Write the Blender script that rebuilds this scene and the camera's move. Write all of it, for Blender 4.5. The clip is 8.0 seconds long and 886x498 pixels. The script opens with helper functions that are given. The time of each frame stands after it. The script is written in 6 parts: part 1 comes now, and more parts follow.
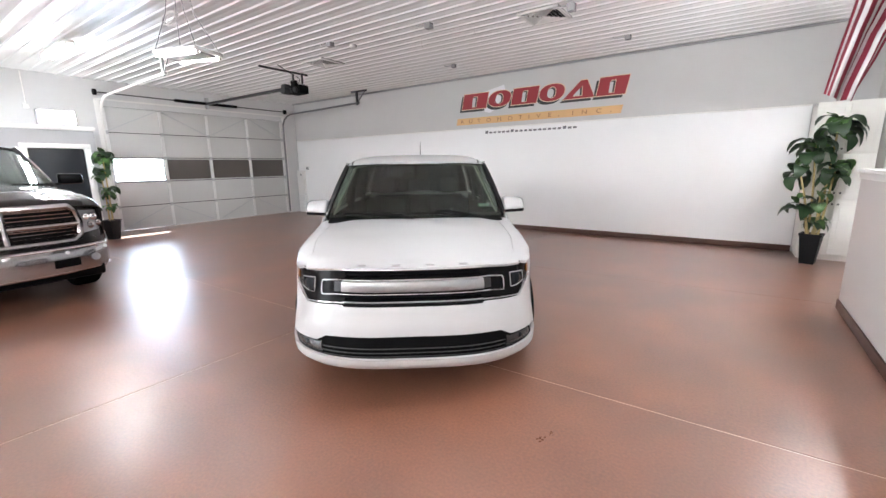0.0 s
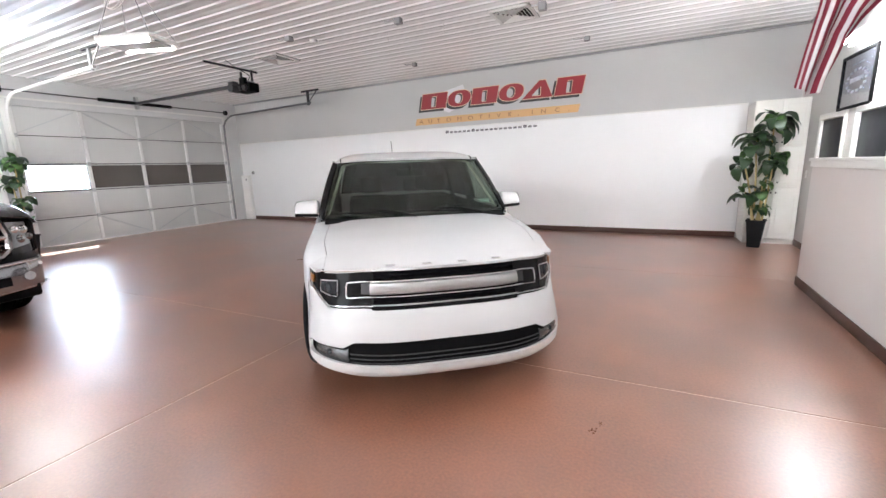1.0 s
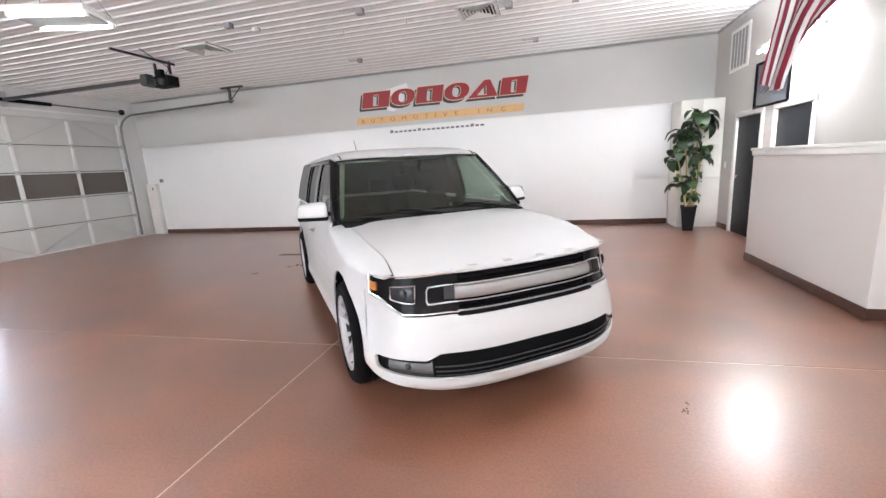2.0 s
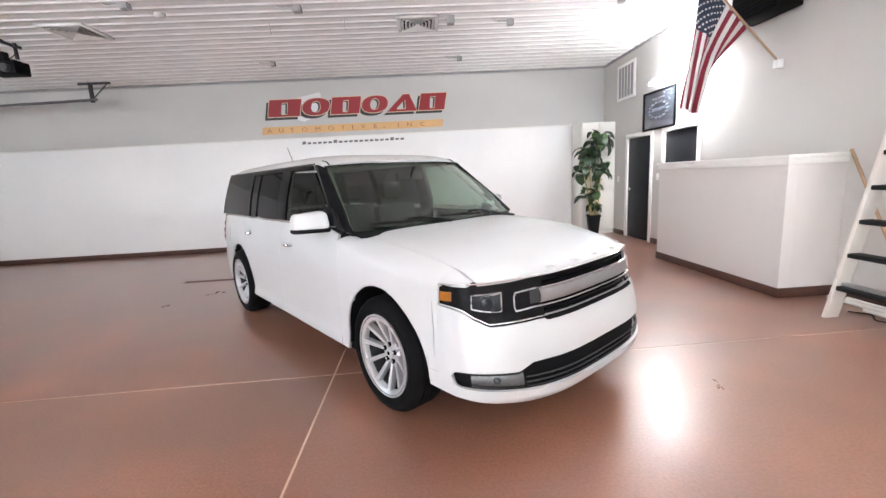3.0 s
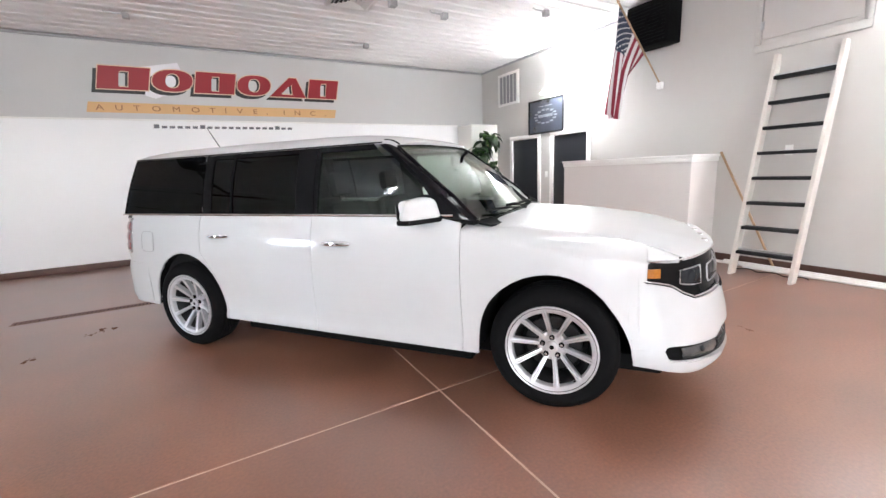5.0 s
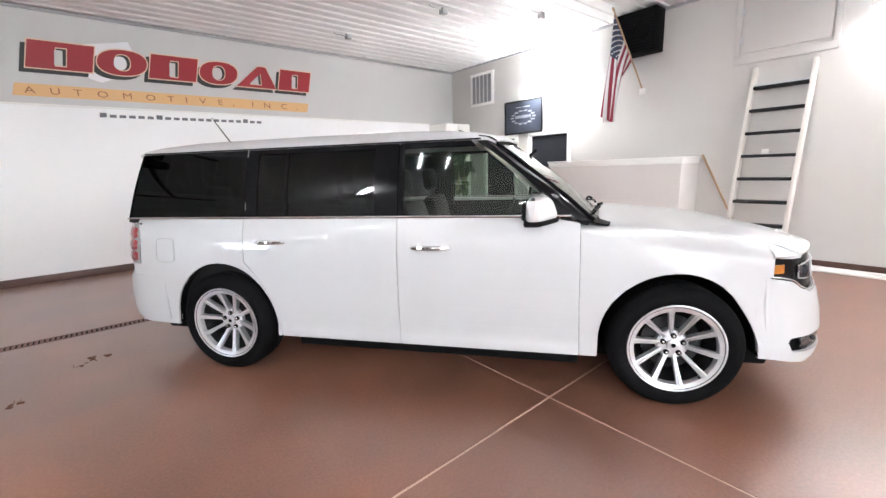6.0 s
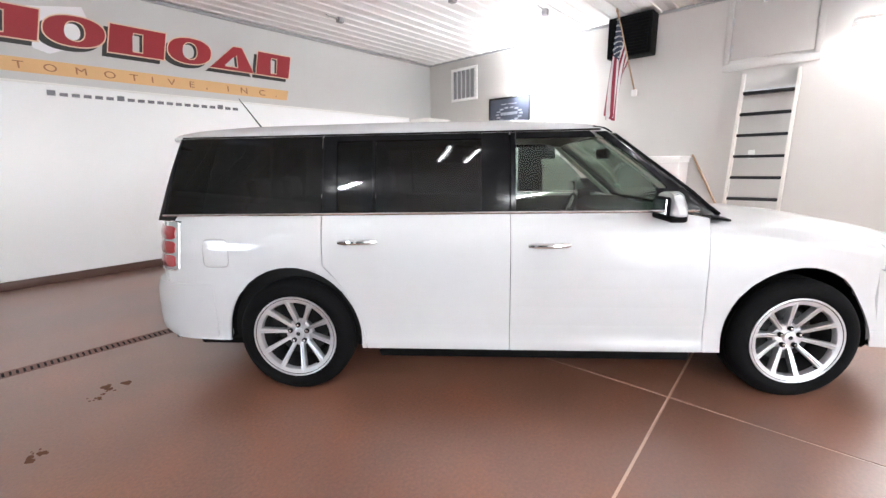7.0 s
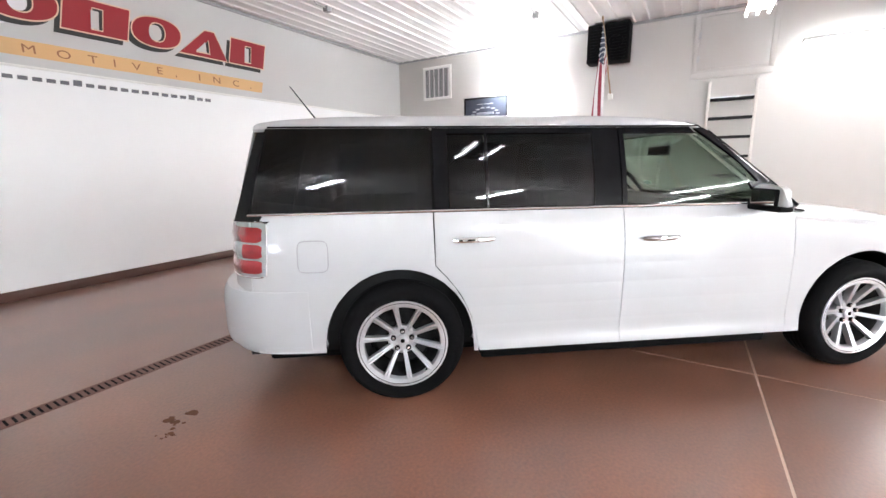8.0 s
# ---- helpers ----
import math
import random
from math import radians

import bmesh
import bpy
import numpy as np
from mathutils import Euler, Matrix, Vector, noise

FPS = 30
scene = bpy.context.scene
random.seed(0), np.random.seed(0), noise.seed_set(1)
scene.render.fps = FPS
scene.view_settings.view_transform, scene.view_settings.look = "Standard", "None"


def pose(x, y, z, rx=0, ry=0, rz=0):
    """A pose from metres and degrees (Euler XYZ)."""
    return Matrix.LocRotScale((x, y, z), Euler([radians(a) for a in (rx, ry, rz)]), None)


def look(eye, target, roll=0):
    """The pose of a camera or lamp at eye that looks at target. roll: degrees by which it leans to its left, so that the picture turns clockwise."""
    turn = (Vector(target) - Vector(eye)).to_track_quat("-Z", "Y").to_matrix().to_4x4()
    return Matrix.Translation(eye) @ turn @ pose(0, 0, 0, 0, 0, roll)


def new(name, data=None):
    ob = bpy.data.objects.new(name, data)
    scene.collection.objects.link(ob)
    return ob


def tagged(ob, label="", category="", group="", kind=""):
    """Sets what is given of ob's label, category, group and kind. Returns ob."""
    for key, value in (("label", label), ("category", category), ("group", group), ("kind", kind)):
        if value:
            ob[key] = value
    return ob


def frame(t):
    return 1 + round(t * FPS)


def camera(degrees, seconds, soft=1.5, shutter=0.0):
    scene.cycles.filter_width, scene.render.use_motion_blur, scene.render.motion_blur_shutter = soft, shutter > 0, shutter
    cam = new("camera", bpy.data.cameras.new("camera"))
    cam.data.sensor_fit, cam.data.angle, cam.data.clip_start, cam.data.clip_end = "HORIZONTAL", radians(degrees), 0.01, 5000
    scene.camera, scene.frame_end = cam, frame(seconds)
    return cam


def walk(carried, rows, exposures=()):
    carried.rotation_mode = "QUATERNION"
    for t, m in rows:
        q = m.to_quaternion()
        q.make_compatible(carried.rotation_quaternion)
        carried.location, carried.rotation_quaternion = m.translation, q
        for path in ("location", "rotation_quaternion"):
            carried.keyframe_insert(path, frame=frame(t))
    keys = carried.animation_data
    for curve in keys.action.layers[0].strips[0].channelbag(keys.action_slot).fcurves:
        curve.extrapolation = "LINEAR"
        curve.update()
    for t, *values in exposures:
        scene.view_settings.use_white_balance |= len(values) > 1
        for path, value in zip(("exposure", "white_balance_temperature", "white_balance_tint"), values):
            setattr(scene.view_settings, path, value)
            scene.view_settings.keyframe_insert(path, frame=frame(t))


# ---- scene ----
cam = camera(94.4, 8.0, soft=1.5)
# seconds, eye, a point ahead, lean
PATH = [
    (0, (0.155, 0.24, 1.545), (-0.974, 1.841, 1.144), -0.8),
    (0.5, (0.004, 0.214, 1.506), (-1.032, 1.877, 1.107), -1.1),
    (1, (-0.385, 0.051, 1.484), (-1.277, 1.797, 1.092), -1.9),
    (2.3, (-1.677, -0.123, 1.426), (-2.009, 1.811, 1.039), -3.4),
    (2.5, (-1.897, -0.122, 1.401), (-2.106, 1.833, 1.03), -3.3),
    (3, (-2.427, -0.075, 1.415), (-2.336, 1.893, 1.07), -3.1),
    (3.5, (-2.932, -0.002, 1.409), (-2.545, 1.932, 1.077), -2.7),
    (4, (-3.424, 0.194, 1.394), (-2.799, 2.061, 1.045), -2.7),
    (4.2, (-3.612, 0.277, 1.39), (-2.896, 2.111, 1.039), -2.6),
    (5.3, (-4.536, 0.919, 1.369), (-3.484, 2.576, 0.984), -2.3),
    (5.5, (-4.722, 1.067, 1.381), (-3.595, 2.672, 0.99), -2.2),
    (6, (-5.088, 1.46, 1.402), (-3.848, 2.98, 1.015), -1.9),
    (6.5, (-5.384, 1.905, 1.392), (-4.03, 3.324, 0.999), -1.4),
    (7, (-5.703, 2.362, 1.389), (-4.24, 3.664, 0.984), -1.0),
    (7.5, (-5.99, 2.832, 1.369), (-4.423, 4.011, 0.973), -0.9),
    (8, (-6.283, 3.288, 1.364), (-4.613, 4.311, 0.959), -0.8),
]
walk(cam, [(t, look(eye, ahead, lean)) for t, eye, ahead, lean in PATH], exposures=[(0.0, 1.61), (2.5, 1.72), (5.0, 1.71), (8.0, 1.84)])

# ---- the world outside and the sun ----
SUN_EL, SUN_AZ = radians(52), radians(-100)  # the sun stands beyond the overhead door
world = bpy.data.worlds.new("world")
scene.world = world
world.use_nodes = True
wn = world.node_tree
sky = wn.nodes.new("ShaderNodeTexSky")
sky.sky_type, sky.sun_disc = "NISHITA", False
sky.sun_elevation, sky.sun_rotation = SUN_EL, SUN_AZ
wn.links.new(sky.outputs[0], wn.nodes["Background"].inputs[0])
wn.nodes["Background"].inputs[1].default_value = 0.15
sun = new("sun", bpy.data.lights.new("sun", "SUN"))
sun.data.energy, sun.data.angle, sun.data.color = 5.0, radians(0.5), (1.0, 0.95, 0.88)
sun.matrix_world = look((-20, 6, 20), (-20 + math.cos(SUN_EL), 6 - 0.45 * math.cos(SUN_EL), 20 - math.sin(SUN_EL)))
TUBE_GLOW = 46.0
# cool fill lamp, as daylight, in a doorway added to the unseen south wall
day_fill = new("daylight", bpy.data.lights.new("daylight", "AREA"))
day_fill.data.shape, day_fill.data.size, day_fill.data.size_y, day_fill.data.energy, day_fill.data.color = "RECTANGLE", 4.2, 3.0, 90.0, (0.90, 0.95, 1.0)
day_fill.matrix_world = look((-7.9, -7.1, 1.55), (-7.9, 0.0, 1.55))


# ---- materials ----
def nodes_of(name):
    m = bpy.data.materials.new(name)
    m.use_nodes = True
    return m, m.node_tree.nodes, m.node_tree.links, m.node_tree.nodes["Principled BSDF"]


def surface(name, colour, rough=0.5, metal=0.0, vary=0.06, scale=6.0, fine=120.0, bump=0.02, coat=0.0, rough_vary=0.08, pieces=0.0, dirt=None, stretch=(1, 1, 1), spec=0.5, coat_rough=0.04, coat_ior=1.5, grain=0.35):
    """A painted or natural surface: colour and roughness wander at a large and a fine scale, with fine relief."""
    m, n, k, b = nodes_of(name)
    tc = n.new("ShaderNodeTexCoord")
    mp = n.new("ShaderNodeMapping")
    mp.inputs["Scale"].default_value = stretch
    k.new(tc.outputs["Object"], mp.inputs[0])
    big, small = n.new("ShaderNodeTexNoise"), n.new("ShaderNodeTexNoise")
    for t, s, d in ((big, scale, 3), (small, fine, 3)):
        t.inputs["Scale"].default_value, t.inputs["Detail"].default_value = s, d
        t.inputs["Roughness"].default_value = 0.45
        k.new(mp.outputs[0], t.inputs["Vector"])
    mixed = n.new("ShaderNodeMath")
    mixed.operation = "MULTIPLY_ADD"
    k.new(small.outputs[0], mixed.inputs[0])
    mixed.inputs[1].default_value = grain
    k.new(big.outputs[0], mixed.inputs[2])
    ramp = n.new("ShaderNodeMapRange")
    ramp.inputs[1].default_value, ramp.inputs[2].default_value = 0.15, 0.85 + grain
    ramp.inputs[3].default_value, ramp.inputs[4].default_value = 1 - vary, 1 + vary
    k.new(mixed.outputs[0], ramp.inputs[0])
    value = ramp.outputs[0]
    if pieces:
        info = n.new("ShaderNodeObjectInfo")
        pr = n.new("ShaderNodeMapRange")
        pr.inputs[3].default_value, pr.inputs[4].default_value = 1 - pieces, 1 + pieces
        k.new(info.outputs["Random"], pr.inputs[0])
        mul = n.new("ShaderNodeMath")
        mul.operation = "MULTIPLY"
        k.new(value, mul.inputs[0])
        k.new(pr.outputs[0], mul.inputs[1])
        value = mul.outputs[0]
    tint = n.new("ShaderNodeVectorMath")
    tint.operation = "SCALE"
    tint.inputs[0].default_value = colour
    k.new(value, tint.inputs["Scale"])
    col = tint.outputs[0]
    if dirt:
        dcol, amount = dirt
        dn = n.new("ShaderNodeTexNoise")
        dn.inputs["Scale"].default_value, dn.inputs["Detail"].default_value = scale * 0.45, 2
        k.new(mp.outputs[0], dn.inputs["Vector"])
        dr = n.new("ShaderNodeMapRange")
        dr.inputs[1].default_value, dr.inputs[2].default_value, dr.inputs[4].default_value = 0.25, 0.85, amount
        dr.interpolation_type = "SMOOTHSTEP"
        k.new(dn.outputs[0], dr.inputs[0])
        mx = n.new("ShaderNodeMix")
        mx.data_type = "RGBA"
        k.new(dr.outputs[0], mx.inputs[0])
        k.new(col, mx.inputs[6])
        mx.inputs[7].default_value = (*dcol, 1)
        col = mx.outputs[2]
    k.new(col, b.inputs["Base Color"])
    rr = n.new("ShaderNodeMapRange")
    rr.inputs[3].default_value, rr.inputs[4].default_value = max(0.02, rough - rough_vary), min(1, rough + rough_vary)
    k.new(big.outputs[0], rr.inputs[0])
    k.new(rr.outputs[0], b.inputs["Roughness"])
    b.inputs["Metallic"].default_value = metal
    b.inputs["Specular IOR Level"].default_value = spec
    b.inputs["Coat Weight"].default_value = coat
    b.inputs["Coat Roughness"].default_value = coat_rough
    b.inputs["Coat IOR"].default_value = coat_ior
    if bump:
        bp = n.new("ShaderNodeBump")
        bp.inputs["Strength"].default_value, bp.inputs["Distance"].default_value = bump, 0.01
        k.new(small.outputs[0], bp.inputs["Height"])
        k.new(bp.outputs[0], b.inputs["Normal"])
    return m


def pane_glass(name, tint, gloss=1.0):
    """A thin pane: it lets through its tint and mirrors by Fresnel."""
    m, n, k, b = nodes_of(name)
    n.remove(b)
    tr, gl, fr, mx, sc, pw = (n.new("ShaderNode" + s) for s in ("BsdfTransparent", "BsdfGlossy", "LayerWeight", "MixShader", "Math", "Math"))
    tr.inputs[0].default_value = (*tint, 1)
    gl.inputs["Roughness"].default_value = 0.015
    fr.inputs[0].default_value = 0.5
    pw.operation, sc.operation = "POWER", "MULTIPLY_ADD"
    pw.inputs[1].default_value = 4.0
    sc.inputs[1].default_value, sc.inputs[2].default_value = 0.7 * gloss, 0.05 * gloss
    sc.use_clamp = True
    k.new(fr.outputs["Facing"], pw.inputs[0])
    k.new(pw.outputs[0], sc.inputs[0])
    k.new(sc.outputs[0], mx.inputs[0])
    k.new(tr.outputs[0], mx.inputs[1])
    k.new(gl.outputs[0], mx.inputs[2])
    k.new(mx.outputs[0], n["Material Output"].inputs[0])
    return m


def glowing(name, colour, strength):
    m, n, k, b = nodes_of(name)
    b.inputs["Base Color"].default_value = (*colour, 1)
    b.inputs["Emission Color"].default_value = (*colour, 1)
    b.inputs["Emission Strength"].default_value = strength
    return m


NORTH_GREY = surface("mid_grey_wall_paint", (0.60, 0.595, 0.59), 0.75, vary=0.04, scale=1.1, fine=220, bump=0.05)
WALL_GREY = surface("grey_wall_paint", (0.70, 0.70, 0.70), 0.75, vary=0.03, scale=1.2, fine=220, bump=0.05)
OFFICE_GREY = surface("office_wall_paint", (0.44, 0.44, 0.455), 0.75, vary=0.03, scale=1.2, fine=220, bump=0.05)
WALL_WHITE = surface("white_board_paint", (0.91, 0.915, 0.925), 0.38, vary=0.02, scale=0.8, fine=160, bump=0.02)
WALL_BEIGE = surface("warm_grey_wall_paint", (0.56, 0.54, 0.52), 0.75, vary=0.03, scale=1.2, fine=220, bump=0.05)
WALL_CREAM = surface("pale_wall_paint", (0.70, 0.665, 0.65), 0.7, vary=0.03, scale=1.5, fine=220, bump=0.05)
TRIM_WHITE = surface("white_trim_paint", (0.84, 0.83, 0.81), 0.4, vary=0.02, scale=3, bump=0.02)
LADDER_WHITE = surface("cream_ladder_paint", (0.66, 0.62, 0.58), 0.5, vary=0.04, scale=4, fine=90, bump=0.04)
CABINET = surface("cabinet_paint", (0.80, 0.78, 0.74), 0.42, vary=0.02, scale=3, bump=0.02)
CEILING_METAL = surface("white_liner_metal", (0.87, 0.87, 0.87), 0.36, vary=0.03, scale=0.7, fine=60, bump=0.01, rough_vary=0.05)
CONCRETE = surface("stained_concrete", (0.240, 0.097, 0.056), 0.5, vary=0.9, scale=1.5, fine=60, bump=0.02, coat=1.0, coat_rough=0.31, spec=0.5, rough_vary=0.10, pieces=0.04, dirt=((0.140, 0.072, 0.052), 0.75), coat_ior=1.6, grain=0.75)
FILLER = surface("joint_filler", (0.62, 0.47, 0.38), 0.5, vary=0.15, scale=4, bump=0.05)
STAIN = surface("dark_floor_stain", (0.15, 0.078, 0.052), 0.9, vary=0.5, scale=20, spec=0.05)
BASE_BROWN = surface("brown_baseboard", (0.085, 0.04, 0.03), 0.4, vary=0.1, scale=6)
DOOR_BLACK = surface("black_door_paint", (0.012, 0.013, 0.017), 0.45, spec=0.3, vary=0.1, scale=5)
GDOOR = surface("steel_door_skin", (0.62, 0.62, 0.61), 0.42, vary=0.04, scale=2, fine=90, bump=0.03)
TRACK_GREY = surface("grey_track_steel", (0.20, 0.20, 0.21), 0.42, metal=0.6, vary=0.12, scale=14)
STILE = surface("white_steel_stile", (0.84, 0.84, 0.83), 0.35, vary=0.05, scale=6, bump=0.02)
GALV = surface("galvanised_steel", (0.55, 0.56, 0.57), 0.40, metal=0.85, vary=0.12, scale=18, bump=0.02)
DARK_STEEL = surface("dark_steel", (0.07, 0.07, 0.075), 0.4, metal=0.6, vary=0.15, scale=12)
BLACK_PLASTIC = surface("black_plastic", (0.006, 0.006, 0.0065), 0.65, spec=0.06, vary=0.15, scale=20, bump=0.04)
GREY_PLASTIC = surface("grey_plastic", (0.35, 0.35, 0.36), 0.5, vary=0.05, scale=20)
WHITE_PLASTIC = surface("white_plastic", (0.82, 0.82, 0.80), 0.4, vary=0.03, scale=20)
WOOD = surface("pale_wood", (0.40, 0.26, 0.155), 0.5, vary=0.18, scale=8, fine=60, bump=0.06, stretch=(1, 1, 0.12))
PIPE_WHITE = surface("white_pipe", (0.75, 0.73, 0.70), 0.4, vary=0.08, scale=9)
TREAD = surface("black_tread_rubber", (0.012, 0.012, 0.013), 0.7, spec=0.25, vary=0.2, scale=30, bump=0.15)
CAR_WHITE = surface("white_car_paint", (0.52, 0.525, 0.535), 0.36, vary=0.008, scale=2, fine=400, bump=0.0, coat=0.55, rough_vary=0.03)
TRUCK_PAINT = surface("dark_brown_truck_paint", (0.007, 0.0062, 0.0066), 0.40, spec=0.15, metal=0.0, vary=0.05, scale=3, fine=500, bump=0.0, coat=1.0, rough_vary=0.04)
GLOSS_BLACK = surface("gloss_black_trim", (0.006, 0.006, 0.007), 0.12, vary=0.05, scale=6, bump=0.0, rough_vary=0.02, spec=0.1)
LAMP_BLACK = surface("smoked_lamp_housing", (0.009, 0.009, 0.0095), 0.14, vary=0.1, scale=12, bump=0.0, rough_vary=0.03, spec=0.08)
CHROME = surface("chrome", (0.86, 0.86, 0.87), 0.08, metal=1.0, vary=0.02, scale=10, bump=0.0, rough_vary=0.03)
LAMP_TRIM = surface("brushed_lamp_trim", (0.52, 0.52, 0.53), 0.28, metal=0.9, vary=0.03, scale=10, bump=0.0, rough_vary=0.03)
FOG_LENS = surface("grey_fog_lens", (0.05, 0.05, 0.052), 0.15, vary=0.25, scale=60, fine=260, bump=0.25, coat=0.6)
TRUCK_CHROME = surface("dull_chrome", (0.42, 0.40, 0.40), 0.14, metal=1.0, vary=0.06, scale=10, bump=0.0, rough_vary=0.05)
# near-black metal: the shade inside the wheel is put into its colour
RIM_SHADE = surface("shaded_rim_barrel", (0.014, 0.014, 0.015), 0.5, metal=0.3, vary=0.1, scale=15, bump=0.0)
SATIN = surface("satin_silver", (0.38, 0.38, 0.39), 0.34, metal=0.85, vary=0.03, scale=8, bump=0.0, rough_vary=0.04)
ALLOY = surface("polished_alloy", (0.61, 0.61, 0.63), 0.30, metal=0.65, vary=0.04, scale=15, bump=0.0, rough_vary=0.04)
TYRE = surface("tyre_rubber", (0.0045, 0.0045, 0.005), 0.8, spec=0.08, vary=0.2, scale=25, bump=0.12)
AMBER = surface("amber_reflector", (0.36, 0.12, 0.008), 0.3, vary=0.3, scale=80, fine=300, bump=0.2, spec=0.3, rough_vary=0.02)
RED_LENS = surface("red_lens", (0.30, 0.020, 0.024), 0.12, vary=0.12, scale=60, fine=300, bump=0.2, coat=1.0)
TAIL_BEZEL = surface("silver_lamp_bezel", (0.50, 0.52, 0.52), 0.2, metal=0.4, vary=0.08, scale=40, bump=0.0, coat=1.0)
CLEAR_LENS = surface("clear_lens", (0.30, 0.30, 0.31), 0.12, vary=0.25, scale=60, fine=260, bump=0.25, coat=1.0)
LAMP_GLASS = surface("dark_projector_lens", (0.02, 0.022, 0.026), 0.08, vary=0.2, scale=20, bump=0.0, rough_vary=0.02, spec=0.25)
# dark copy of the satin silver, with the shade of recesses in its colour
BAR_END = surface("shaded_satin_silver", (0.055, 0.055, 0.058), 0.35, metal=0.8, vary=0.05, scale=8, bump=0.0, rough_vary=0.04)
SLAT_GREY = surface("dark_grey_slat", (0.035, 0.035, 0.037), 0.4, spec=0.3, vary=0.1, scale=20, bump=0.0)
SEAT = surface("black_leather", (0.006, 0.006, 0.006), 0.6, spec=0.1, vary=0.15, scale=14, fine=300, bump=0.15)
DASH = surface("dark_grey_dash", (0.010, 0.010, 0.0105), 0.7, spec=0.15, vary=0.1, scale=20, bump=0.1)
LINER = surface("pale_headliner", (0.60, 0.59, 0.53), 0.9, vary=0.05, scale=20, bump=0.1)
LEAF = surface("dark_green_leaf", (0.019, 0.045, 0.016), 0.38, vary=0.3, scale=9, fine=70, bump=0.1, pieces=0.4)
LEAF_LIGHT = surface("young_green_leaf", (0.062, 0.135, 0.034), 0.4, vary=0.3, scale=9, fine=70, bump=0.1, pieces=0.3)
CANE = surface("tan_cane", (0.52, 0.40, 0.19), 0.6, vary=0.25, scale=12, fine=80, bump=0.2)
POT_BLACK = surface("black_pot", (0.009, 0.009, 0.010), 0.5, spec=0.15, vary=0.1, scale=12)
SOIL = surface("potting_soil", (0.05, 0.035, 0.022), 0.95, vary=0.4, scale=40, bump=0.6)
FLAG_RED = surface("red_flag_cloth", (0.22, 0.015, 0.035), 0.8, vary=0.08, scale=10, fine=500, bump=0.1)
FLAG_WHITE = surface("white_flag_cloth", (0.62, 0.60, 0.60), 0.8, vary=0.04, scale=10, fine=500, bump=0.1)
FLAG_BLUE = surface("navy_flag_cloth", (0.025, 0.035, 0.065), 0.8, vary=0.1, scale=10, fine=500, bump=0.1)
SIGN_RED = surface("red_sign_paint", (0.32, 0.011, 0.020), 0.45, vary=0.08, scale=5)
SIGN_BLACK = surface("black_sign_paint", (0.02, 0.02, 0.02), 0.5, vary=0.1, scale=5)
SIGN_CREAM = surface("cream_sign_outline", (0.80, 0.58, 0.42), 0.5, vary=0.05, scale=5)
SIGN_TAN = surface("tan_sign_band", (0.72, 0.44, 0.20), 0.5, vary=0.08, scale=3)
SIGN_BROWN = surface("brown_sign_bars", (0.33, 0.13, 0.05), 0.5, vary=0.1, scale=5)
SIGN_GREY = surface("dark_grey_sign_bars", (0.15, 0.15, 0.17), 0.5, vary=0.1, scale=5)
SIGN_WHITE = surface("white_sign_patch", (0.84, 0.83, 0.86), 0.5, vary=0.03, scale=3)
PRINT_DARK = surface("dark_print", (0.03, 0.035, 0.05), 0.12, vary=0.3, scale=5, bump=0.0, coat=0.8)
PRINT_LIGHT = surface("pale_print", (0.13, 0.14, 0.165), 0.3, vary=0.7, scale=9)
YARD = surface("pale_yard_concrete", (0.42, 0.41, 0.39), 0.9, vary=0.15, scale=0.4, fine=30, bump=0.1)
WALL_TUBE = glowing("wall_fluorescent_tube", (0.945, 0.97, 1.0), TUBE_GLOW * 0.48)
BRIGHT_TUBE = glowing("bright_wall_tube", (0.945, 0.97, 1.0), TUBE_GLOW * 2.0)
WEST_TUBE = glowing("west_tube", (0.945, 0.97, 1.0), TUBE_GLOW * 2.3)
SOFT_TUBE = glowing("soft_fluorescent_tube", (0.945, 0.97, 1.0), TUBE_GLOW * 0.24)
WALL_PANEL = glowing("lit_wall_panel", (0.945, 0.97, 1.0), 7.0)
SMALL_TUBE = glowing("small_fluorescent_tube", (0.945, 0.97, 1.0), 30.0)
TUBE = glowing("fluorescent_tube", (0.945, 0.97, 1.0), TUBE_GLOW * 0.80)
DAYLIGHT = glowing("hazy_daylight", (0.74, 0.86, 1.0), 18.0)
DAYLIGHT.cycles.emission_sampling = "NONE"
CLEAR_PANE = pane_glass("clear_window_pane", (0.95, 0.97, 1.0))
FILM_PANE = surface("brown_filmed_pane", (0.10, 0.085, 0.075), 0.15, vary=0.1, scale=2, bump=0.0)
WINDSCREEN = pane_glass("windscreen_glass", (0.66, 0.74, 0.68), 1.15)
FRONT_GLASS = pane_glass("side_glass", (0.74, 0.80, 0.76), 0.6)
PRIVACY = pane_glass("privacy_glass", (0.15, 0.165, 0.19), 0.7)
MIRROR = surface("mirror", (0.9, 0.9, 0.9), 0.02, metal=1.0, vary=0.0, bump=0.0, rough_vary=0.0)


# ---- building helpers ----
def finish(ob, material, angle=35):
    me = ob.data
    for mt in material if isinstance(material, (list, tuple)) else [material]:
        me.materials.append(mt)
    for p in me.polygons:
        p.use_smooth = True
    me.set_sharp_from_angle(angle=radians(angle))
    return ob


def mesh_from(bm, name):
    bmesh.ops.recalc_face_normals(bm, faces=bm.faces)
    me = bpy.data.meshes.new(name)
    bm.to_mesh(me)
    bm.free()
    return me


def part(name, bm, material, parent=None, label="", angle=35):
    ob = finish(new(name, mesh_from(bm, name)), material, angle)
    if parent is not None:
        ob.parent = parent
    return tagged(ob, label)


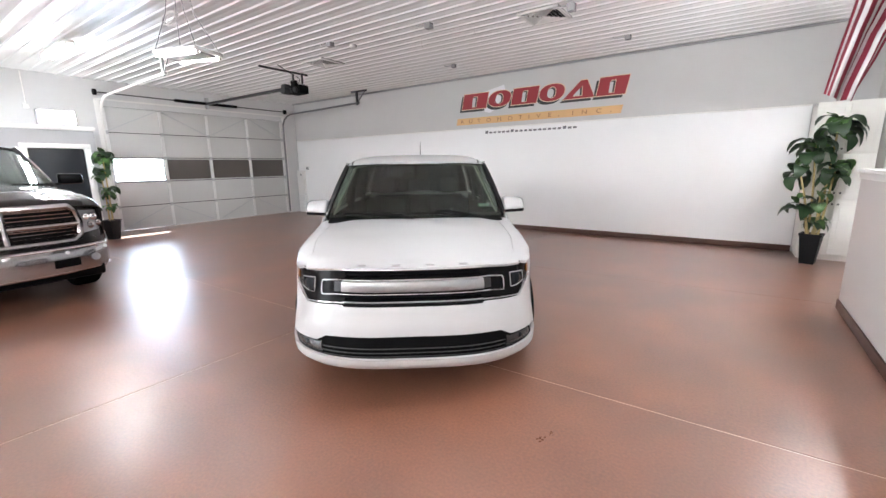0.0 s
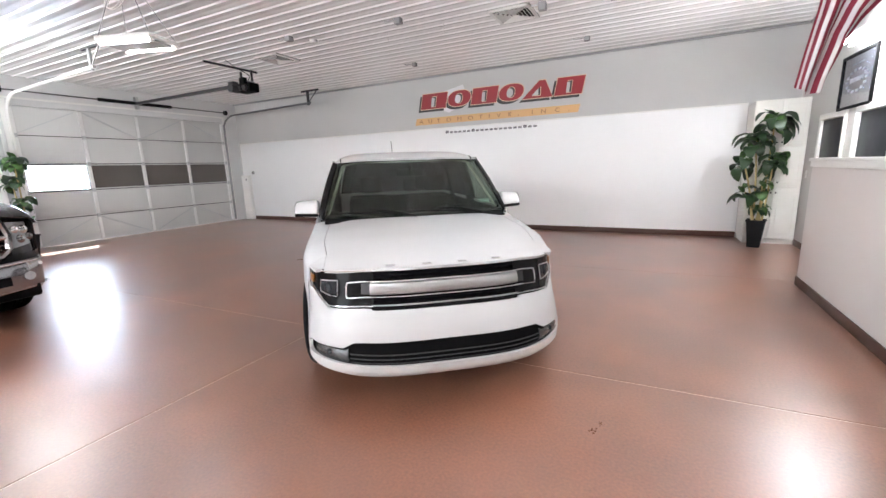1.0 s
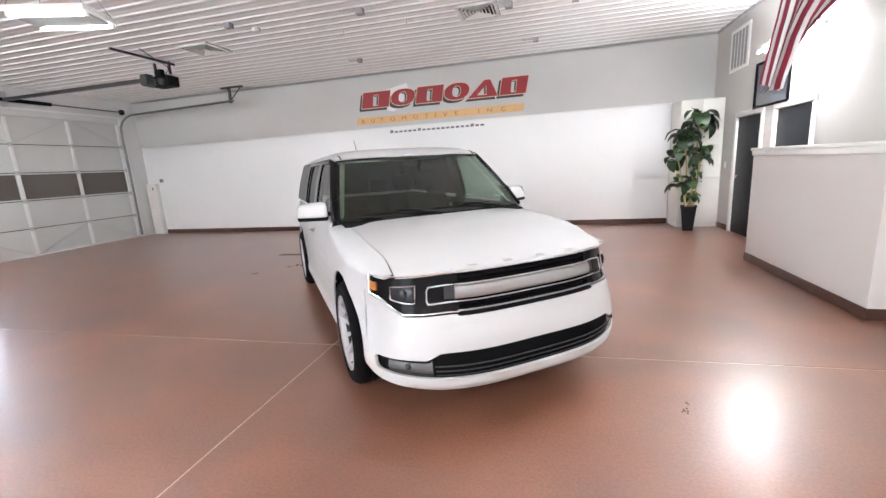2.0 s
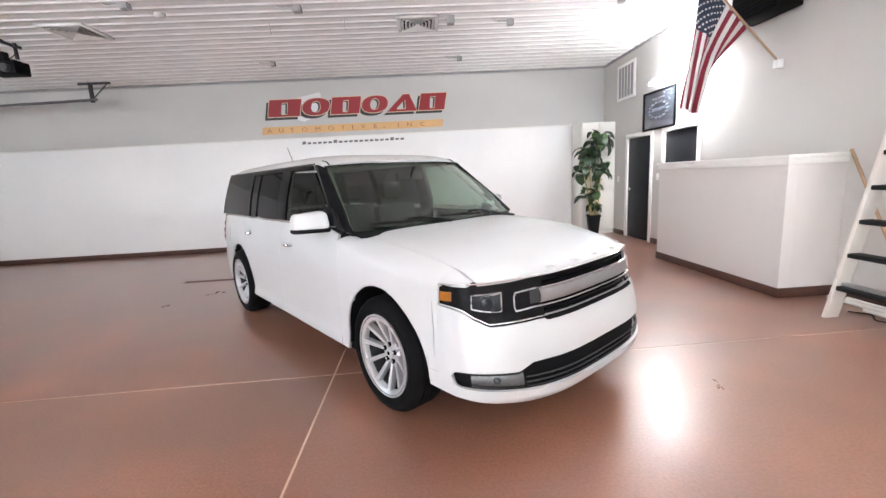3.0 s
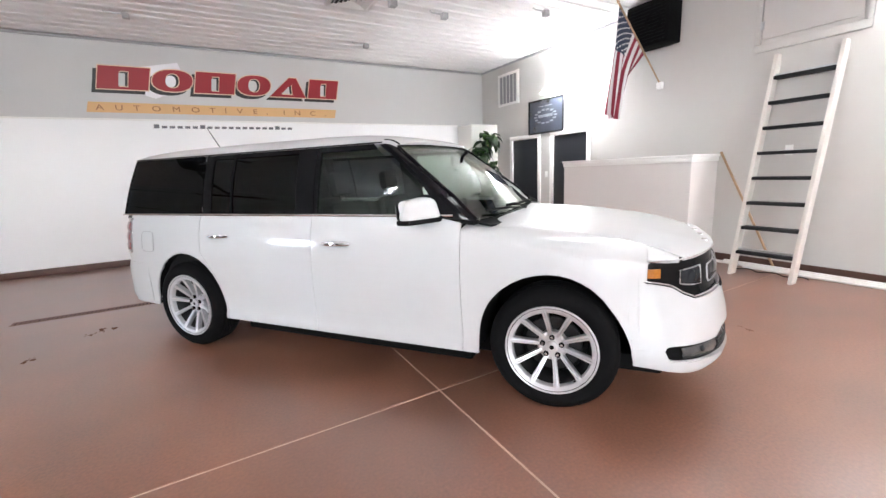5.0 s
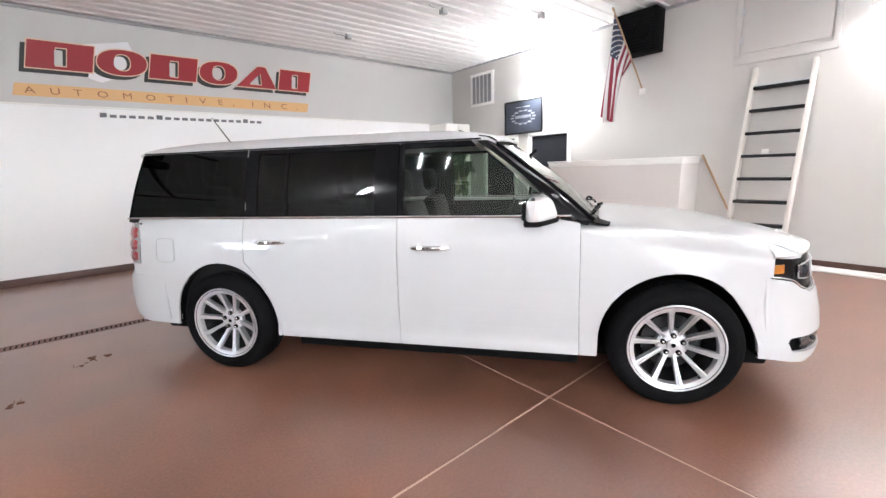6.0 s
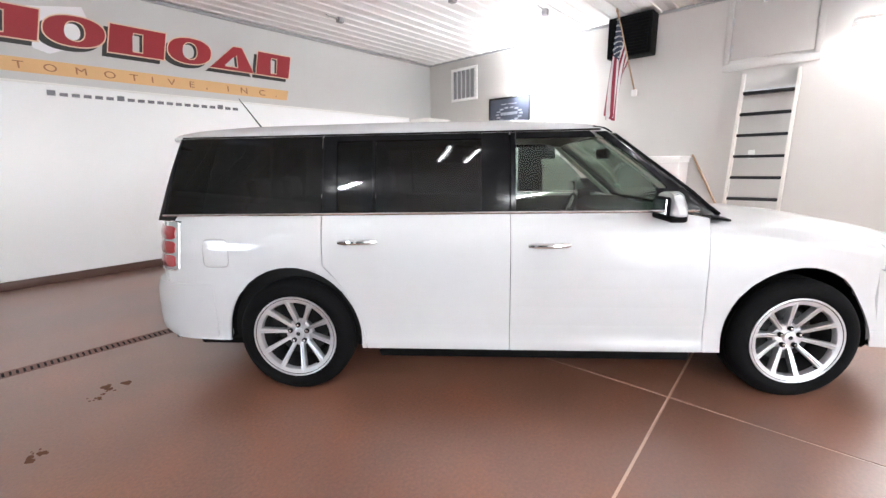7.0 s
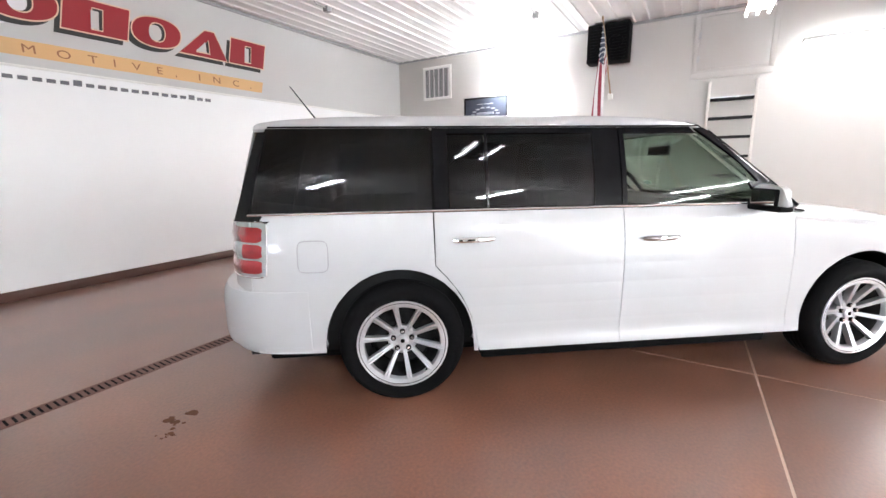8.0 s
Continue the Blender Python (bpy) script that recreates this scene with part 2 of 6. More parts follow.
def thing(name, label, category, at=(0, 0, 0), turn=0.0, group="", kind=""):
    ob = new(name)
    ob.matrix_basis = pose(*at, 0, 0, turn)
    return tagged(ob, label, category, group, kind)


def add_box(bm, x0, x1, y0, y1, z0, z1, bevel=0.0, turn=None):
    geom = bmesh.ops.create_cube(bm, size=1.0)
    vs = geom["verts"]
    for v in vs:
        v.co = Vector(((x0 + x1) / 2 + v.co.x * (x1 - x0), (y0 + y1) / 2 + v.co.y * (y1 - y0), (z0 + z1) / 2 + v.co.z * (z1 - z0)))
        if turn is not None:
            v.co = turn @ v.co
    if bevel:
        es = list({e for v in vs for e in v.link_edges})
        bmesh.ops.bevel(bm, geom=es, offset=bevel, segments=2, affect="EDGES", profile=0.5)
    return bm


def box(*a, **k):
    return add_box(bmesh.new(), *a, **k)


def add_tube(bm, pts, r, seg=8, caps=True):
    """A round bar along the points; r: one radius or one for each point."""
    pts = [Vector(p) for p in pts]
    rings = []
    ref = None
    for i, p in enumerate(pts):
        d = (pts[min(i + 1, len(pts) - 1)] - pts[max(i - 1, 0)]).normalized()
        if ref is None:
            ref = d.orthogonal().normalized()
        ref = (ref - d * ref.dot(d)).normalized()
        side = d.cross(ref)
        rad = r[i] if isinstance(r, (list, tuple)) else r
        rings.append([bm.verts.new(p + (ref * math.cos(2 * math.pi * j / seg) + side * math.sin(2 * math.pi * j / seg)) * rad) for j in range(seg)])
    for a, b in zip(rings, rings[1:]):
        for j in range(seg):
            bm.faces.new((a[j], a[(j + 1) % seg], b[(j + 1) % seg], b[j]))
    if caps:
        bm.faces.new(rings[0])
        bm.faces.new(rings[-1])
    return bm


def tube(*a, **k):
    return add_tube(bmesh.new(), *a, **k)


CORE = [0.0]  # the middle, along x, of the body that is being built


def add_grid(bm, rows, thick=0.0, keep=None):
    """A sheet through rows of points, thickened inwards, towards the body's long middle line."""
    vs = [[bm.verts.new(p) for p in row] for row in rows]
    for i in range(len(vs) - 1):
        for j in range(len(vs[0]) - 1):
            if keep is None or keep(i, j):
                q = [vs[i][j], vs[i][j + 1], vs[i + 1][j + 1], vs[i + 1][j]]
                if len({tuple(round(c, 5) for c in v.co) for v in q}) > 2:
                    bm.faces.new(q)
    bmesh.ops.delete(bm, geom=[v for v in bm.verts if not v.link_faces], context="VERTS")
    bmesh.ops.remove_doubles(bm, verts=bm.verts, dist=1e-5)
    if thick:
        thicken(bm, thick)
    return bm


def thicken(bm, thick):
    bmesh.ops.recalc_face_normals(bm, faces=bm.faces)
    bm.normal_update()
    lean = 0.0
    for f in bm.faces:
        c = f.calc_center_median()
        lean += f.normal.dot(c - Vector((CORE[0] + (c.x - CORE[0]) * 0.65, 0, 0.75))) * f.calc_area()
    if lean < 0:
        bmesh.ops.reverse_faces(bm, faces=bm.faces)
        bm.normal_update()
    faces, rim = list(bm.faces), [e for e in bm.edges if len(e.link_faces) == 1]
    inner = {v: bm.verts.new(v.co - v.normal * thick) for v in list(bm.verts)}
    for f in faces:
        bm.faces.new([inner[v] for v in reversed(f.verts)])
    for e in rim:
        v, w = e.verts
        bm.faces.new((v, w, inner[w], inner[v]))


def sheet(rows, thick=0.0, keep=None):
    return add_grid(bmesh.new(), rows, thick, keep)


def prism(outline, d, m=None):
    """A flat outline in x, y, raised by d along z, then placed by m."""
    bm = bmesh.new()
    lo = [bm.verts.new((x, y, 0)) for x, y in outline]
    hi = [bm.verts.new((x, y, d)) for x, y in outline]
    bm.faces.new(lo)
    bm.faces.new(hi)
    n = len(lo)
    for i in range(n):
        bm.faces.new((lo[i], lo[(i + 1) % n], hi[(i + 1) % n], hi[i]))
    if m is not None:
        bm.transform(m)
    return bm


def lathe(profile, seg=48, axis="z"):
    """A turned body; the profile holds radius and height."""
    bm = bmesh.new()
    rings = []
    for r, h in profile:
        ring = []
        for j in range(seg):
            a = 2 * math.pi * j / seg
            c, s = r * math.cos(a), r * math.sin(a)
            ring.append(bm.verts.new((c, s, h) if axis == "z" else (c, h, s)))
        rings.append(ring)
    for a, b in zip(rings, rings[1:]):
        for j in range(seg):
            bm.faces.new((a[j], a[(j + 1) % seg], b[(j + 1) % seg], b[j]))
    bmesh.ops.remove_doubles(bm, verts=bm.verts, dist=1e-5)
    return bm


def smooth_curve(pts, n):
    """n points at even steps along a smooth line through the points."""
    pts = [Vector((*p, 0)) if len(p) == 2 else Vector(p) for p in pts]
    ext = [pts[0] * 2 - pts[1], *pts, pts[-1] * 2 - pts[-2]]
    fine = []
    for i in range(1, len(ext) - 2):
        p0, p1, p2, p3 = ext[i - 1:i + 3]
        for s in range(16):
            t = s / 16
            fine.append(0.5 * ((2 * p1) + (p2 - p0) * t + (2 * p0 - 5 * p1 + 4 * p2 - p3) * t * t + (3 * p1 - p0 - 3 * p2 + p3) * t ** 3))
    fine.append(pts[-1])
    run = [0.0]
    for a, b in zip(fine, fine[1:]):
        run.append(run[-1] + (b - a).length)
    out = []
    for q in np.linspace(0, run[-1], n):
        i = min(max(int(np.searchsorted(run, q)) - 1, 0), len(fine) - 2)
        f = (q - run[i]) / max(run[i + 1] - run[i], 1e-9)
        out.append(fine[i].lerp(fine[i + 1], min(max(f, 0), 1)))
    return out


def table(x, xs, ys):
    return float(np.interp(x, xs, ys))


# ---- the large structure ----
XW, XE, YS, YN, H = -12.45, 1.805, -7.0, 9.36, 3.645


def walled(along, f0, f1, a0, a1, z1, holes=()):
    """A wall with thickness and openings (a0, a1, z0, z1) that go through it."""
    bm = bmesh.new()
    cuts = sorted({a0, a1, *(h[0] for h in holes), *(h[1] for h in holes)})
    for p, q in zip(cuts, cuts[1:]):
        inside = [h for h in holes if h[0] <= p + 1e-6 and h[1] >= q - 1e-6]
        spans, z = [], 0.0
        for h in sorted(inside, key=lambda o: o[2]):
            if h[2] > z:
                spans.append((z, h[2]))
            z = h[3]
        if z < z1:
            spans.append((z, z1))
        for lo, hi in spans:
            add_box(bm, p, q, f0, f1, lo, hi) if along == "x" else add_box(bm, f0, f1, p, q, lo, hi)
    return bm


D1, D2 = (7.36, 8.235), (6.075, 6.97)   # the two doors in the east wall
GD = (3.97, 8.85, 3.05)               # the overhead door
wall_north = tagged(part("wall_north", walled("x", YN, YN + 0.16, XW - 0.16, XE + 0.16, H + 0.02), NORTH_GREY), "light grey painted wall above a white board", "wall", kind="structure")
wall_east = tagged(part("wall_east", walled("y", XE, XE + 0.16, YS, YN, H + 0.02, [(D1[0], D1[1], 0, 2.0), (D2[0], D2[1], 0, 2.0)]), WALL_BEIGE), "light grey painted wall with two black doors", "wall", kind="structure")
wall_west = tagged(part("wall_west", walled("y", XW - 0.16, XW, YS, YN, H + 0.02, [(GD[0], GD[1], 0, GD[2])]), WALL_GREY), "light grey wall round the overhead door", "wall", kind="structure")
# the south wall is out of view; its doorway is added for the fill lamp
wall_south = tagged(part("wall_south", walled("x", YS - 0.16, YS, XW - 0.16, XE + 0.16, H + 0.02, [(-10.1, -5.7, 0, 3.1)]), WALL_GREY), "unseen plain light grey wall with an added doorway for fill light", "wall", kind="structure")
# white board on the lower part of the north wall, with a slim top edge
wall_board = part("wall_board", box(XW + 0.05, 1.06, YN - 0.02, YN - 0.001, 0.11, 2.40, bevel=0.004), WALL_WHITE, wall_north)
part("board_edge", box(XW + 0.05, 1.06, YN - 0.032, YN - 0.001, 2.401, 2.425, bevel=0.004), TRIM_WHITE, wall_north)

# ribbed sheet-metal ceiling
bm = bmesh.new()
PITCH = 0.2286
prof, y = [], YS
while y < YN:
    for dy, dz in ((0.0, 0.0), (0.066, 0.0), (0.078, 0.004), (0.108, 0.004), (0.120, 0.0), (0.186, 0.0), (0.198, -0.019), (0.214, -0.019)):
        prof.append((min(y + dy, YN), H + dz))
    y += PITCH
prof.append((YN, H))
rows = [[(x, py, pz) for py, pz in prof] for x in (XW, XE)]
ceiling = tagged(part("ceiling", sheet(rows, -0.02), CEILING_METAL, angle=20), "white ribbed sheet metal ceiling", "ceiling", kind="structure")
trim = tagged(part("trim", walled("x", YN - 0.03, YN - 0.001, XW, XE, 0.04), GREY_PLASTIC), "thin grey edge strip under the ceiling", "trim", kind="structure")
trim.location.z = H - 0.045
trim_east = tagged(part("trim_east", walled("y", XE - 0.03, XE - 0.001, YS, YN - 0.03, 0.04), GREY_PLASTIC), "thin grey edge strip under the ceiling", "trim", kind="structure")
trim_east.location.z = H - 0.045

# baseboards
baseboard = tagged(part("baseboard", box(XW, 1.06, YN - 0.018, YN - 0.001, 0.0, 0.108, bevel=0.004), BASE_BROWN), "dark brown baseboard", "baseboard", kind="structure")
for name, y0, y1 in (("baseboard_east", YS, 3.84), ("baseboard_doors", 7.035, 7.295), ("baseboard_corner", 8.30, 8.75)):
    tagged(part(name, box(XE - 0.016, XE - 0.001, y0, y1, 0.0, 0.10, bevel=0.004), BASE_BROWN), "dark brown baseboard", "baseboard", kind="structure")


# floor: slabs of stained concrete with pale filled joints between them
floor = tagged(part("floor", box(XW - 0.16, XE + 0.16, YS, YN, -0.2, -0.003), FILLER), "glossy reddish brown stained concrete floor with pale joints", "floor", kind="structure")
JX, G = -3.158, 0.007


def joint_y(x):
    return 2.842 + 0.020 * (x + 3.1)


def slab(corners):
    return part("slab", prism(corners, 0.05, pose(0, 0, -0.05)), CONCRETE, floor)


TR0, TR1 = 6.345, 6.475   # trench drain
for x0, x1 in ((XW, -6.22), (-6.22, JX - G), (JX + G, XE)):
    slab([(x0, YS), (x1, YS), (x1, joint_y(x1) - G), (x0, joint_y(x0) - G)])
    if x0 == -6.22:
        slab([(x0, joint_y(x0) + G), (x1, joint_y(x1) + G), (x1, TR0), (x0, TR0)])
        slab([(x0, TR1), (x1, TR1), (x1, YN), (x0, YN)])
    elif x0 < -7:
        slab([(x0, joint_y(x0) + G), (x1, joint_y(x1) + G), (x1, YN), (x0, YN)])
    else:
        slab([(x0, joint_y(x0) + G), (x1, joint_y(x1) + G), (x1, 6.20), (x0, 6.00)])
        slab([(x0, 6.004), (x1, 6.204), (x1, YN), (x0, YN)])

# trench drain with a slotted cast grate
drain = thing("trench_drain", "dark slotted trench drain set in the floor", "drain", kind="structure")
part("channel", box(-6.22, JX - G, TR0, TR1, -0.0029, -0.001), BLACK_PLASTIC, drain)
bar = mesh_from(box(-0.011, 0.011, 0, TR1 - TR0 - 0.034, 0, 0.004, bevel=0.001), "bar")
bar.materials.append(surface("cast_grate", (0.18, 0.088, 0.072), 0.6, vary=0.2, scale=30))
for y in (TR0, TR1 - 0.016):
    part("rail", box(-6.22, JX - G, y, y + 0.016, -0.001, 0.003), bar.materials[0], drain)
for i in range(86):
    ob = new("bar", bar)
    ob.parent, ob.location = drain, (-6.2 + i * 0.036, TR0 + 0.017, -0.001)

# small marks on the floor
for x, y, r, s in ((-0.6, 2.26, 0.022, 1), (-0.57, 2.33, 0.013, 2), (-5.33, 5.6, 0.07, 3), (-5.42, 5.52, 0.035, 4), (-5.72, 5.1, 0.05, 5), (-0.3, 1.45, 0.012, 6)):
    rnd = random.Random(s)
    bm = bmesh.new()
    for k in range(9):
        cx, cy, rr = rnd.gauss(0, r * 0.5), rnd.gauss(0, r * 0.7), r * rnd.uniform(0.15, 0.55)
        ring = [bm.verts.new((x + cx + rr * (0.6 + 0.6 * rnd.random()) * math.cos(a) * 0.7, y + cy + rr * (0.6 + 0.6 * rnd.random()) * math.sin(a), 0.0004 + 0.0001 * k)) for a in np.linspace(0, 2 * math.pi, 11)[:-1]]
        bm.faces.new(ring)
    tagged(part("floor_stain", bm, STAIN), "small dark scuff stains on the floor", "stain", kind="structure")

# yard outside the overhead door
ground = tagged(part("ground", box(-700, 700, -700, 700, -0.4, -0.21), YARD), "pale concrete yard outside in the sun", "ground", kind="structure")


# bright daylight beyond the clear pane of the overhead door
backdrop = tagged(part("backdrop", box(-14.25, -14.2, 4.1, 7.0, 0.7, 2.2), DAYLIGHT), "hazy bright daylight outside the door", "backdrop", kind="structure")

# ---- doors in the east wall ----
def hinged_door(name, y0, y1, knob_side, label):
    d = thing(name, label, "door", at=(XE, 0, 0), kind="structure")
    part("door_leaf", box(0.012, 0.055, y0 + 0.03, y1 - 0.03, 0.008, 1.965, bevel=0.003), DOOR_BLACK, d)
    for a, b in ((y0 - 0.06, y0 + 0.025), (y1 - 0.025, y1 + 0.06)):
        part("door_frame", box(-0.018, 0.10, a, b, 0.0, 1.972, bevel=0.004), TRIM_WHITE, d)
    part("door_frame", box(-0.018, 0.10, y0 - 0.06, y1 + 0.06, 1.974, 2.055, bevel=0.004), TRIM_WHITE, d)
    part("door_back", box(0.11, 0.15, y0, y1, 0.0, 2.0), DOOR_BLACK, d)
    ky = y1 - 0.10 if knob_side > 0 else y0 + 0.10
    h = part("door_handle", lathe([(0.0, -0.006), (0.03, -0.006), (0.03, 0.004), (0.011, 0.006), (0.011, 0.05), (0.0, 0.05)], 20), CHROME, d, "satin lever handle")
    h.matrix_basis = pose(0.012, ky, 0.98, 0, -90, 0)
    lever = part("lever", box(-0.045, -0.028, ky - 0.11 * knob_side, ky + 0.012 * knob_side, 0.972, 0.99, bevel=0.005), CHROME, d)
    for z in (0.25, 1.0, 1.75):
        hy = y0 + 0.028 if knob_side > 0 else y1 - 0.028
        part("hinge", tube([(0.004, hy, z - 0.05), (0.004, hy, z + 0.05)], 0.009), GALV, d)
    return d


hinged_door("door_1", D1[0], D1[1], 1, "closed black door in a white frame")
hinged_door("door_2", D2[0], D2[1], -1, "closed black door half hidden by the low wall")

# ---- overhead door ----
gdoor = thing("door_3", "closed white sectional overhead door with a window row", "garage door", kind="structure")
SEC = GD[2] / 5
PW = (GD[1] - GD[0]) / 4
for s in range(5):
    z0, z1 = s * SEC + 0.008, (s + 1) * SEC - 0.008
    if s != 2:
        sec = part("section", box(XW - 0.07, XW - 0.03, GD[0] + 0.01, GD[1] - 0.01, z0, z1, bevel=0.004), GDOOR, gdoor)
        for e in (z0, z1 - 0.03):
            part("edge_rib", box(XW - 0.03, XW - 0.025, GD[0] + 0.01, GD[1] - 0.01, e, e + 0.03, bevel=0.002), GDOOR, sec)
    else:
        sec = part("window_section", walled("y", XW - 0.07, XW - 0.03, GD[0] + 0.01, GD[1] - 0.01, z1, [(GD[0] + i * PW + 0.04, GD[0] + (i + 1) * PW - 0.04, z0 + 0.03, z1 - 0.03) for i in range(4)] + [(GD[0] + 0.01, GD[1] - 0.01, 0, z0)]), GDOOR, gdoor)
        for i in range(4):
            pane = part("pane", box(XW - 0.056, XW - 0.048, GD[0] + i * PW + 0.035, GD[0] + (i + 1) * PW - 0.035, z0 + 0.025, z1 - 0.025), CLEAR_PANE if i == 0 else FILM_PANE, sec, "clear pane with daylight behind" if i == 0 else "dark brown filmed pane")
            if i == 0:
                pane.visible_shadow = False
    for i in range(5):
        y = GD[0] + 0.045 + i * (GD[1] - GD[0] - 0.09) / 4
        part("stile", box(XW - 0.029, XW + 0.002, y - 0.034, y + 0.034, z0 + 0.032, z1 - 0.032, bevel=0.004), STILE, sec)
        if s < 4:
            part("hinge", box(XW - 0.024, XW + 0.008, y - 0.035, y + 0.035, z1 - 0.04, z1 + 0.048, bevel=0.003), GALV, sec)
for s in range(1, 5):
    part("joint_seal", box(XW - 0.060, XW - 0.022, GD[0] + 0.012, GD[1] - 0.012, s * SEC - 0.0075, s * SEC + 0.0075), BLACK_PLASTIC, gdoor)
for s in range(6):
    part("seal", box(XW - 0.09, XW - 0.071, GD[0] - 0.02, GD[1] + 0.02, max(0.001, s * SEC - 0.025), min(GD[2] + 0.03, s * SEC + 0.025)), BLACK_PLASTIC, gdoor)
for y in (GD[0], GD[1]):
    part("seal", box(XW - 0.115, XW - 0.092, y - 0.04, y + 0.04, 0.0, GD[2] + 0.03), BLACK_PLASTIC, gdoor)
# diagonal braces on the lowest and the uppermost section
for z0, z1 in ((0.05, SEC - 0.05), (4 * SEC + 0.05, 5 * SEC - 0.05)):
    for i in range(4):
        a, b = (z0, z1) if i % 2 == 0 else (z1, z0)
        y0, y1 = GD[0] + i * PW + 0.1, GD[0] + (i + 1) * PW - 0.08
        part("brace", tube([(XW - 0.02, y0, a), (XW - 0.02, y1, b)], 0.014, 4), GALV, gdoor)
for y in (GD[0] - 0.06, GD[1] + 0.06):
    part("jamb", box(XW - 0.001, XW + 0.022, y - 0.05, y + 0.05, 0.0, GD[2] + 0.12, bevel=0.003), TRIM_WHITE, gdoor)
    s = 1 if y > 6 else -1
    run = smooth_curve([(XW + 0.05, y - s * 0.05, 0.05), (XW + 0.05, y - s * 0.05, 1.5), (XW + 0.05, y - s * 0.05, 2.75), (XW + 0.12, y - s * 0.05, 3.05), (XW + 0.45, y - s * 0.05, 3.22), (XW + 1.0, y - s * 0.05, 3.24), (-8.75, y - s * 0.05, 3.30)], 40)
    track = part("track", tube(run, 0.028, 6), TRACK_GREY if s > 0 else TRIM_WHITE, gdoor)
    part("track_hanger", box(-8.86, -8.80, y - s * 0.05 - 0.02, y - s * 0.05 + 0.02, 3.25, H - 0.02), DARK_STEEL if s > 0 else GALV, gdoor)
    part("hanger_angle", box(-9.05, -8.45, y - s * 0.05 - 0.02, y - s * 0.05 + 0.02, H - 0.06, H - 0.021), DARK_STEEL, gdoor)
    part("hanger_brace", tube([(-8.83, y - s * 0.05, 3.3), (-8.5, y - s * 0.05, H - 0.05)], 0.012, 4), DARK_STEEL if s > 0 else GALV, gdoor)
    part("cable_drum", tube([(XW + 0.09, y + s * 0.0, 3.34), (XW + 0.09, y + s * 0.06, 3.34)], 0.07, 16), BLACK_PLASTIC, gdoor)
part("torsion_shaft", tube([(XW + 0.09, GD[0] - 0.1, 3.34), (XW + 0.09, GD[1] + 0.16, 3.34)], 0.014, 8), DARK_STEEL, gdoor)
part("torsion_spring", tube([(XW + 0.09, 5.6, 3.34), (XW + 0.09, 7.3, 3.34)], 0.04, 12), BLACK_PLASTIC, gdoor)
part("spring_bracket", box(XW + 0.002, XW + 0.12, 6.42, 6.48, 3.2, 3.5, bevel=0.004), GALV, gdoor)
part("header", box(XW - 0.001, XW + 0.018, GD[0] - 0.1, GD[1] + 0.1, GD[2] + 0.13, GD[2] + 0.17), TRIM_WHITE, gdoor)

# trolley opener under the ceiling
op = thing("door_opener", "dark overhead door opener with a steel rail", "door opener", kind="structure")
part("motor_housing", box(-8.35, -7.95, 6.30, 6.55, 3.16, 3.34, bevel=0.02), BLACK_PLASTIC, op)
part("motor_drum", tube([(-8.28, 6.28, 3.22), (-8.28, 6.10, 3.22)], 0.08, 16), DARK_STEEL, op)
for x, r in ((-8.06, 0.055), (-8.20, 0.045)):
    part("pulley", tube([(x, 6.298, 3.23), (x, 6.24, 3.23)], r, 14), DARK_STEEL, op)
part("gear_case", box(-8.40, -8.24, 6.14, 6.29, 3.24, 3.36, bevel=0.02), DARK_STEEL, op)
part("terminal_box", box(-8.12, -7.98, 6.20, 6.29, 3.30, 3.42, bevel=0.012), BLACK_PLASTIC, op)
part("cover", box(-8.30, -8.02, 6.34, 6.51, 3.341, 3.37, bevel=0.008), GREY_PLASTIC, op)
part("rail", box(XW + 0.1, -8.36, 6.39, 6.45, 3.30, 3.36), DARK_STEEL, op)
for x in (-8.32, -8.0):
    part("hanger_strap", box(x - 0.015, x + 0.015, 6.41, 6.445, 3.372, H - 0.055), DARK_STEEL, op)
part("hanger_angle", box(-8.18, -8.14, 5.5, 6.7, H - 0.055, H - 0.02), DARK_STEEL, op)
part("power_cord", tube(smooth_curve([(-8.0, 6.3, 3.34), (-7.8, 6.2, 3.42), (-7.75, 5.9, 3.5), (-7.8, 5.7, H - 0.03)], 20), 0.007, 6), BLACK_PLASTIC, op)

# ---- office box beside the overhead door ----
OX, OY = -11.6, 3.52
office = tagged(part("office_wall", walled("y", OX - 0.12, OX, YS, OY, 2.38, [(2.34, 3.36, 0, 2.05)]), OFFICE_GREY), "grey low office wall with a white cap", "wall", kind="structure")
part("return_wall", walled("x", OY - 0.12, OY, XW, OX - 0.121, 2.38), OFFICE_GREY, office)
part("cap", box(XW, OX + 0.03, YS, OY + 0.03, 2.381, 2.47, bevel=0.008), TRIM_WHITE, office)
part("base", box(OX + 0.001, OX + 0.016, YS, 2.27, 0, 0.1, bevel=0.003), BASE_BROWN, office)
od = thing("door_4", "closed black office door in a white frame", "door", kind="structure")
part("door_leaf", box(OX - 0.06, OX - 0.02, 2.40, 3.30, 0.008, 1.985, bevel=0.003), DOOR_BLACK, od)
for a, b in ((2.28, 2.395), (3.305, 3.42)):
    part("door_frame", box(OX - 0.1, OX + 0.02, a, b, 0, 2.0, bevel=0.004), TRIM_WHITE, od)
part("door_frame", box(OX - 0.1, OX + 0.02, 2.28, 3.42, 2.002, 2.10, bevel=0.004), TRIM_WHITE, od)
part("door_back", box(OX - 0.115, OX - 0.105, 2.34, 3.36, 0, 2.05), DOOR_BLACK, od)
part("door_handle", box(OX - 0.018, OX + 0.03, 2.47, 2.50, 0.96, 0.99, bevel=0.006), CHROME, od)

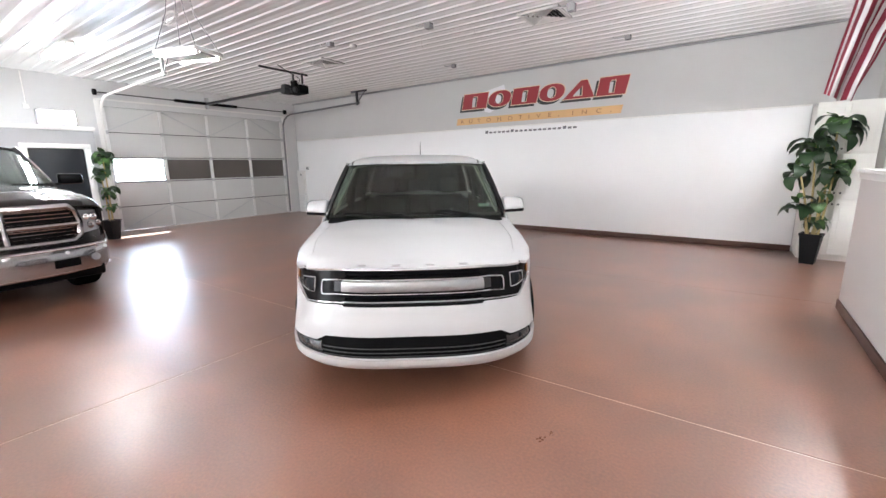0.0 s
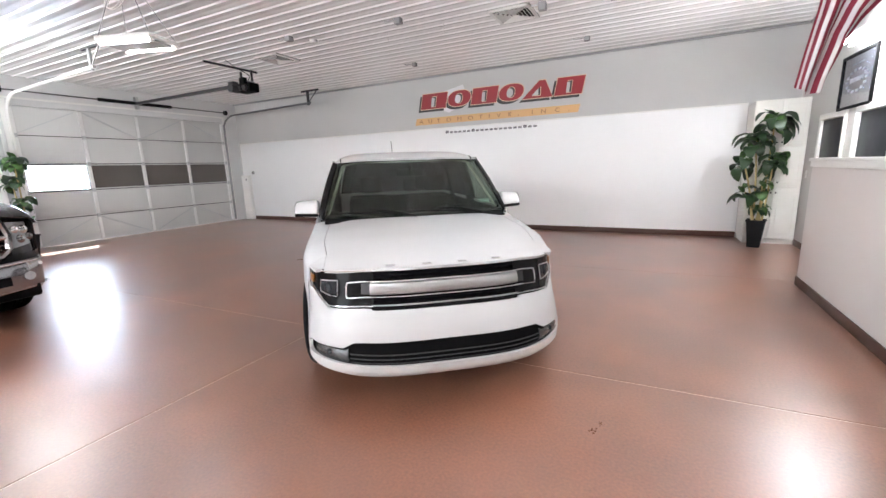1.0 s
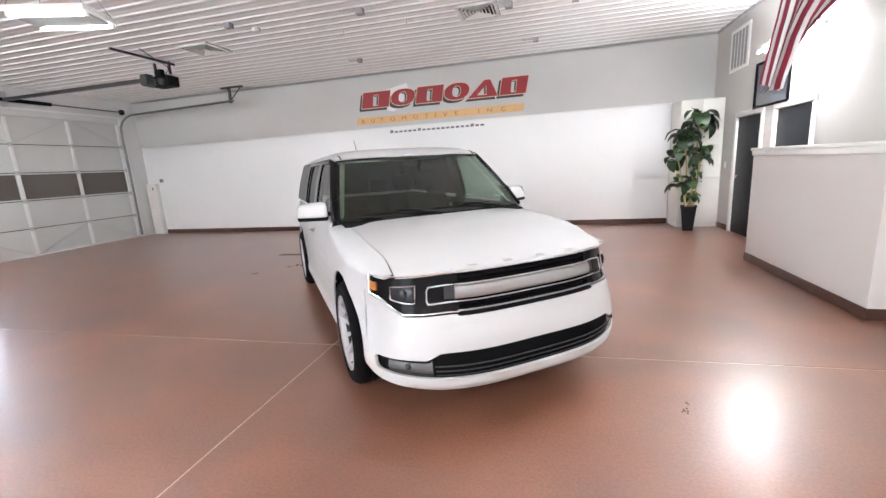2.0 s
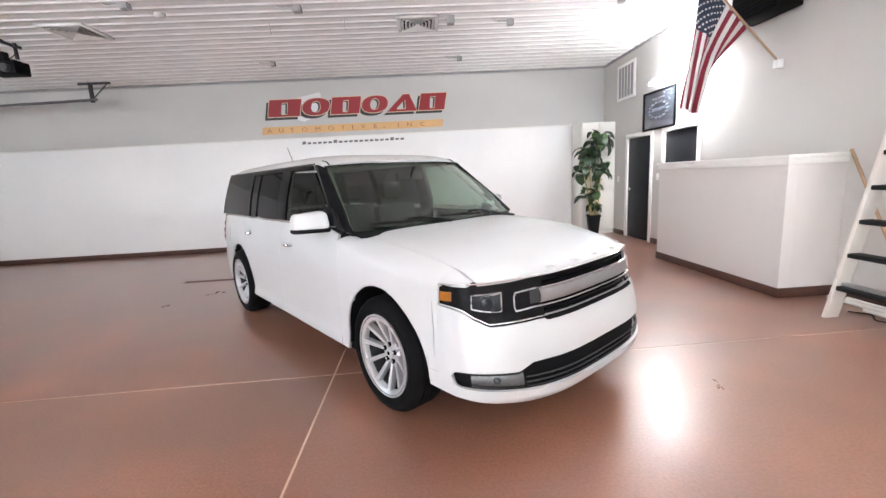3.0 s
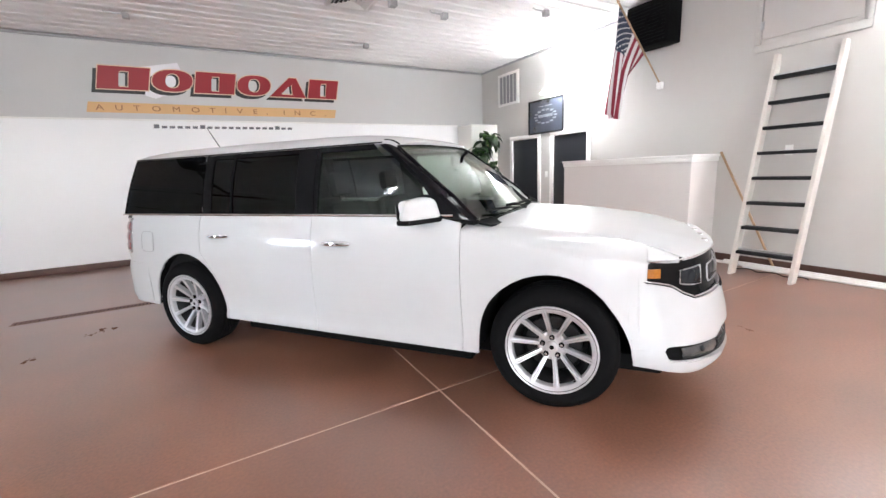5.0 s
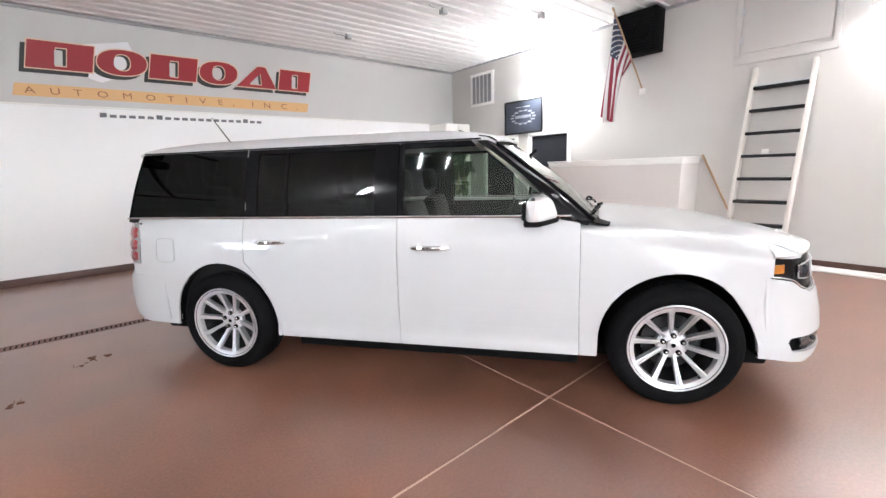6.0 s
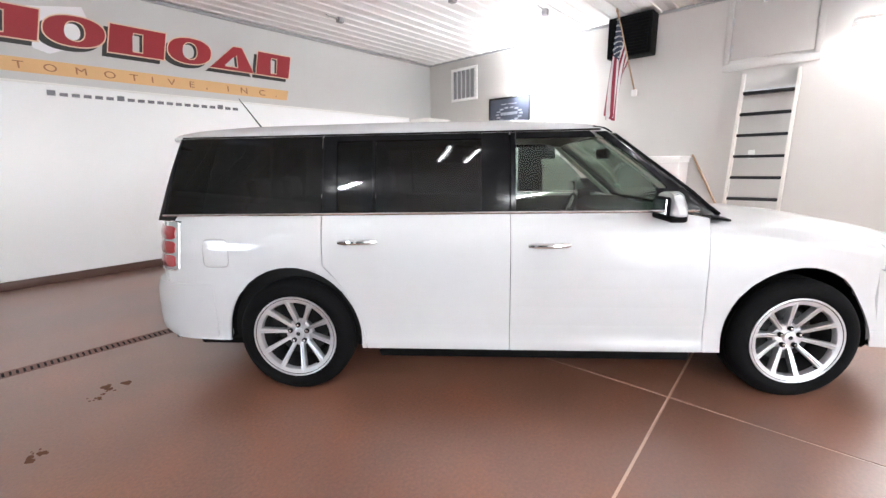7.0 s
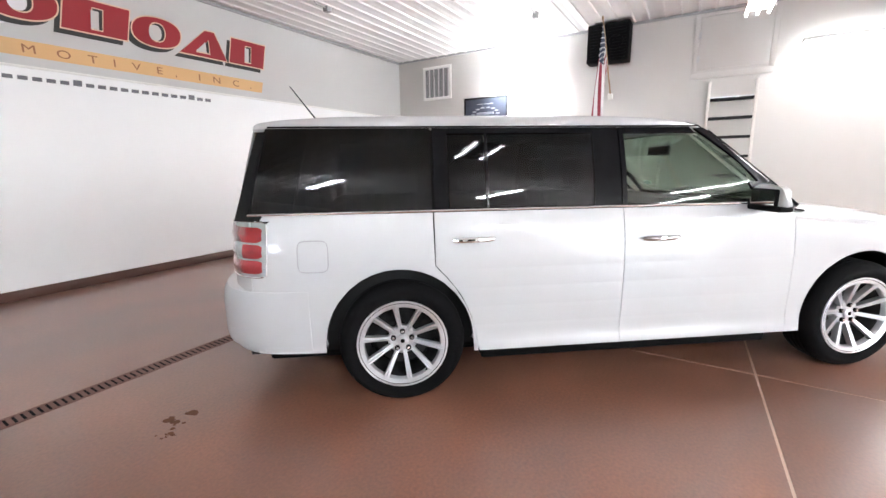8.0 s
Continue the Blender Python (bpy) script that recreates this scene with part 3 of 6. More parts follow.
# ---- low wall beside the ladder ----
HX, HY0, HY1, HZ = 1.19, 3.84, 6.04, 1.415
low = tagged(part("low_wall", walled("y", HX, HX + 0.12, HY0, HY1, HZ), WALL_CREAM), "pale painted low wall with a white cap", "wall", kind="structure")
part("end_wall", walled("x", HY0, HY0 + 0.12, HX + 0.121, XE - 0.001, HZ), WALL_CREAM, low)
part("cap", box(HX - 0.03, HX + 0.15, HY0 - 0.03, HY1 + 0.03, HZ + 0.001, HZ + 0.035, bevel=0.006), TRIM_WHITE, low)
part("cap", box(HX + 0.151, XE - 0.001, HY0 - 0.03, HY0 + 0.15, HZ + 0.001, HZ + 0.035, bevel=0.006), TRIM_WHITE, low)
part("cap_moulding", box(HX - 0.016, HX - 0.001, HY0 - 0.016, HY1 + 0.016, HZ - 0.06, HZ, bevel=0.005), TRIM_WHITE, low)
part("cap_moulding", box(HX, XE - 0.001, HY0 - 0.016, HY0 - 0.001, HZ - 0.06, HZ, bevel=0.005), TRIM_WHITE, low)
part("base", box(HX - 0.016, HX - 0.001, HY0 - 0.016, HY1, 0, 0.10, bevel=0.004), BASE_BROWN, low)
part("base", box(HX, XE - 0.017, HY0 - 0.016, HY0 - 0.001, 0, 0.10, bevel=0.004), BASE_BROWN, low)


# ---- lights ----
def strip_light(centre, length, along, tubes=2, wall=None, drop=0.0, group="strip lights", label="white fluorescent strip light with lit tubes", lit=None, slim=False):
    """A fluorescent strip; wall: the side (+1 or -1 in x) of the wall that carries it; drop: length of its hanging wires."""
    f = thing("strip_light", label, "light fixture", at=centre, turn=0 if along == "x" else 90, group=group)
    L, wdt = length / 2, 0.075 * tubes + 0.03
    part("housing", box(-L, L, -wdt * (0.12 if slim else 0.45), wdt * (0.12 if slim else 0.45), 0.035, 0.085, bevel=0.008), TRIM_WHITE, f)
    for i in range(tubes):
        y = (i - (tubes - 1) / 2) * 0.11
        part("tube", tube([(-L + 0.04, y, 0.0), (L - 0.04, y, 0.0)], 0.016, 6), lit or (WALL_TUBE if wall else TUBE), f)
        for e in (-1, 1):
            part("lampholder", box(e * L - 0.03 - 0.012 * e, e * L + 0.03 - 0.012 * e, y - 0.018, y + 0.018, -0.02, 0.034, bevel=0.004), WHITE_PLASTIC, f)
    if drop:
        for e in (-0.7, 0.7):
            part("hanging_wire", tube([(e * L, 0, 0.085), (e * L, 0, 0.085 + drop)], 0.004, 5), GALV, f)
    if wall:
        for e in (-0.7, 0.7):
            part("bracket_arm", box(e * L - 0.02, e * L + 0.02, -0.219 if wall > 0 else wdt * 0.46, -wdt * (0.125 if slim else 0.46) if wall > 0 else 0.219, 0.05, 0.07), GALV, f)
    return f


strip_light((XE - 0.22, 6.38, 2.76), 1.28, "y", wall=1, lit=BRIGHT_TUBE, label="slim bare fluorescent wall light with two lit tubes", slim=True)
strip_light((XE - 0.22, 1.05, 2.92), 2.3, "y", wall=1)
# out of view, added to light the southern part of the hall
strip_light((XE - 0.22, -3.6, 2.90), 2.3, "y", wall=1)
wl = thing("wall_light", "box-shaped wall light with a glowing front panel", "light fixture", at=(XW, 3.12, 2.70))
part("housing", box(0.001, 0.13, -0.34, 0.34, -0.16, 0.16, bevel=0.012), GREY_PLASTIC, wl)
part("diffuser", box(0.131, 0.155, -0.31, 0.31, -0.135, 0.135, bevel=0.01), WALL_PANEL, wl, "glowing white panel")
cd = thing("conduit_drop", "white conduit running down the wall to a small box", "conduit", at=(XW, 2.68, 2.92))
part("conduit", tube([(0.018, 0, 0.045), (0.018, 0, H - 2.92 - 0.03)], 0.012, 8), TRIM_WHITE, cd)
part("outlet_box", box(0.001, 0.05, -0.05, 0.05, -0.06, 0.044, bevel=0.005), WHITE_PLASTIC, cd)
# an added wall light that stays out of view
strip_light((XW + 0.22, -1.6, 2.85), 2.2, "y", wall=-1)
strip_light((-0.85, 2.85, 3.08), 2.3, "x", tubes=3, drop=H - 3.08 - 0.085, label="hanging fluorescent light with three lit tubes", lit=SOFT_TUBE)
strip_light((-9.4, 2.62, 3.50), 1.3, "x", drop=H - 3.50 - 0.085, label="bright fluorescent light with two lit tubes under the ceiling", lit=WEST_TUBE)
strip_light((-8.0, -0.8, 3.25), 1.3, "x", drop=H - 3.25 - 0.085, label="unseen hanging fluorescent light with two lit tubes", lit=WEST_TUBE)
# unseen southern lights, added for overall light; only reflections hint at such tubes
strip_light((-3.3, -6.3, 3.25), 2.3, "x", drop=H - 3.25 - 0.085, label="unseen hanging fluorescent light with two lit tubes")
for x, y in ((-0.4, -4.0), (-4.6, -4.4), (-1.8, -5.6), (-6.3, -5.6)):
    strip_light((x, y, 3.25), 2.3, "x", drop=H - 3.25 - 0.085, label="unseen hanging fluorescent light with two lit tubes")
strip_light((-8.6, -4.4, 3.25), 2.3, "x", drop=H - 3.25 - 0.085, label="unseen hanging fluorescent light with two lit tubes")

# broad hanging light on cords, with a coiled cable
au = thing("hanging_light", "white broad hanging light with a grey middle, on cords", "light fixture", at=(-5.35, 2.82, 2.84), turn=20)
part("case", box(-0.31, 0.31, -0.21, 0.21, 0.03, 0.075, bevel=0.01), WHITE_PLASTIC, au)
part("middle_plate", box(-0.29, 0.29, -0.12, 0.12, 0.004, 0.029, bevel=0.006), GREY_PLASTIC, au)
for y in (-0.165, 0.165):
    part("tube", tube([(-0.28, y, 0.008), (0.28, y, 0.008)], 0.013, 6), SMALL_TUBE, au)
    for e in (-0.292, 0.292):
        part("lampholder", box(e - 0.012, e + 0.012, y - 0.018, y + 0.018, -0.008, 0.029, bevel=0.004), WHITE_PLASTIC, au)
for x, y in ((-0.29, -0.18), (0.29, -0.18), (-0.29, 0.18), (0.29, 0.18)):
    part("cord", tube([(x, y, 0.074), (x * 0.45 - 0.05, y * 0.4, 0.50), (x * 0.3 - 0.05, y * 0.3, H - 2.84 - 0.02)], 0.0045, 5), GREY_PLASTIC, au)
coil = [(0.09 * math.cos(a) - 0.2, 0.05 * math.sin(a) + 0.02 * math.sin(a / 3), 0.46 + 0.09 * math.sin(a)) for a in np.linspace(0, 6 * math.pi, 60)]
part("coiled_cable", tube(coil, 0.006, 5), WHITE_PLASTIC, au)


# ---- ceiling fittings ----
def ceiling_vent(x, y):
    v = thing("ceiling_vent", "square white ceiling vent with dark louvres", "vent", at=(x, y, H - 0.02), group="ceiling vents")
    part("backing", box(-0.24, 0.24, -0.24, 0.24, 0.0, 0.018), BLACK_PLASTIC, v)
    for a in range(4):
        p = part("frame", box(-0.30, 0.30, 0.245, 0.30, -0.020, 0.012, bevel=0.006), WHITE_PLASTIC, v)
        p.rotation_euler.z = a * math.pi / 2
    for ring in (0.045, 0.095, 0.145, 0.195):
        for a in range(4):
            p = part("louvre", box(-ring - 0.019, ring + 0.019, ring + 0.004, ring + 0.040, -0.021, -0.018, turn=Matrix.Translation((0, ring + 0.023, -0.0195)) @ Matrix.Rotation(radians(-42), 4, "X") @ Matrix.Translation((0, -ring - 0.023, 0.0195))), WHITE_PLASTIC, v)
            p.rotation_euler.z = a * math.pi / 2
    part("centre_plate", box(-0.035, 0.035, -0.035, 0.035, -0.016, -0.010), WHITE_PLASTIC, v)


for x, y in ((-2.32, 6.36), (-6.97, 6.2)):
    ceiling_vent(x, y)
for x, y, sx, sz in ((-1.55, 8.10, 0.09, 0.07), (-0.97, 6.32, 0.09, 0.08), (0.35, 5.63, 0.08, 0.09), (-1.86, 6.14, 0.10, 0.10), (-3.83, 5.60, 0.10, 0.08), (-4.95, 7.97, 0.08, 0.07), (-5.76, 5.36, 0.10, 0.07)):
    s = thing("ceiling_box", "small grey electrical box on the ceiling", "junction box", at=(x, y, H - 0.02), group="ceiling boxes")
    part("box_body", box(-sx / 2, sx / 2, -sx / 2, sx / 2, -sz, 0.0, bevel=0.006), GREY_PLASTIC, s)
    part("conduit", tube([(-sx / 2, 0, -0.02), (-sx / 2 - 0.16, 0, -0.02), (-sx / 2 - 0.2, 0, -0.002)], 0.011, 8), GALV, s)
for x, y in ((-4.35, 6.10), (-3.33, 6.08)):
    hk = thing("ceiling_hook", "thin white wire hook hanging from the ceiling", "hook", at=(x, y, H - 0.02), group="ceiling hooks")
    part("wire", tube([(0, 0, 0.004), (0, 0, -0.13), (0.012, 0, -0.15), (0.024, 0, -0.13)], 0.004, 5), WHITE_PLASTIC, hk)
det = thing("smoke_detector", "round white smoke detector on the ceiling", "detector", at=(-5.56, 5.70, H - 0.02))
part("detector_body", lathe([(0.0, -0.05), (0.04, -0.05), (0.06, -0.035), (0.065, 0.0), (0.0, 0.0)], 24), WHITE_PLASTIC, det)


# ---- painted sign on the north wall ----
def on_north(outline, lift, d=0.002):
    """An outline in wall x and z, laid on the north wall."""
    return prism(outline, d, Matrix(((1, 0, 0, 0), (0, 0, -1, YN - lift), (0, 1, 0, 0), (0, 0, 0, 1))))


def leaning(x0, x1, z0, z1, lean, grow=0.0):
    return [(x0 - grow, z0 - grow), (x1 + grow, z0 - grow), (x1 + grow + lean, z1 + grow), (x0 - grow + lean, z1 + grow)]


def grown(outline, g):
    """The outline, larger by g on every side."""
    xs, zs = [p[0] for p in outline], [p[1] for p in outline]
    cx, cz, w, h = (min(xs) + max(xs)) / 2, (min(zs) + max(zs)) / 2, max(xs) - min(xs), max(zs) - min(zs)
    return [(cx + (x - cx) * (1 + 2 * g / w), cz + (z - cz) * (1 + 2 * g / h)) for x, z in outline]


def oval(x0, x1, z0, z1, lean, power=2.3):
    ring = []
    for a in np.linspace(0, 2 * math.pi, 41)[:-1]:
        ca, sa = math.cos(a), math.sin(a)
        x, z = math.copysign(abs(ca) ** (2 / power), ca), math.copysign(abs(sa) ** (2 / power), sa)
        ring.append(((x0 + x1) / 2 + x * (x1 - x0) / 2 + lean * (z + 1) / 2, (z0 + z1) / 2 + z * (z1 - z0) / 2))
    return ring


sign = thing("wall_sign", "painted sign of red blocks over a tan band", "sign")
part("white_patch", on_north([(-5.25, 3.20), (-4.47, 3.36), (-4.36, 2.98), (-4.85, 2.76), (-4.98, 2.80)], 0.002), SIGN_WHITE, sign)
Z0, Z1, LEAN = 2.885, 3.235, 0.07
SHAPES = [("block", -5.62, -4.94), ("oval", -4.90, -4.32), ("block", -4.28, -3.66), ("oval", -3.62, -3.06), ("peak", -3.06, -2.40), ("block", -2.36, -1.80)]
for kind, x0, x1 in SHAPES:
    w, c = x1 - x0, (x0 + x1) / 2 + LEAN / 2
    if kind == "oval":
        outline, hole = oval(x0, x1, Z0, Z1, LEAN), oval(c - w * 0.17, c + w * 0.13, Z0 + 0.07, Z1 - 0.07, 0.02)
    elif kind == "peak":
        outline = [(x0, Z0), (x1, Z0), (x1 - 0.02, Z0 + 0.05), (c + w * 0.16 + 0.04, Z1), (c - w * 0.04 + 0.04, Z1), (x0 + 0.06, Z0 + 0.05)]
        hole = [(c - w * 0.20, Z0 + 0.055), (c + w * 0.06, Z0 + 0.055), (c + w * 0.06, Z1 - 0.13)]
    else:
        outline = leaning(x0, x1, Z0, Z1, LEAN)
        hole = [(c - w * 0.10, Z0 + 0.05), (c + w * 0.05, Z0 + 0.05), (c + w * 0.10, Z1 - 0.08), (c - w * 0.05, Z1 - 0.08)]
    part("shadow_shape", on_north([(x - 0.062, z - 0.055) for x, z in grown(outline, 0.010)], 0.005), SIGN_BLACK, sign)
    part("outline_shape", on_north(grown(outline, 0.015), 0.008), SIGN_CREAM, sign)
    part("red_shape", on_north(outline, 0.011), SIGN_RED, sign)
    part("hole_edge", on_north(grown(hole, 0.013), 0.014), SIGN_CREAM, sign)
    part("hole_shadow", on_north(hole, 0.017), SIGN_BLACK, sign)
    part("hole", on_north([(x - 0.028, z - 0.012) for x, z in grown(hole, -0.012)], 0.020), SIGN_WHITE if x0 == -4.90 else NORTH_GREY, sign)
part("tan_band", on_north([(-5.80, 2.52), (-1.86, 2.52), (-1.82, 2.68), (-5.76, 2.68)], 0.002), SIGN_TAN, sign)


def letter(char, x, z, height, stretch, material):
    """One painted letter of the wall, centred on x."""
    font = bpy.data.curves.new("letter", "FONT")
    font.body, font.align_x, font.size, font.extrude = char, "CENTER", height / 0.73, 0.0008
    source = new("letter", font)
    me = bpy.data.meshes.new_from_object(source.evaluated_get(bpy.context.evaluated_depsgraph_get()))
    bpy.data.objects.remove(source)
    ob = new("letter", me)
    me.materials.clear()
    me.materials.append(material)
    ob.parent = sign
    ob.matrix_basis = pose(x, YN - 0.0052, z, 90, 0, 0) @ Matrix.Diagonal((stretch, 1, 1, 1))


for char, at in zip("AUTOMOTIVE,INC.", (-5.625, -5.375, -5.14, -4.87, -4.585, -4.30, -4.04, -3.83, -3.60, -3.34, -3.14, -2.83, -2.585, -2.29, -2.05)):
    letter(char, at, 2.558, 0.088, 1.35, SIGN_BROWN)
for i in range(20):
    x = -4.95 + i * 0.113
    hgt = 0.062 if i in (0, 6, 17) else 0.040
    part("small_bar", on_north([(x, 2.28), (x + 0.078, 2.28), (x + 0.078 + 0.1 * hgt, 2.28 + hgt), (x + 0.1 * hgt, 2.28 + hgt)], 0.0225), SIGN_GREY, sign)


# ---- east wall things ----
vent = thing("wall_vent", "white return air grille with vertical slats", "vent", at=(XE, 8.325, 3.10))
part("backing", box(-0.006, -0.001, -0.31, 0.31, -0.30, 0.30), BLACK_PLASTIC, vent)
for a, b, c, d in ((-0.36, 0.36, 0.29, 0.345), (-0.36, 0.36, -0.345, -0.29), (-0.36, -0.305, -0.289, 0.289), (0.305, 0.36, -0.289, 0.289)):
    part("frame", box(-0.026, -0.001, a, b, c, d, bevel=0.006), TRIM_WHITE, vent)
for i in range(20):
    part("slat", box(-0.02, -0.007, -0.29 + i * 0.030, -0.275 + i * 0.030, -0.289, 0.289), GREY_PLASTIC if i % 4 else TRIM_WHITE, vent)

pic = thing("framed_picture", "black framed dark print hung high on the wall", "picture", at=(XE, 7.16, 2.375))
part("print", box(-0.014, -0.008, -0.46, 0.46, -0.30, 0.30), PRINT_DARK, pic)
for a, b, c, d in ((-0.49, 0.49, 0.30, 0.335), (-0.49, 0.49, -0.335, -0.30), (-0.49, -0.46, -0.299, 0.299), (0.46, 0.49, -0.299, 0.299)):
    part("frame", box(-0.03, -0.001, a, b, c, d, bevel=0.004), BLACK_PLASTIC, pic)
for i in range(14):
    a = i / 14 * 2 * math.pi
    part("pale_shape", box(-0.0165, -0.0142, 0.28 * math.cos(a) - 0.045, 0.28 * math.cos(a) + 0.045, 0.13 * math.sin(a) - 0.018, 0.13 * math.sin(a) + 0.012, bevel=0.0008), PRINT_LIGHT, pic)
for y, w in ((-0.08, 0.10), (0.12, 0.07)):
    part("pale_shape", box(-0.0165, -0.0142, y - w, y + w, 0.19, 0.205), PRINT_LIGHT, pic)
part("pale_shape", box(-0.0165, -0.0142, -0.2, 0.2, -0.02, 0.035, bevel=0.0008), PRINT_LIGHT, pic)

heater = thing("unit_heater", "black box heater hung high on the wall", "heater", at=(XE, 4.76, 3.31))
part("case", box(-0.36, -0.06, -0.33, 0.33, -0.30, 0.30, bevel=0.015), BLACK_PLASTIC, heater)
part("mount", box(-0.059, -0.001, -0.2, 0.2, -0.1, 0.2), BLACK_PLASTIC, heater)
for i in range(11):
    part("louvre", box(-0.372, -0.361, -0.28, 0.28, -0.25 + i * 0.046, -0.228 + i * 0.046), BLACK_PLASTIC, heater)
fan = part("fan_ring", lathe([(0.10, 0.0), (0.125, 0.0), (0.125, 0.016), (0.10, 0.016), (0.10, 0.0)], 28), BLACK_PLASTIC, heater)
fan.matrix_basis = pose(-0.373, -0.12, 0.0, 0, -90, 0)

hatch = thing("attic_hatch", "grey painted hatch in a trim frame high on the wall", "hatch", at=(XE, 2.99, 3.13))
part("panel", box(-0.022, -0.001, -0.45, 0.45, -0.36, 0.40, bevel=0.004), WALL_BEIGE, hatch)
for a, b, c, d in ((-0.53, 0.53, -0.50, -0.41), (-0.53, -0.465, -0.409, 0.46), (0.465, 0.53, -0.409, 0.46), (-0.464, 0.464, 0.41, 0.46)):
    part("frame", box(-0.028, -0.001, a, b, c, d, bevel=0.004), WALL_BEIGE, hatch)
for z in (-0.2, 0.15):
    part("hinge", box(-0.034, -0.022, 0.435, 0.475, z - 0.05, z + 0.05, bevel=0.003), GALV, hatch)

# ladder with white stringers and black treads, leaning on the wall
ladder = thing("loft_ladder", "white wooden ladder with black treads leaning on the wall", "ladder")
SLOPE, LTOP = 0.243, 2.56   # it leans by this much for each metre of height
for y in (3.243, 2.640):
    bm = box(0.0, 0.125, y - 0.019, y + 0.019, 0.0, LTOP, bevel=0.003)
    for v in bm.verts:
        v.co.x += 1.090 + v.co.z * SLOPE
    part("stringer", bm, LADDER_WHITE, ladder)
for i in range(8):
    z = 0.272 + i * 0.288
    x = 1.090 + z * SLOPE
    part("tread", box(x - 0.004, x + 0.115, 2.661, 3.222, z - 0.021, z + 0.019, bevel=0.008), TREAD, ladder)
    if i in (0, 7):
        part("cleat", box(x + 0.05, x + 0.10, 2.661, 3.222, z + 0.020, z + 0.045), GALV, ladder)

pole = tagged(part("wooden_pole", tube([(1.765, 3.06, 0.016), (1.765, 3.785, 1.47)], 0.015, 12), WOOD), "pale wooden pole leaning on the low wall", "pole")
# lengths of white pipe and trim along the foot of the wall
for i, (x, y0, y1, r) in enumerate(((1.70, 1.35, 3.6, 0.022), (1.64, 1.9, 3.72, 0.018), (1.58, 1.2, 3.3, 0.016))):
    tagged(part("pipe_length", tube([(x, y0, r + 0.0005), (x - 0.02 * i, y1, r + 0.0005)], r, 10), PIPE_WHITE), "white plastic pipe lying along the wall", "pipe", group="pipes on the floor")
cordm = [(1.62 + 0.05 * math.sin(a * 2.1), 2.6 + a * 0.09, 0.052 + 0.004 * math.sin(a * 5)) for a in np.linspace(0, 8, 40)]
tagged(part("black_cord", tube([(x - 0.17, y, 0.007) for x, y, z in cordm], 0.006, 6), BLACK_PLASTIC), "black cord lying on the floor behind the ladder", "cord")

for y, z, nm in ((8.60, 1.18, "wall_switch"), (7.13, 1.22, "wall_switch"), (3.05, 1.45, "wall_switch")):
    s = thing(nm, "white wall switch plate", "switch", at=(XE, y, z), group="wall switches")
    part("plate", box(-0.008, -0.001, -0.04, 0.04, -0.06, 0.06, bevel=0.003), WHITE_PLASTIC, s)
    part("toggle", box(-0.02, -0.0085, -0.008, 0.008, -0.015, 0.015, bevel=0.002), WHITE_PLASTIC, s)
tb = thing("wall_box", "small grey control box on the white board", "control box", at=(-11.9, YN - 0.02, 1.5))
part("plate", box(-0.05, 0.05, -0.035, -0.001, -0.05, 0.05, bevel=0.005), GREY_PLASTIC, tb)
part("button", box(-0.015, 0.015, -0.045, -0.036, -0.015, 0.015, bevel=0.003), BLACK_PLASTIC, tb)
jc = thing("jamb_cover", "white sheet metal cover beside the overhead door", "cover")
part("cover_panel", box(XW + 0.09, XW + 0.42, YN - 0.14, YN - 0.021, 0.0, 1.42, bevel=0.01), TRIM_WHITE, jc)
part("latch", box(XW + 0.30, XW + 0.33, YN - 0.15, YN - 0.141, 1.25, 1.32), DARK_STEEL, jc)

# flag on a pole, built from stripes
flag = thing("flag_on_pole", "striped red and white flag on a wooden wall pole", "flag")
FB, FT = Vector((XE - 0.02, 4.72, 2.50)), Vector((0.785, 4.72, 3.48))
part("pole", tube([FB, FT], 0.012, 10), WOOD, flag)
part("finial", tube([FT, FT + (FT - FB).normalized() * 0.05], [0.02, 0.008], 10), WOOD, flag)
part("socket", box(XE - 0.07, XE - 0.001, 4.68, 4.76, 2.44, 2.54, bevel=0.01), WHITE_PLASTIC, flag)


def cloth(h, s):
    """A point of the hanging cloth: h from the tip along the pole, s from the pole to the free end (0 to 1)."""
    top = [table(s, [0, 0.19, 0.37, 0.55, 0.78, 1.0], q) for q in ((0.80, 0.78, 0.77, 0.74, 0.69, 0.65), (3.45, 3.19, 2.93, 2.66, 2.35, 2.07))]
    low = [table(s, [0, 0.30, 0.45, 0.62, 0.72, 0.92, 1.0], q) for q in ((1.36, 1.14, 1.04, 0.96, 0.93, 0.86, 0.84), (2.895, 2.67, 2.55, 2.40, 2.29, 2.09, 2.00))]
    q = Vector((top[0] + (low[0] - top[0]) * h, 4.72, top[1] + (low[1] - top[1]) * h - 0.012 - 0.03 * s ** 3 * math.sin(math.pi * h)))
    q.y += (0.012 + 0.055 * s ** 0.7) * math.sin(h * 13 + 1.5 * s) * math.sin(math.pi * min(1, s * 1.6 + 0.06) / 2)
    q.x += 0.012 * s * math.sin(h * 17 + 1)
    return q


for st in range(13):
    red = st % 2 == 0
    s0 = 0.36 if st < 7 else 0.0
    rows = [[cloth((st + a) / 13, s0 + (1 - s0) * b / 26) for b in range(27)] for a in np.linspace(0, 1, 5)]
    part("stripe", sheet(rows, 0.0015), FLAG_RED if red else FLAG_WHITE, flag)
rows = [[cloth(a * 7 / 13, 0.36 * b) for b in np.linspace(0, 1, 14)] for a in np.linspace(0, 1, 24)]
part("canton", sheet(rows, 0.0015), FLAG_BLUE, flag)
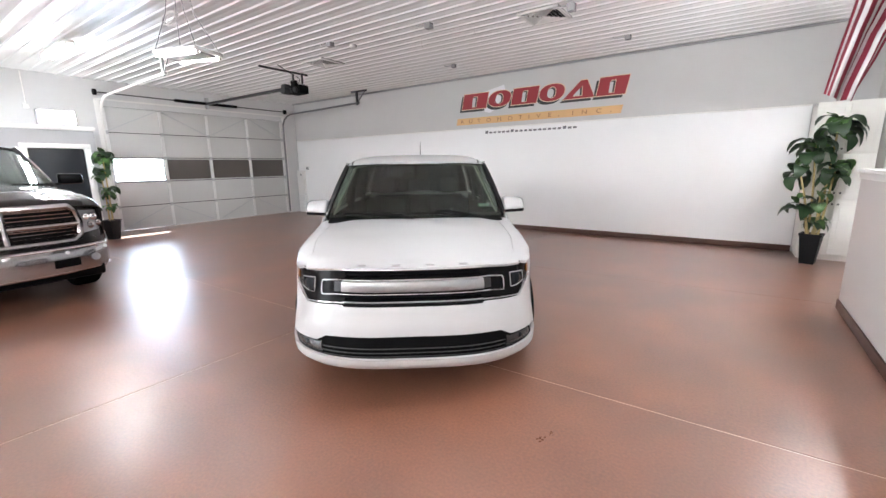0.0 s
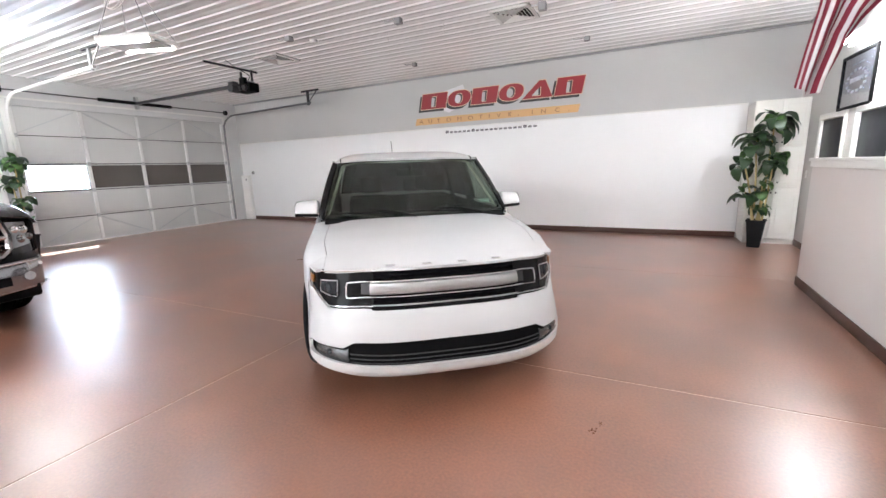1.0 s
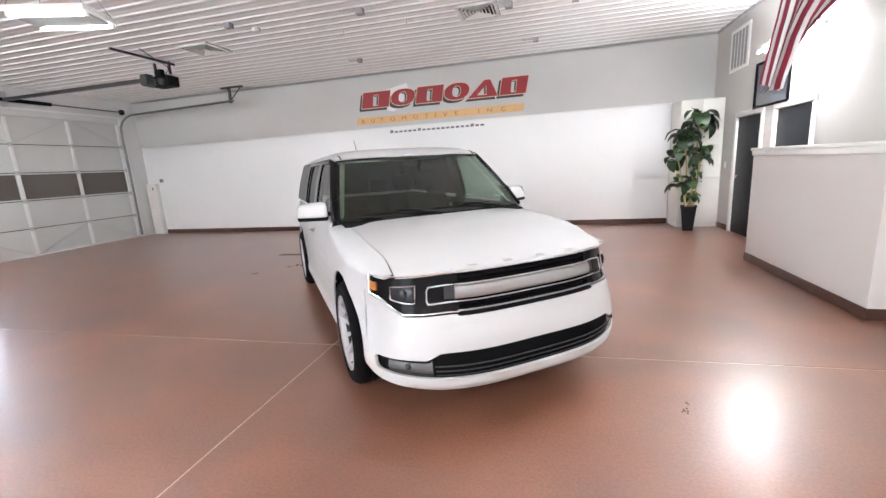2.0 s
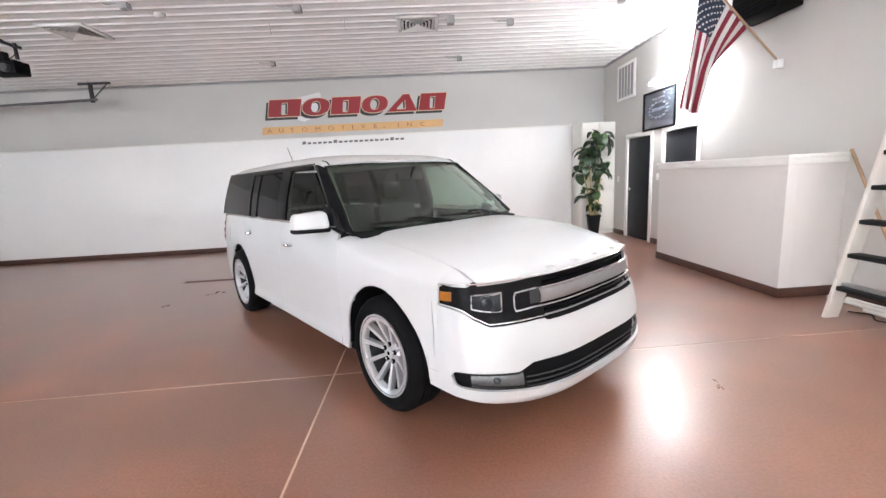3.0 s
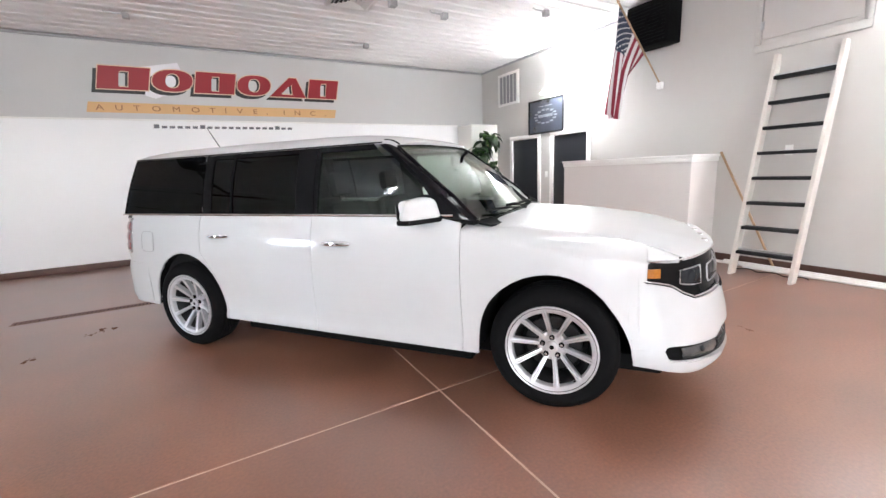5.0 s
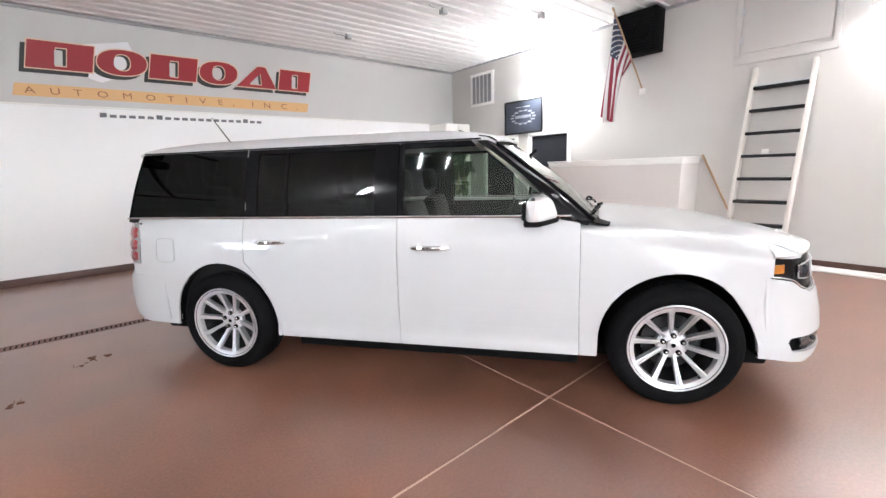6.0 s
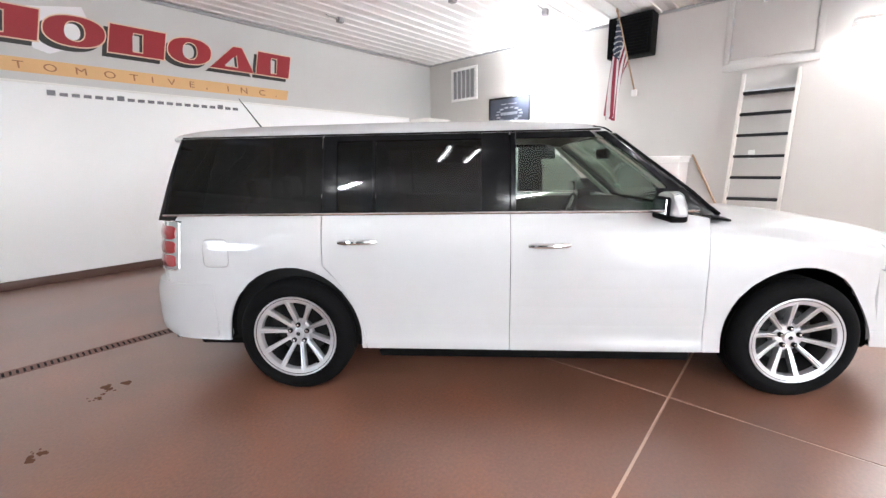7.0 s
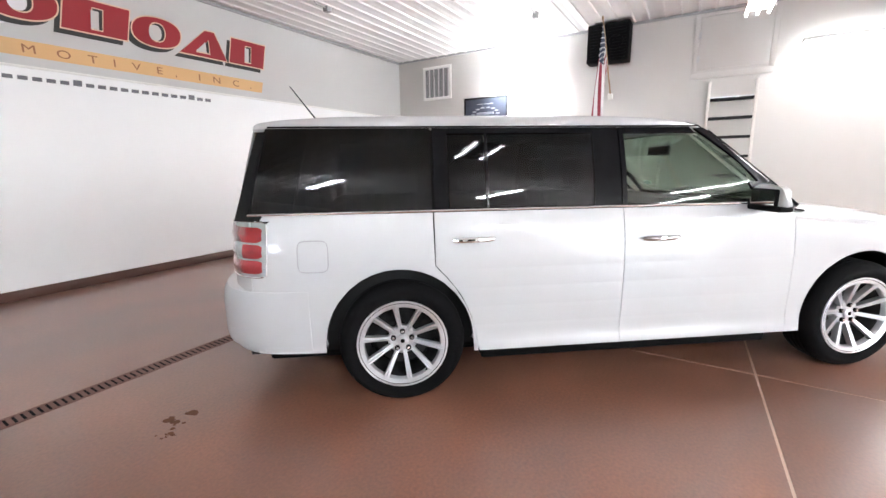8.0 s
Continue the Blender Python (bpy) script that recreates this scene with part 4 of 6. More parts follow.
star = mesh_from(lathe([(0.0, 0.0), (0.012, 0.0), (0.012, 0.003), (0.0, 0.003)], 5), "star")
star.materials.append(FLAG_WHITE)
for r in range(9):
    for c in range(6 if r % 2 == 0 else 5):
        h, s = (r + 0.5) / 9 * 7 / 13, 0.36 * (c + (0.5 if r % 2 == 0 else 1.0)) / 6
        p = cloth(h, s)
        nrm = (cloth(h + 0.01, s) - p).cross(cloth(h, s + 0.01) - p).normalized()
        for side in (1, -1):
            ob = new("star", star)
            ob.parent = flag
            ob.matrix_basis = Matrix.Translation(p + nrm * side * 0.003) @ (nrm * side).to_track_quat("Z", "Y").to_matrix().to_4x4()

# ---- tall cabinet in the corner ----
cab = thing("tall_cabinet", "tall cream cabinet with raised panel doors", "cabinet")
CX0, CX1, CY = 1.07, 1.795, 8.77
part("body", box(CX0, CX1, CY, YN - 0.003, 0.09, 2.385, bevel=0.003), CABINET, cab)
part("plinth", box(CX0 + 0.02, CX1, CY + 0.05, YN - 0.003, 0, 0.089), CABINET, cab)
for i in range(2):
    x0, x1 = CX0 + 0.012 + i * 0.358, CX0 + 0.362 + i * 0.358
    for z0, z1 in ((0.11, 0.95), (0.96, 1.62), (1.63, 2.37)):
        d = part("cabinet_door", box(x0, x1, CY - 0.02, CY - 0.001, z0, z1, bevel=0.004), CABINET, cab)
        part("raised_panel", box(x0 + 0.06, x1 - 0.06, CY - 0.027, CY - 0.0201, z0 + 0.07, z1 - 0.07, bevel=0.0065), CABINET, d)
        kx = x1 - 0.03 if i == 0 else x0 + 0.03
        kz = {0.11: 0.88, 0.96: 1.05, 1.63: 1.70}[z0]
        k = part("knob", lathe([(0.0, 0.0), (0.008, 0.0), (0.006, 0.012), (0.014, 0.018), (0.012, 0.026), (0.0, 0.028)], 12), DARK_STEEL, d)
        k.matrix_basis = pose(kx, CY - 0.02, kz, 90, 0, 0)


# ---- potted plants ----
def leaf_mesh(name, length, width, droop, seed):
    rnd = random.Random(seed)
    rows = []
    twist = rnd.uniform(-0.25, 0.25)
    for i in range(11):
        t = i / 10
        wd = width * (math.sin(math.pi * min(1, t * 0.93 + 0.05)) ** 0.75) * (1 - 0.25 * t)
        ang = 0.75 - droop * t
        rows.append((t, wd, ang))
    pts, x, z = [], 0.0, 0.0
    for i, (t, wd, ang) in enumerate(rows):
        if i:
            x += length / 10 * math.cos(ang)
            z += length / 10 * math.sin(ang)
        fold = 0.22
        pts.append([(x, e * wd + twist * t * 0.05, z + abs(e) * fold * wd + 0.006 * math.sin(t * 17 + e * 3)) for e in (-1, -0.5, 0, 0.5, 1)])
    return mesh_from(sheet(pts), name)


LEAVES = [(leaf_mesh("leaf", ln, wd, dr, i), young) for i, (ln, wd, dr, young) in enumerate(((0.36, 0.082, 2.5, False), (0.31, 0.086, 2.9, False), (0.38, 0.078, 2.3, False), (0.28, 0.078, 2.4, True), (0.26, 0.055, 0.9, True)))]
for me, young in LEAVES:
    me.materials.append(LEAF_LIGHT if young else LEAF)
    for p in me.polygons:
        p.use_smooth = True


def potted_plant(at, turn, heads, pot_h, label, seed, light=0.25):
    rnd = random.Random(seed)
    pl = thing("potted_plant", label, "plant", at=at, turn=turn, group="potted plants")
    pot = part("pot", lathe([(0.0, 0.004), (0.115, 0.0), (0.12, 0.01), (0.175, pot_h - 0.03), (0.19, pot_h - 0.03), (0.19, pot_h), (0.165, pot_h), (0.155, pot_h - 0.06), (0.0, pot_h - 0.055)], 4 if pot_h > 0.4 else 28), POT_BLACK, pl, "tapered black pot")
    pot.rotation_euler.z = radians(30)
    part("soil", lathe([(0.0, pot_h - 0.05), (0.10, pot_h - 0.045), (0.105, pot_h - 0.06), (0.0, pot_h - 0.065)], 20), SOIL, pl)
    for bx, by, tx, ty, tz, n, big in heads:
        pts = smooth_curve([(bx, by, pot_h - 0.06), (bx * 0.6 + tx * 0.4 + 0.01, by * 0.6 + ty * 0.4, pot_h + (tz - pot_h) * 0.45), (tx, ty, tz)], 10)
        part("cane", tube(pts, [0.017 - 0.0006 * i for i in range(10)], 8), CANE, pl)
        for i in range(n):
            me, young = LEAVES[4 if i > n - 4 else (3 if rnd.random() < light else rnd.randrange(3))]
            lf = new("leaf", me)
            lf.parent = pl
            up = rnd.uniform(-0.16, 0.10) * big
            sc = big * rnd.uniform(0.9, 1.3)
            lf.matrix_basis = Matrix.LocRotScale((tx + rnd.uniform(-0.03, 0.03), ty + rnd.uniform(-0.03, 0.03), tz + up), Euler((rnd.uniform(-0.35, 0.35), rnd.uniform(-0.55, 0.35), i * 2.4 + rnd.uniform(-0.3, 0.3))), (sc, sc * rnd.uniform(1.0, 1.5), sc))
    return pl


potted_plant((1.19, 8.42, 0.0), 0, ((0.03, 0.0, 0.10, 0.02, 2.00, 26, 0.92), (-0.04, 0.03, -0.12, 0.0, 1.76, 22, 0.88), (-0.06, -0.02, -0.26, -0.04, 1.42, 13, 0.8), (0.06, -0.03, 0.13, -0.05, 1.40, 22, 0.8), (-0.05, -0.04, -0.20, -0.06, 0.92, 9, 0.75), (0.02, 0.02, 0.02, -0.03, 1.02, 9, 0.7), (0.0, 0.05, 0.02, 0.0, 0.62, 15, 0.66)), 0.46, "tall green corn plant in a tapered black pot", 5)
potted_plant((-11.25, 3.46, 0.0), 40, ((0.03, 0.0, 0.05, 0.0, 1.80, 26, 0.8), (-0.05, 0.03, -0.08, 0.05, 1.45, 20, 0.75), (0.05, -0.03, 0.08, -0.05, 1.05, 18, 0.7), (0.0, 0.05, 0.02, 0.05, 0.75, 12, 0.6)), 0.44, "tall light green corn plant by the office corner", 9, light=0.7)

# ---- white people carrier ----
# local axes: x to the front, y to its left, z up; the origin lies on the floor midway between the axles
car = thing("car", "white boxy people carrier with black window band parked on the floor", "car", at=(-2.893, 4.052, 0.0), turn=-52.4)
AXLE_F, AXLE_R, ARCH_R, ARCH_RZ, ARCH_Z = 1.4975, -1.475, 0.424, 0.454, 0.376
FRONT = [(1.885, 0.908), (1.92, 0.905), (2.01, 0.890), (2.10, 0.864), (2.22, 0.792), (2.335, 0.665), (2.42, 0.50), (2.465, 0.30), (2.475, 0.0)]
REAR = [(-1.95, 0.912), (-2.1, 0.905), (-2.27, 0.88), (-2.42, 0.80), (-2.52, 0.66), (-2.58, 0.45), (-2.60, 0.0)]
front_line = smooth_curve(FRONT + [(x, -y) for x, y in FRONT[-2::-1]], 361)
rear_line = smooth_curve(REAR + [(x, -y) for x, y in REAR[-2::-1]], 101)
half_front = [p for p in front_line if p.y >= 0]
ZW = [0.27, 0.30, 0.335, 0.385, 0.45, 0.60, 0.78, 0.92, 1.03, 1.09, 1.135]
YW = [0.918, 0.938, 0.940, 0.922, 0.926, 0.932, 0.932, 0.924, 0.904, 0.886, 0.866]
GROOVES = (0.47, 0.585, 0.70, 0.815)
ZF = list(np.linspace(0.27, 1.135, 90))
YF = [float(np.average(np.interp(np.clip(z + np.linspace(-0.12, 0.12, 25), 0.27, 1.135), ZW, YW), weights=np.exp(-0.5 * (np.linspace(-0.12, 0.12, 25) / table(z, [0.27, 0.36, 0.46, 0.95, 1.135], [0.008, 0.012, 0.05, 0.05, 0.012])) ** 2))) for z in ZF]


def side_y(x, z, grooved=False):
    w = table(z, ZF, YF)
    if grooved and any(abs(z - g) < 0.002 for g in GROOVES):
        w -= 0.0004
    if x > 1.5:
        q = table(x, [1.5, 1.7, 1.86] + [p.x for p in half_front if p.x > 1.89], [0.932, 0.924, 0.909] + [p.y for p in half_front if p.x > 1.89])
        return w * q / 0.932
    if x < -1.5:
        return w * table(x, [-2.45, -2.35, -2.28, -2.15, -2.0, -1.5], [0.80, 0.88, 0.935, 0.968, 0.982, 1.0])
    return w


def arch(x, centre):
    d = abs(x - centre)
    return ARCH_Z + ARCH_RZ * math.sqrt(1 - (d / ARCH_R) ** 2) if d < ARCH_R else 0.0


def side_panel(name, xs, lo, hi, s, zs=None, label="", thick=0.02, grooved=False):
    """A body side panel on side s, in columns from lo(x) to hi(x)."""
    rows = []
    for x in xs:
        a, b = lo(x), hi(x)
        base = zs or [0.33, 0.36, 0.385, 0.42, 0.445, 0.52, 0.555, 0.63, 0.66, 0.74, 0.77, 0.86, 0.90, 0.94, 0.98, 1.01, 1.04, 1.07, 1.10]
        if grooved:
            base = sorted(base + [g + d for g in GROOVES for d in (-0.005, 0.0, 0.005)])
        rows.append([(x, s * side_y(x, min(max(z, a), b), grooved and a <= z <= b), min(max(z, a), b)) for z in [a] + base + [b]])
    if s > 0:
        rows = rows[::-1]
    return part(name, sheet(rows, thick), CAR_WHITE, car, label, angle=28)


def cols(a, b, *dense):
    """Columns from a to b, closer round the places named."""
    xs = set(np.linspace(a, b, max(4, int(abs(b - a) / 0.06))))
    for c in dense:
        for k in (0.0, 0.002, 0.006, 0.014, 0.03, 0.05):
            for q in (c - k, c + k):
                if a < q < b:
                    xs.add(q)
    return sorted(xs)


GAP1, GAP2, GAPF, SILL = -0.150, -1.268, 0.966, 0.305


def rear_edge(x):
    """The lower rear edge of the rear door, which follows the wheel arch."""
    return table(x, [-1.268, -1.25, -1.20, -1.12, -1.06, -1.03, -1.02], [0.845, 0.82, 0.77, 0.66, 0.52, 0.40, SILL])


def body_top(x):
    """The middle line of the bonnet."""
    return table(x, [0.90, 1.05, 1.5, 1.85, 2.05, 2.2, 2.30, 2.37, 2.43, 2.46], [1.115, 1.105, 1.080, 1.046, 1.016, 0.985, 0.962, 0.945, 0.935, 0.93])


def bonnet_z(x, y):
    return body_top(x) - 0.020 * (abs(y) / 0.78) ** 2 - 0.035 * (abs(y) / 0.86) ** 8


HOOD_Y = 0.755
for s in (-1, 1):
    side_panel("front_door", cols(GAP1 + 0.002, GAPF - 0.002, 0.78), lambda x: SILL, lambda x: 1.128 if x < 0.78 else 1.128 - 0.17 * (x - 0.78), s, grooved=True)
    side_panel("rear_door", cols(GAP2 + 0.002, GAP1 - 0.002, -1.03, -1.06), lambda x: rear_edge(x) if x < -1.02 else SILL, lambda x: 1.128, s, grooved=True)
    side_panel("rear_quarter", cols(-2.28, -1.024, AXLE_R - ARCH_R, AXLE_R + ARCH_R, GAP2), lambda x: arch(x, AXLE_R) or (0.342 if x < -1.5 else SILL), lambda x: (1.128 if x < GAP2 - 0.003 else max(rear_edge(x) - 0.006, arch(x, AXLE_R) or SILL)), s)
    # front wing: side, then rolled over to the bonnet gap
    rows = []
    for x in cols(GAPF + 0.002, 2.17, AXLE_F - ARCH_R, AXLE_F + ARCH_R, 1.97, 2.012):
        lo = arch(x, AXLE_F) or (SILL if x < 1.2 else 0.50)
        if x > 1.97:
            lo = 0.825
        if x > 2.012:
            lo = 0.938 + 0.004 * (x - 2.012)
        top = bonnet_z(x, HOOD_Y) - 0.022 * min(1.0, max(0.0, (x - 1.98) / 0.17)) ** 1.5
        side_top = table(x, [0.97, 1.25, 1.75], [1.055, 1.0, 0.92])
        hi = max(lo + 0.004, min(side_top, top - table(x, [0.97, 1.75], [0.028, 0.07])))
        row = []
        for q in np.linspace(0, 1, 14):
            z = lo + (hi - lo) * q
            row.append(Vector((x, s * side_y(x, z), z)))
        p0, p2 = row[-1], Vector((x, s * min(HOOD_Y + 0.004, side_y(x, hi) - 0.01), top))
        p1 = Vector((x, s * (abs(p0.y) - table(x, [0.97, 1.6], [0.012, 0.024])), max(top - table(x, [0.97, 1.6], [0.006, 0.026]), p0.z)))
        for q in np.linspace(0, 1, 9)[1:]:
            row.append(p0 * (1 - q) ** 2 + p1 * 2 * q * (1 - q) + p2 * q * q)
        rows.append(row)
    part("front_wing", sheet(rows[::-1] if s > 0 else rows, 0.02), CAR_WHITE, car, angle=40)
    # wheel arch lips and liners
    for ax in (AXLE_F, AXLE_R):
        rows = []
        for a in np.linspace(-0.06, math.pi + 0.06, 30):
            rx, rz = ax + (ARCH_R + 0.004) * math.cos(a), ARCH_Z + (ARCH_RZ + 0.004) * math.sin(a)
            yo = side_y(rx, max(rz, 0.3)) - 0.012
            rows.append([(rx, s * yo, rz), (rx, s * (yo - 0.10), rz), (rx, s * (yo - 0.33), rz)])
        part("arch_liner", sheet(rows, 0.006), BLACK_PLASTIC, car)

# bonnet
rows = []
for q in np.linspace(0, 1, 26):
    row = []
    for y in np.linspace(-HOOD_Y, HOOD_Y, 31):
        xf = table(-abs(y), [-p.y for p in half_front], [p.x for p in half_front]) - 0.06
        xr = 1.04 + 0.125 * (1 - (abs(y) / HOOD_Y) ** 2)
        e = 1 - (1 - q) ** 1.7
        x = xr + (xf - xr) * e
        nose = max(0.0, (e - 0.9) / 0.1)
        zq = bonnet_z(min(x, 2.40), y)
        lip = 0.934 - 0.002 * abs(y)
        row.append((x, y, zq * (1 - nose ** 1.6) + min(zq, lip) * nose ** 1.6))
    rows.append(row)
part("bonnet", sheet(rows, 0.018), CAR_WHITE, car, angle=40)
for y in (-0.33, -0.11, 0.11, 0.33):
    x = table(-abs(y), [-p.y for p in half_front], [p.x for p in half_front]) - 0.105
    part("badge_bar", box(x - 0.018, x + 0.014, y - 0.028, y + 0.028, bonnet_z(x, y) - 0.008, bonnet_z(x, y) - 0.001, bevel=0.002, turn=None), CHROME, car)


# front end: strips that follow the nose line
def nose(i, z, off=0.0, prof=True):
    """A point of the nose line i, at height z, pushed out by off."""
    p = front_line[i]
    d = (front_line[min(i + 1, 360)] - front_line[max(i - 1, 0)]).normalized()
    n = Vector((d.y, -d.x, 0))
    if n.x < 0 or (abs(n.x) < 0.05 and n.y * p.y < 0):
        n = -n
    o = table(z, [0.24, 0.262, 0.30, 0.345, 0.42, 0.56, 0.66, 0.70, 0.74, 0.94], [-0.09, -0.045, -0.012, 0.0, 0.006, 0.016, 0.010, -0.006, -0.024, -0.055]) if prof else 0.0
    q = p + n * (off + o * max(n.x, 0.12))
    k = min(1.0, max(0.0, (2.12 - p.x) / 0.2))
    return Vector((q.x, q.y * (1 + k * (table(max(z, 0.385), ZW, YW) / 0.932 - 1)), z))


def idx(lo, hi):
    """The nose line's indices with lo <= y <= hi."""
    return [i for i in range(361) if lo <= front_line[i].y <= hi]


def intake_top(y):
    return table(abs(y), [0.0, 0.57, 0.64, 0.80, 0.850, 0.861, 0.867, 0.871], [0.507, 0.502, 0.464, 0.464, 0.464, 0.462, 0.456, 0.436])


def intake_low(y):
    return table(abs(y), [0.0, 0.6, 0.78, 0.850, 0.863, 0.868, 0.871], [0.350, 0.352, 0.362, 0.370, 0.380, 0.400, 0.436])


def lamp_low(y):
    return table(abs(y), [0.0, 0.46, 0.74, 0.80, 0.84, 0.895], [0.700, 0.703, 0.712, 0.75, 0.795, 0.822])


def lamp_top(y):
    return table(abs(y), [0.0, 0.46, 0.895], [0.928, 0.930, 0.938])


def bumper_bottom(x, y=0.0):
    low = table(abs(y), [0.0, 0.6, 0.78, 0.86, 0.905], [0.260, 0.263, 0.282, 0.310, 0.338])
    return max(low, arch(x, AXLE_F)) if x < 1.928 else low


bm = bmesh.new()
up, dn = [], []
for i in range(361):
    p = front_line[i]
    zt = lamp_low(p.y) - 0.006 if abs(p.y) > 0.46 else 0.688
    b = bumper_bottom(p.x, p.y)
    inside = abs(p.y) < 0.871
    lo = intake_top(p.y) if inside else max(0.436, b)
    tuck = max(0.0, min(1.0, (abs(p.y) - 0.889) / 0.006))
    zt += 0.012 * tuck
    up.append([nose(i, lo + (zt - lo) * q, -0.003 * tuck) for q in np.linspace(0, 1, 10)])
    hi = intake_low(p.y) if inside else max(0.436, b)
    bb = min(b, hi)
    dn.append([nose(i, bb + (hi - bb) * q) for q in np.linspace(0, 1, 8)])
add_grid(bm, up)
add_grid(bm, dn)
thicken(bm, 0.02)
part("front_bumper", bm, CAR_WHITE, car, angle=40)
ids = idx(-0.877, 0.877)
part("intake_back", sheet([[nose(i, 0.315, -0.035), nose(i, 0.42, -0.04), nose(i, 0.540, -0.035)] for i in ids], 0.004), BLACK_PLASTIC, car)
for z, r in ((0.368, 0.0035), (0.396, 0.004), (0.424, 0.004)):
    part("intake_slat", tube([nose(i, z, -0.016) for i in idx(-0.61, 0.61)], r, 6), SLAT_GREY, car)
for s in (-1, 1):
    # intake edge and fog lamp
    lo, hi = (0.62, 0.825) if s > 0 else (-0.825, -0.62)
    part("fog_lamp", sheet([[nose(i, intake_low(front_line[i].y) + 0.020, -0.020), nose(i, 0.415, -0.012), nose(i, intake_top(front_line[i].y) - 0.022, -0.020)] for i in idx(lo, hi)], 0.006), FOG_LENS, car, "grey fog lamp")
    fm = idx(*((0.70, 0.76) if s > 0 else (-0.76, -0.70)))
    fc = nose(fm[len(fm) // 2], 0.42, -0.012)
    fd = (fc - nose(fm[len(fm) // 2], 0.42, -0.04)).normalized()
    part("fog_bulb", tube([fc, fc + fd * 0.006, fc + fd * 0.009], [0.019, 0.015, 0.006], 16), LAMP_GLASS, car)
    part("fog_edge", tube([nose(i, intake_low(front_line[i].y) + 0.016, -0.014) for i in idx(lo, hi)], 0.003, 6), BAR_END, car)
    # headlamp
    li = [i for i in idx(*((0.452, 0.89) if s > 0 else (-0.89, -0.452)))]
    lamp = part("headlight", sheet([[nose(i, lamp_low(front_line[i].y) + (lamp_top(front_line[i].y) - lamp_low(front_line[i].y)) * q, -0.016) for q in np.linspace(0, 1, 7)] for i in li], 0.012), LAMP_BLACK, car, "smoked headlight with chrome edging")
    ring = [nose(i, lamp_low(front_line[i].y) + 0.006, -0.004) for i in li] + [nose(i, lamp_top(front_line[i].y) - 0.006, -0.006) for i in li[::-1]]
    part("chrome_edge", tube(ring if s < 0 else ring[len(li):] + ring[:len(li)], 0.0042, 6), CHROME, lamp)
    # projector in a bright frame
    pi = idx(*((0.680, 0.812) if s > 0 else (-0.812, -0.680)))
    pr = [nose(i, 0.775 + 0.028 * ((abs(front_line[i].y) - 0.680) / 0.132) ** 2, -0.006) for i in pi] + [nose(i, 0.872, -0.006) for i in pi[::-1]]
    part("projector_frame", tube(pr + [pr[0]], 0.0035, 6), LAMP_TRIM, lamp)
    part("projector", sheet([[nose(i, z, -0.008 + 0.006 * math.sin(math.pi * (z - 0.78) / 0.09)) for z in np.linspace(0.785 + 0.028 * ((abs(front_line[i].y) - 0.680) / 0.132) ** 2, 0.866, 5)] for i in pi[1:-1]], 0.004), LAMP_GLASS, lamp)
    pc = nose(pi[len(pi) // 2], 0.825, -0.006)
    pd = (pc - nose(pi[len(pi) // 2], 0.825, -0.03)).normalized()
    part("round_lens", tube([pc, pc + pd * 0.008, pc + pd * 0.013], [0.038, 0.032, 0.014], 20), LAMP_GLASS, lamp)
    ai = idx(*((0.866, 0.888) if s > 0 else (-0.888, -0.866)))
    part("amber_reflector", sheet([[nose(i, z, -0.008) for z in (0.842, 0.858, 0.874, 0.89)] for i in ai], 0.006), AMBER, lamp, "amber side reflector")
    # the bright frame that runs from the grille bar into the lamp
    ci = idx(*((0.455, 0.60) if s > 0 else (-0.60, -0.455)))
    cs = ci[::-1] if s < 0 else ci
    loop = [nose(i, 0.857, -0.004) for i in cs[::-1]] + [nose(cs[0] + int(round(4 * math.sin(a) ** 0.3)) * (-1 if cs[0] < cs[-1] else 1), 0.8095 + 0.0475 * math.cos(a), -0.004) for a in np.linspace(0.3, math.pi - 0.3, 9)] + [nose(i, 0.762, -0.004) for i in cs]
    part("lamp_frame", tube(loop, 0.004, 6), LAMP_TRIM, lamp)
# grille
gi = idx(-0.46, 0.46)
part("grille_back", sheet([[nose(i, z, -0.045) for z in (0.70, 0.78, 0.86, 0.93)] for i in gi], 0.004), BLACK_PLASTIC, car)
bi = idx(-0.475, 0.475)
part("grille_bar", sheet([[nose(i, 0.811 + (z - 0.811) * max(0.05, min(1.0, (0.592 - abs(front_line[i].y)) / 0.02)) ** 0.25, o) for z, o in ((0.773, -0.016), (0.780, -0.002), (0.811, 0.004), (0.842, -0.002), (0.849, -0.016))] for i in bi], 0.006), SATIN, car, "wide satin silver grille bar")
for lo, hi in ((0.470, 0.588), (-0.588, -0.470)):
    part("bar_end", sheet([[nose(i, z, -0.010 - 0.10 * max(0.0, abs(front_line[i].y) - 0.470)) for z in (0.777, 0.792, 0.811, 0.830, 0.845)] for i in idx(lo, hi)], 0.005), BAR_END, car, "recessed end of the grille bar, coloured dark for shade")
for z, r in ((0.921, 0.0055), (0.857, 0.0045), (0.762, 0.004), (0.713, 0.005)):
    part("grille_trim", tube([nose(i, z, -0.004) for i in gi], r, 6), CHROME if z > 0.72 else SATIN, car)
part("grille_lip", sheet([[nose(i, z, o) for z, o in ((0.684, -0.004), (0.690, 0.006), (0.700, 0.006), (0.706, -0.006))] for i in idx(-0.45, 0.45)], 0.004), BLACK_PLASTIC, car)
for z in (0.738, 0.889):
    part("grille_louvre", sheet([[nose(i, z - 0.018, -0.030), nose(i, z, -0.016), nose(i, z + 0.018, -0.030)] for i in gi], 0.004), GLOSS_BLACK, car)


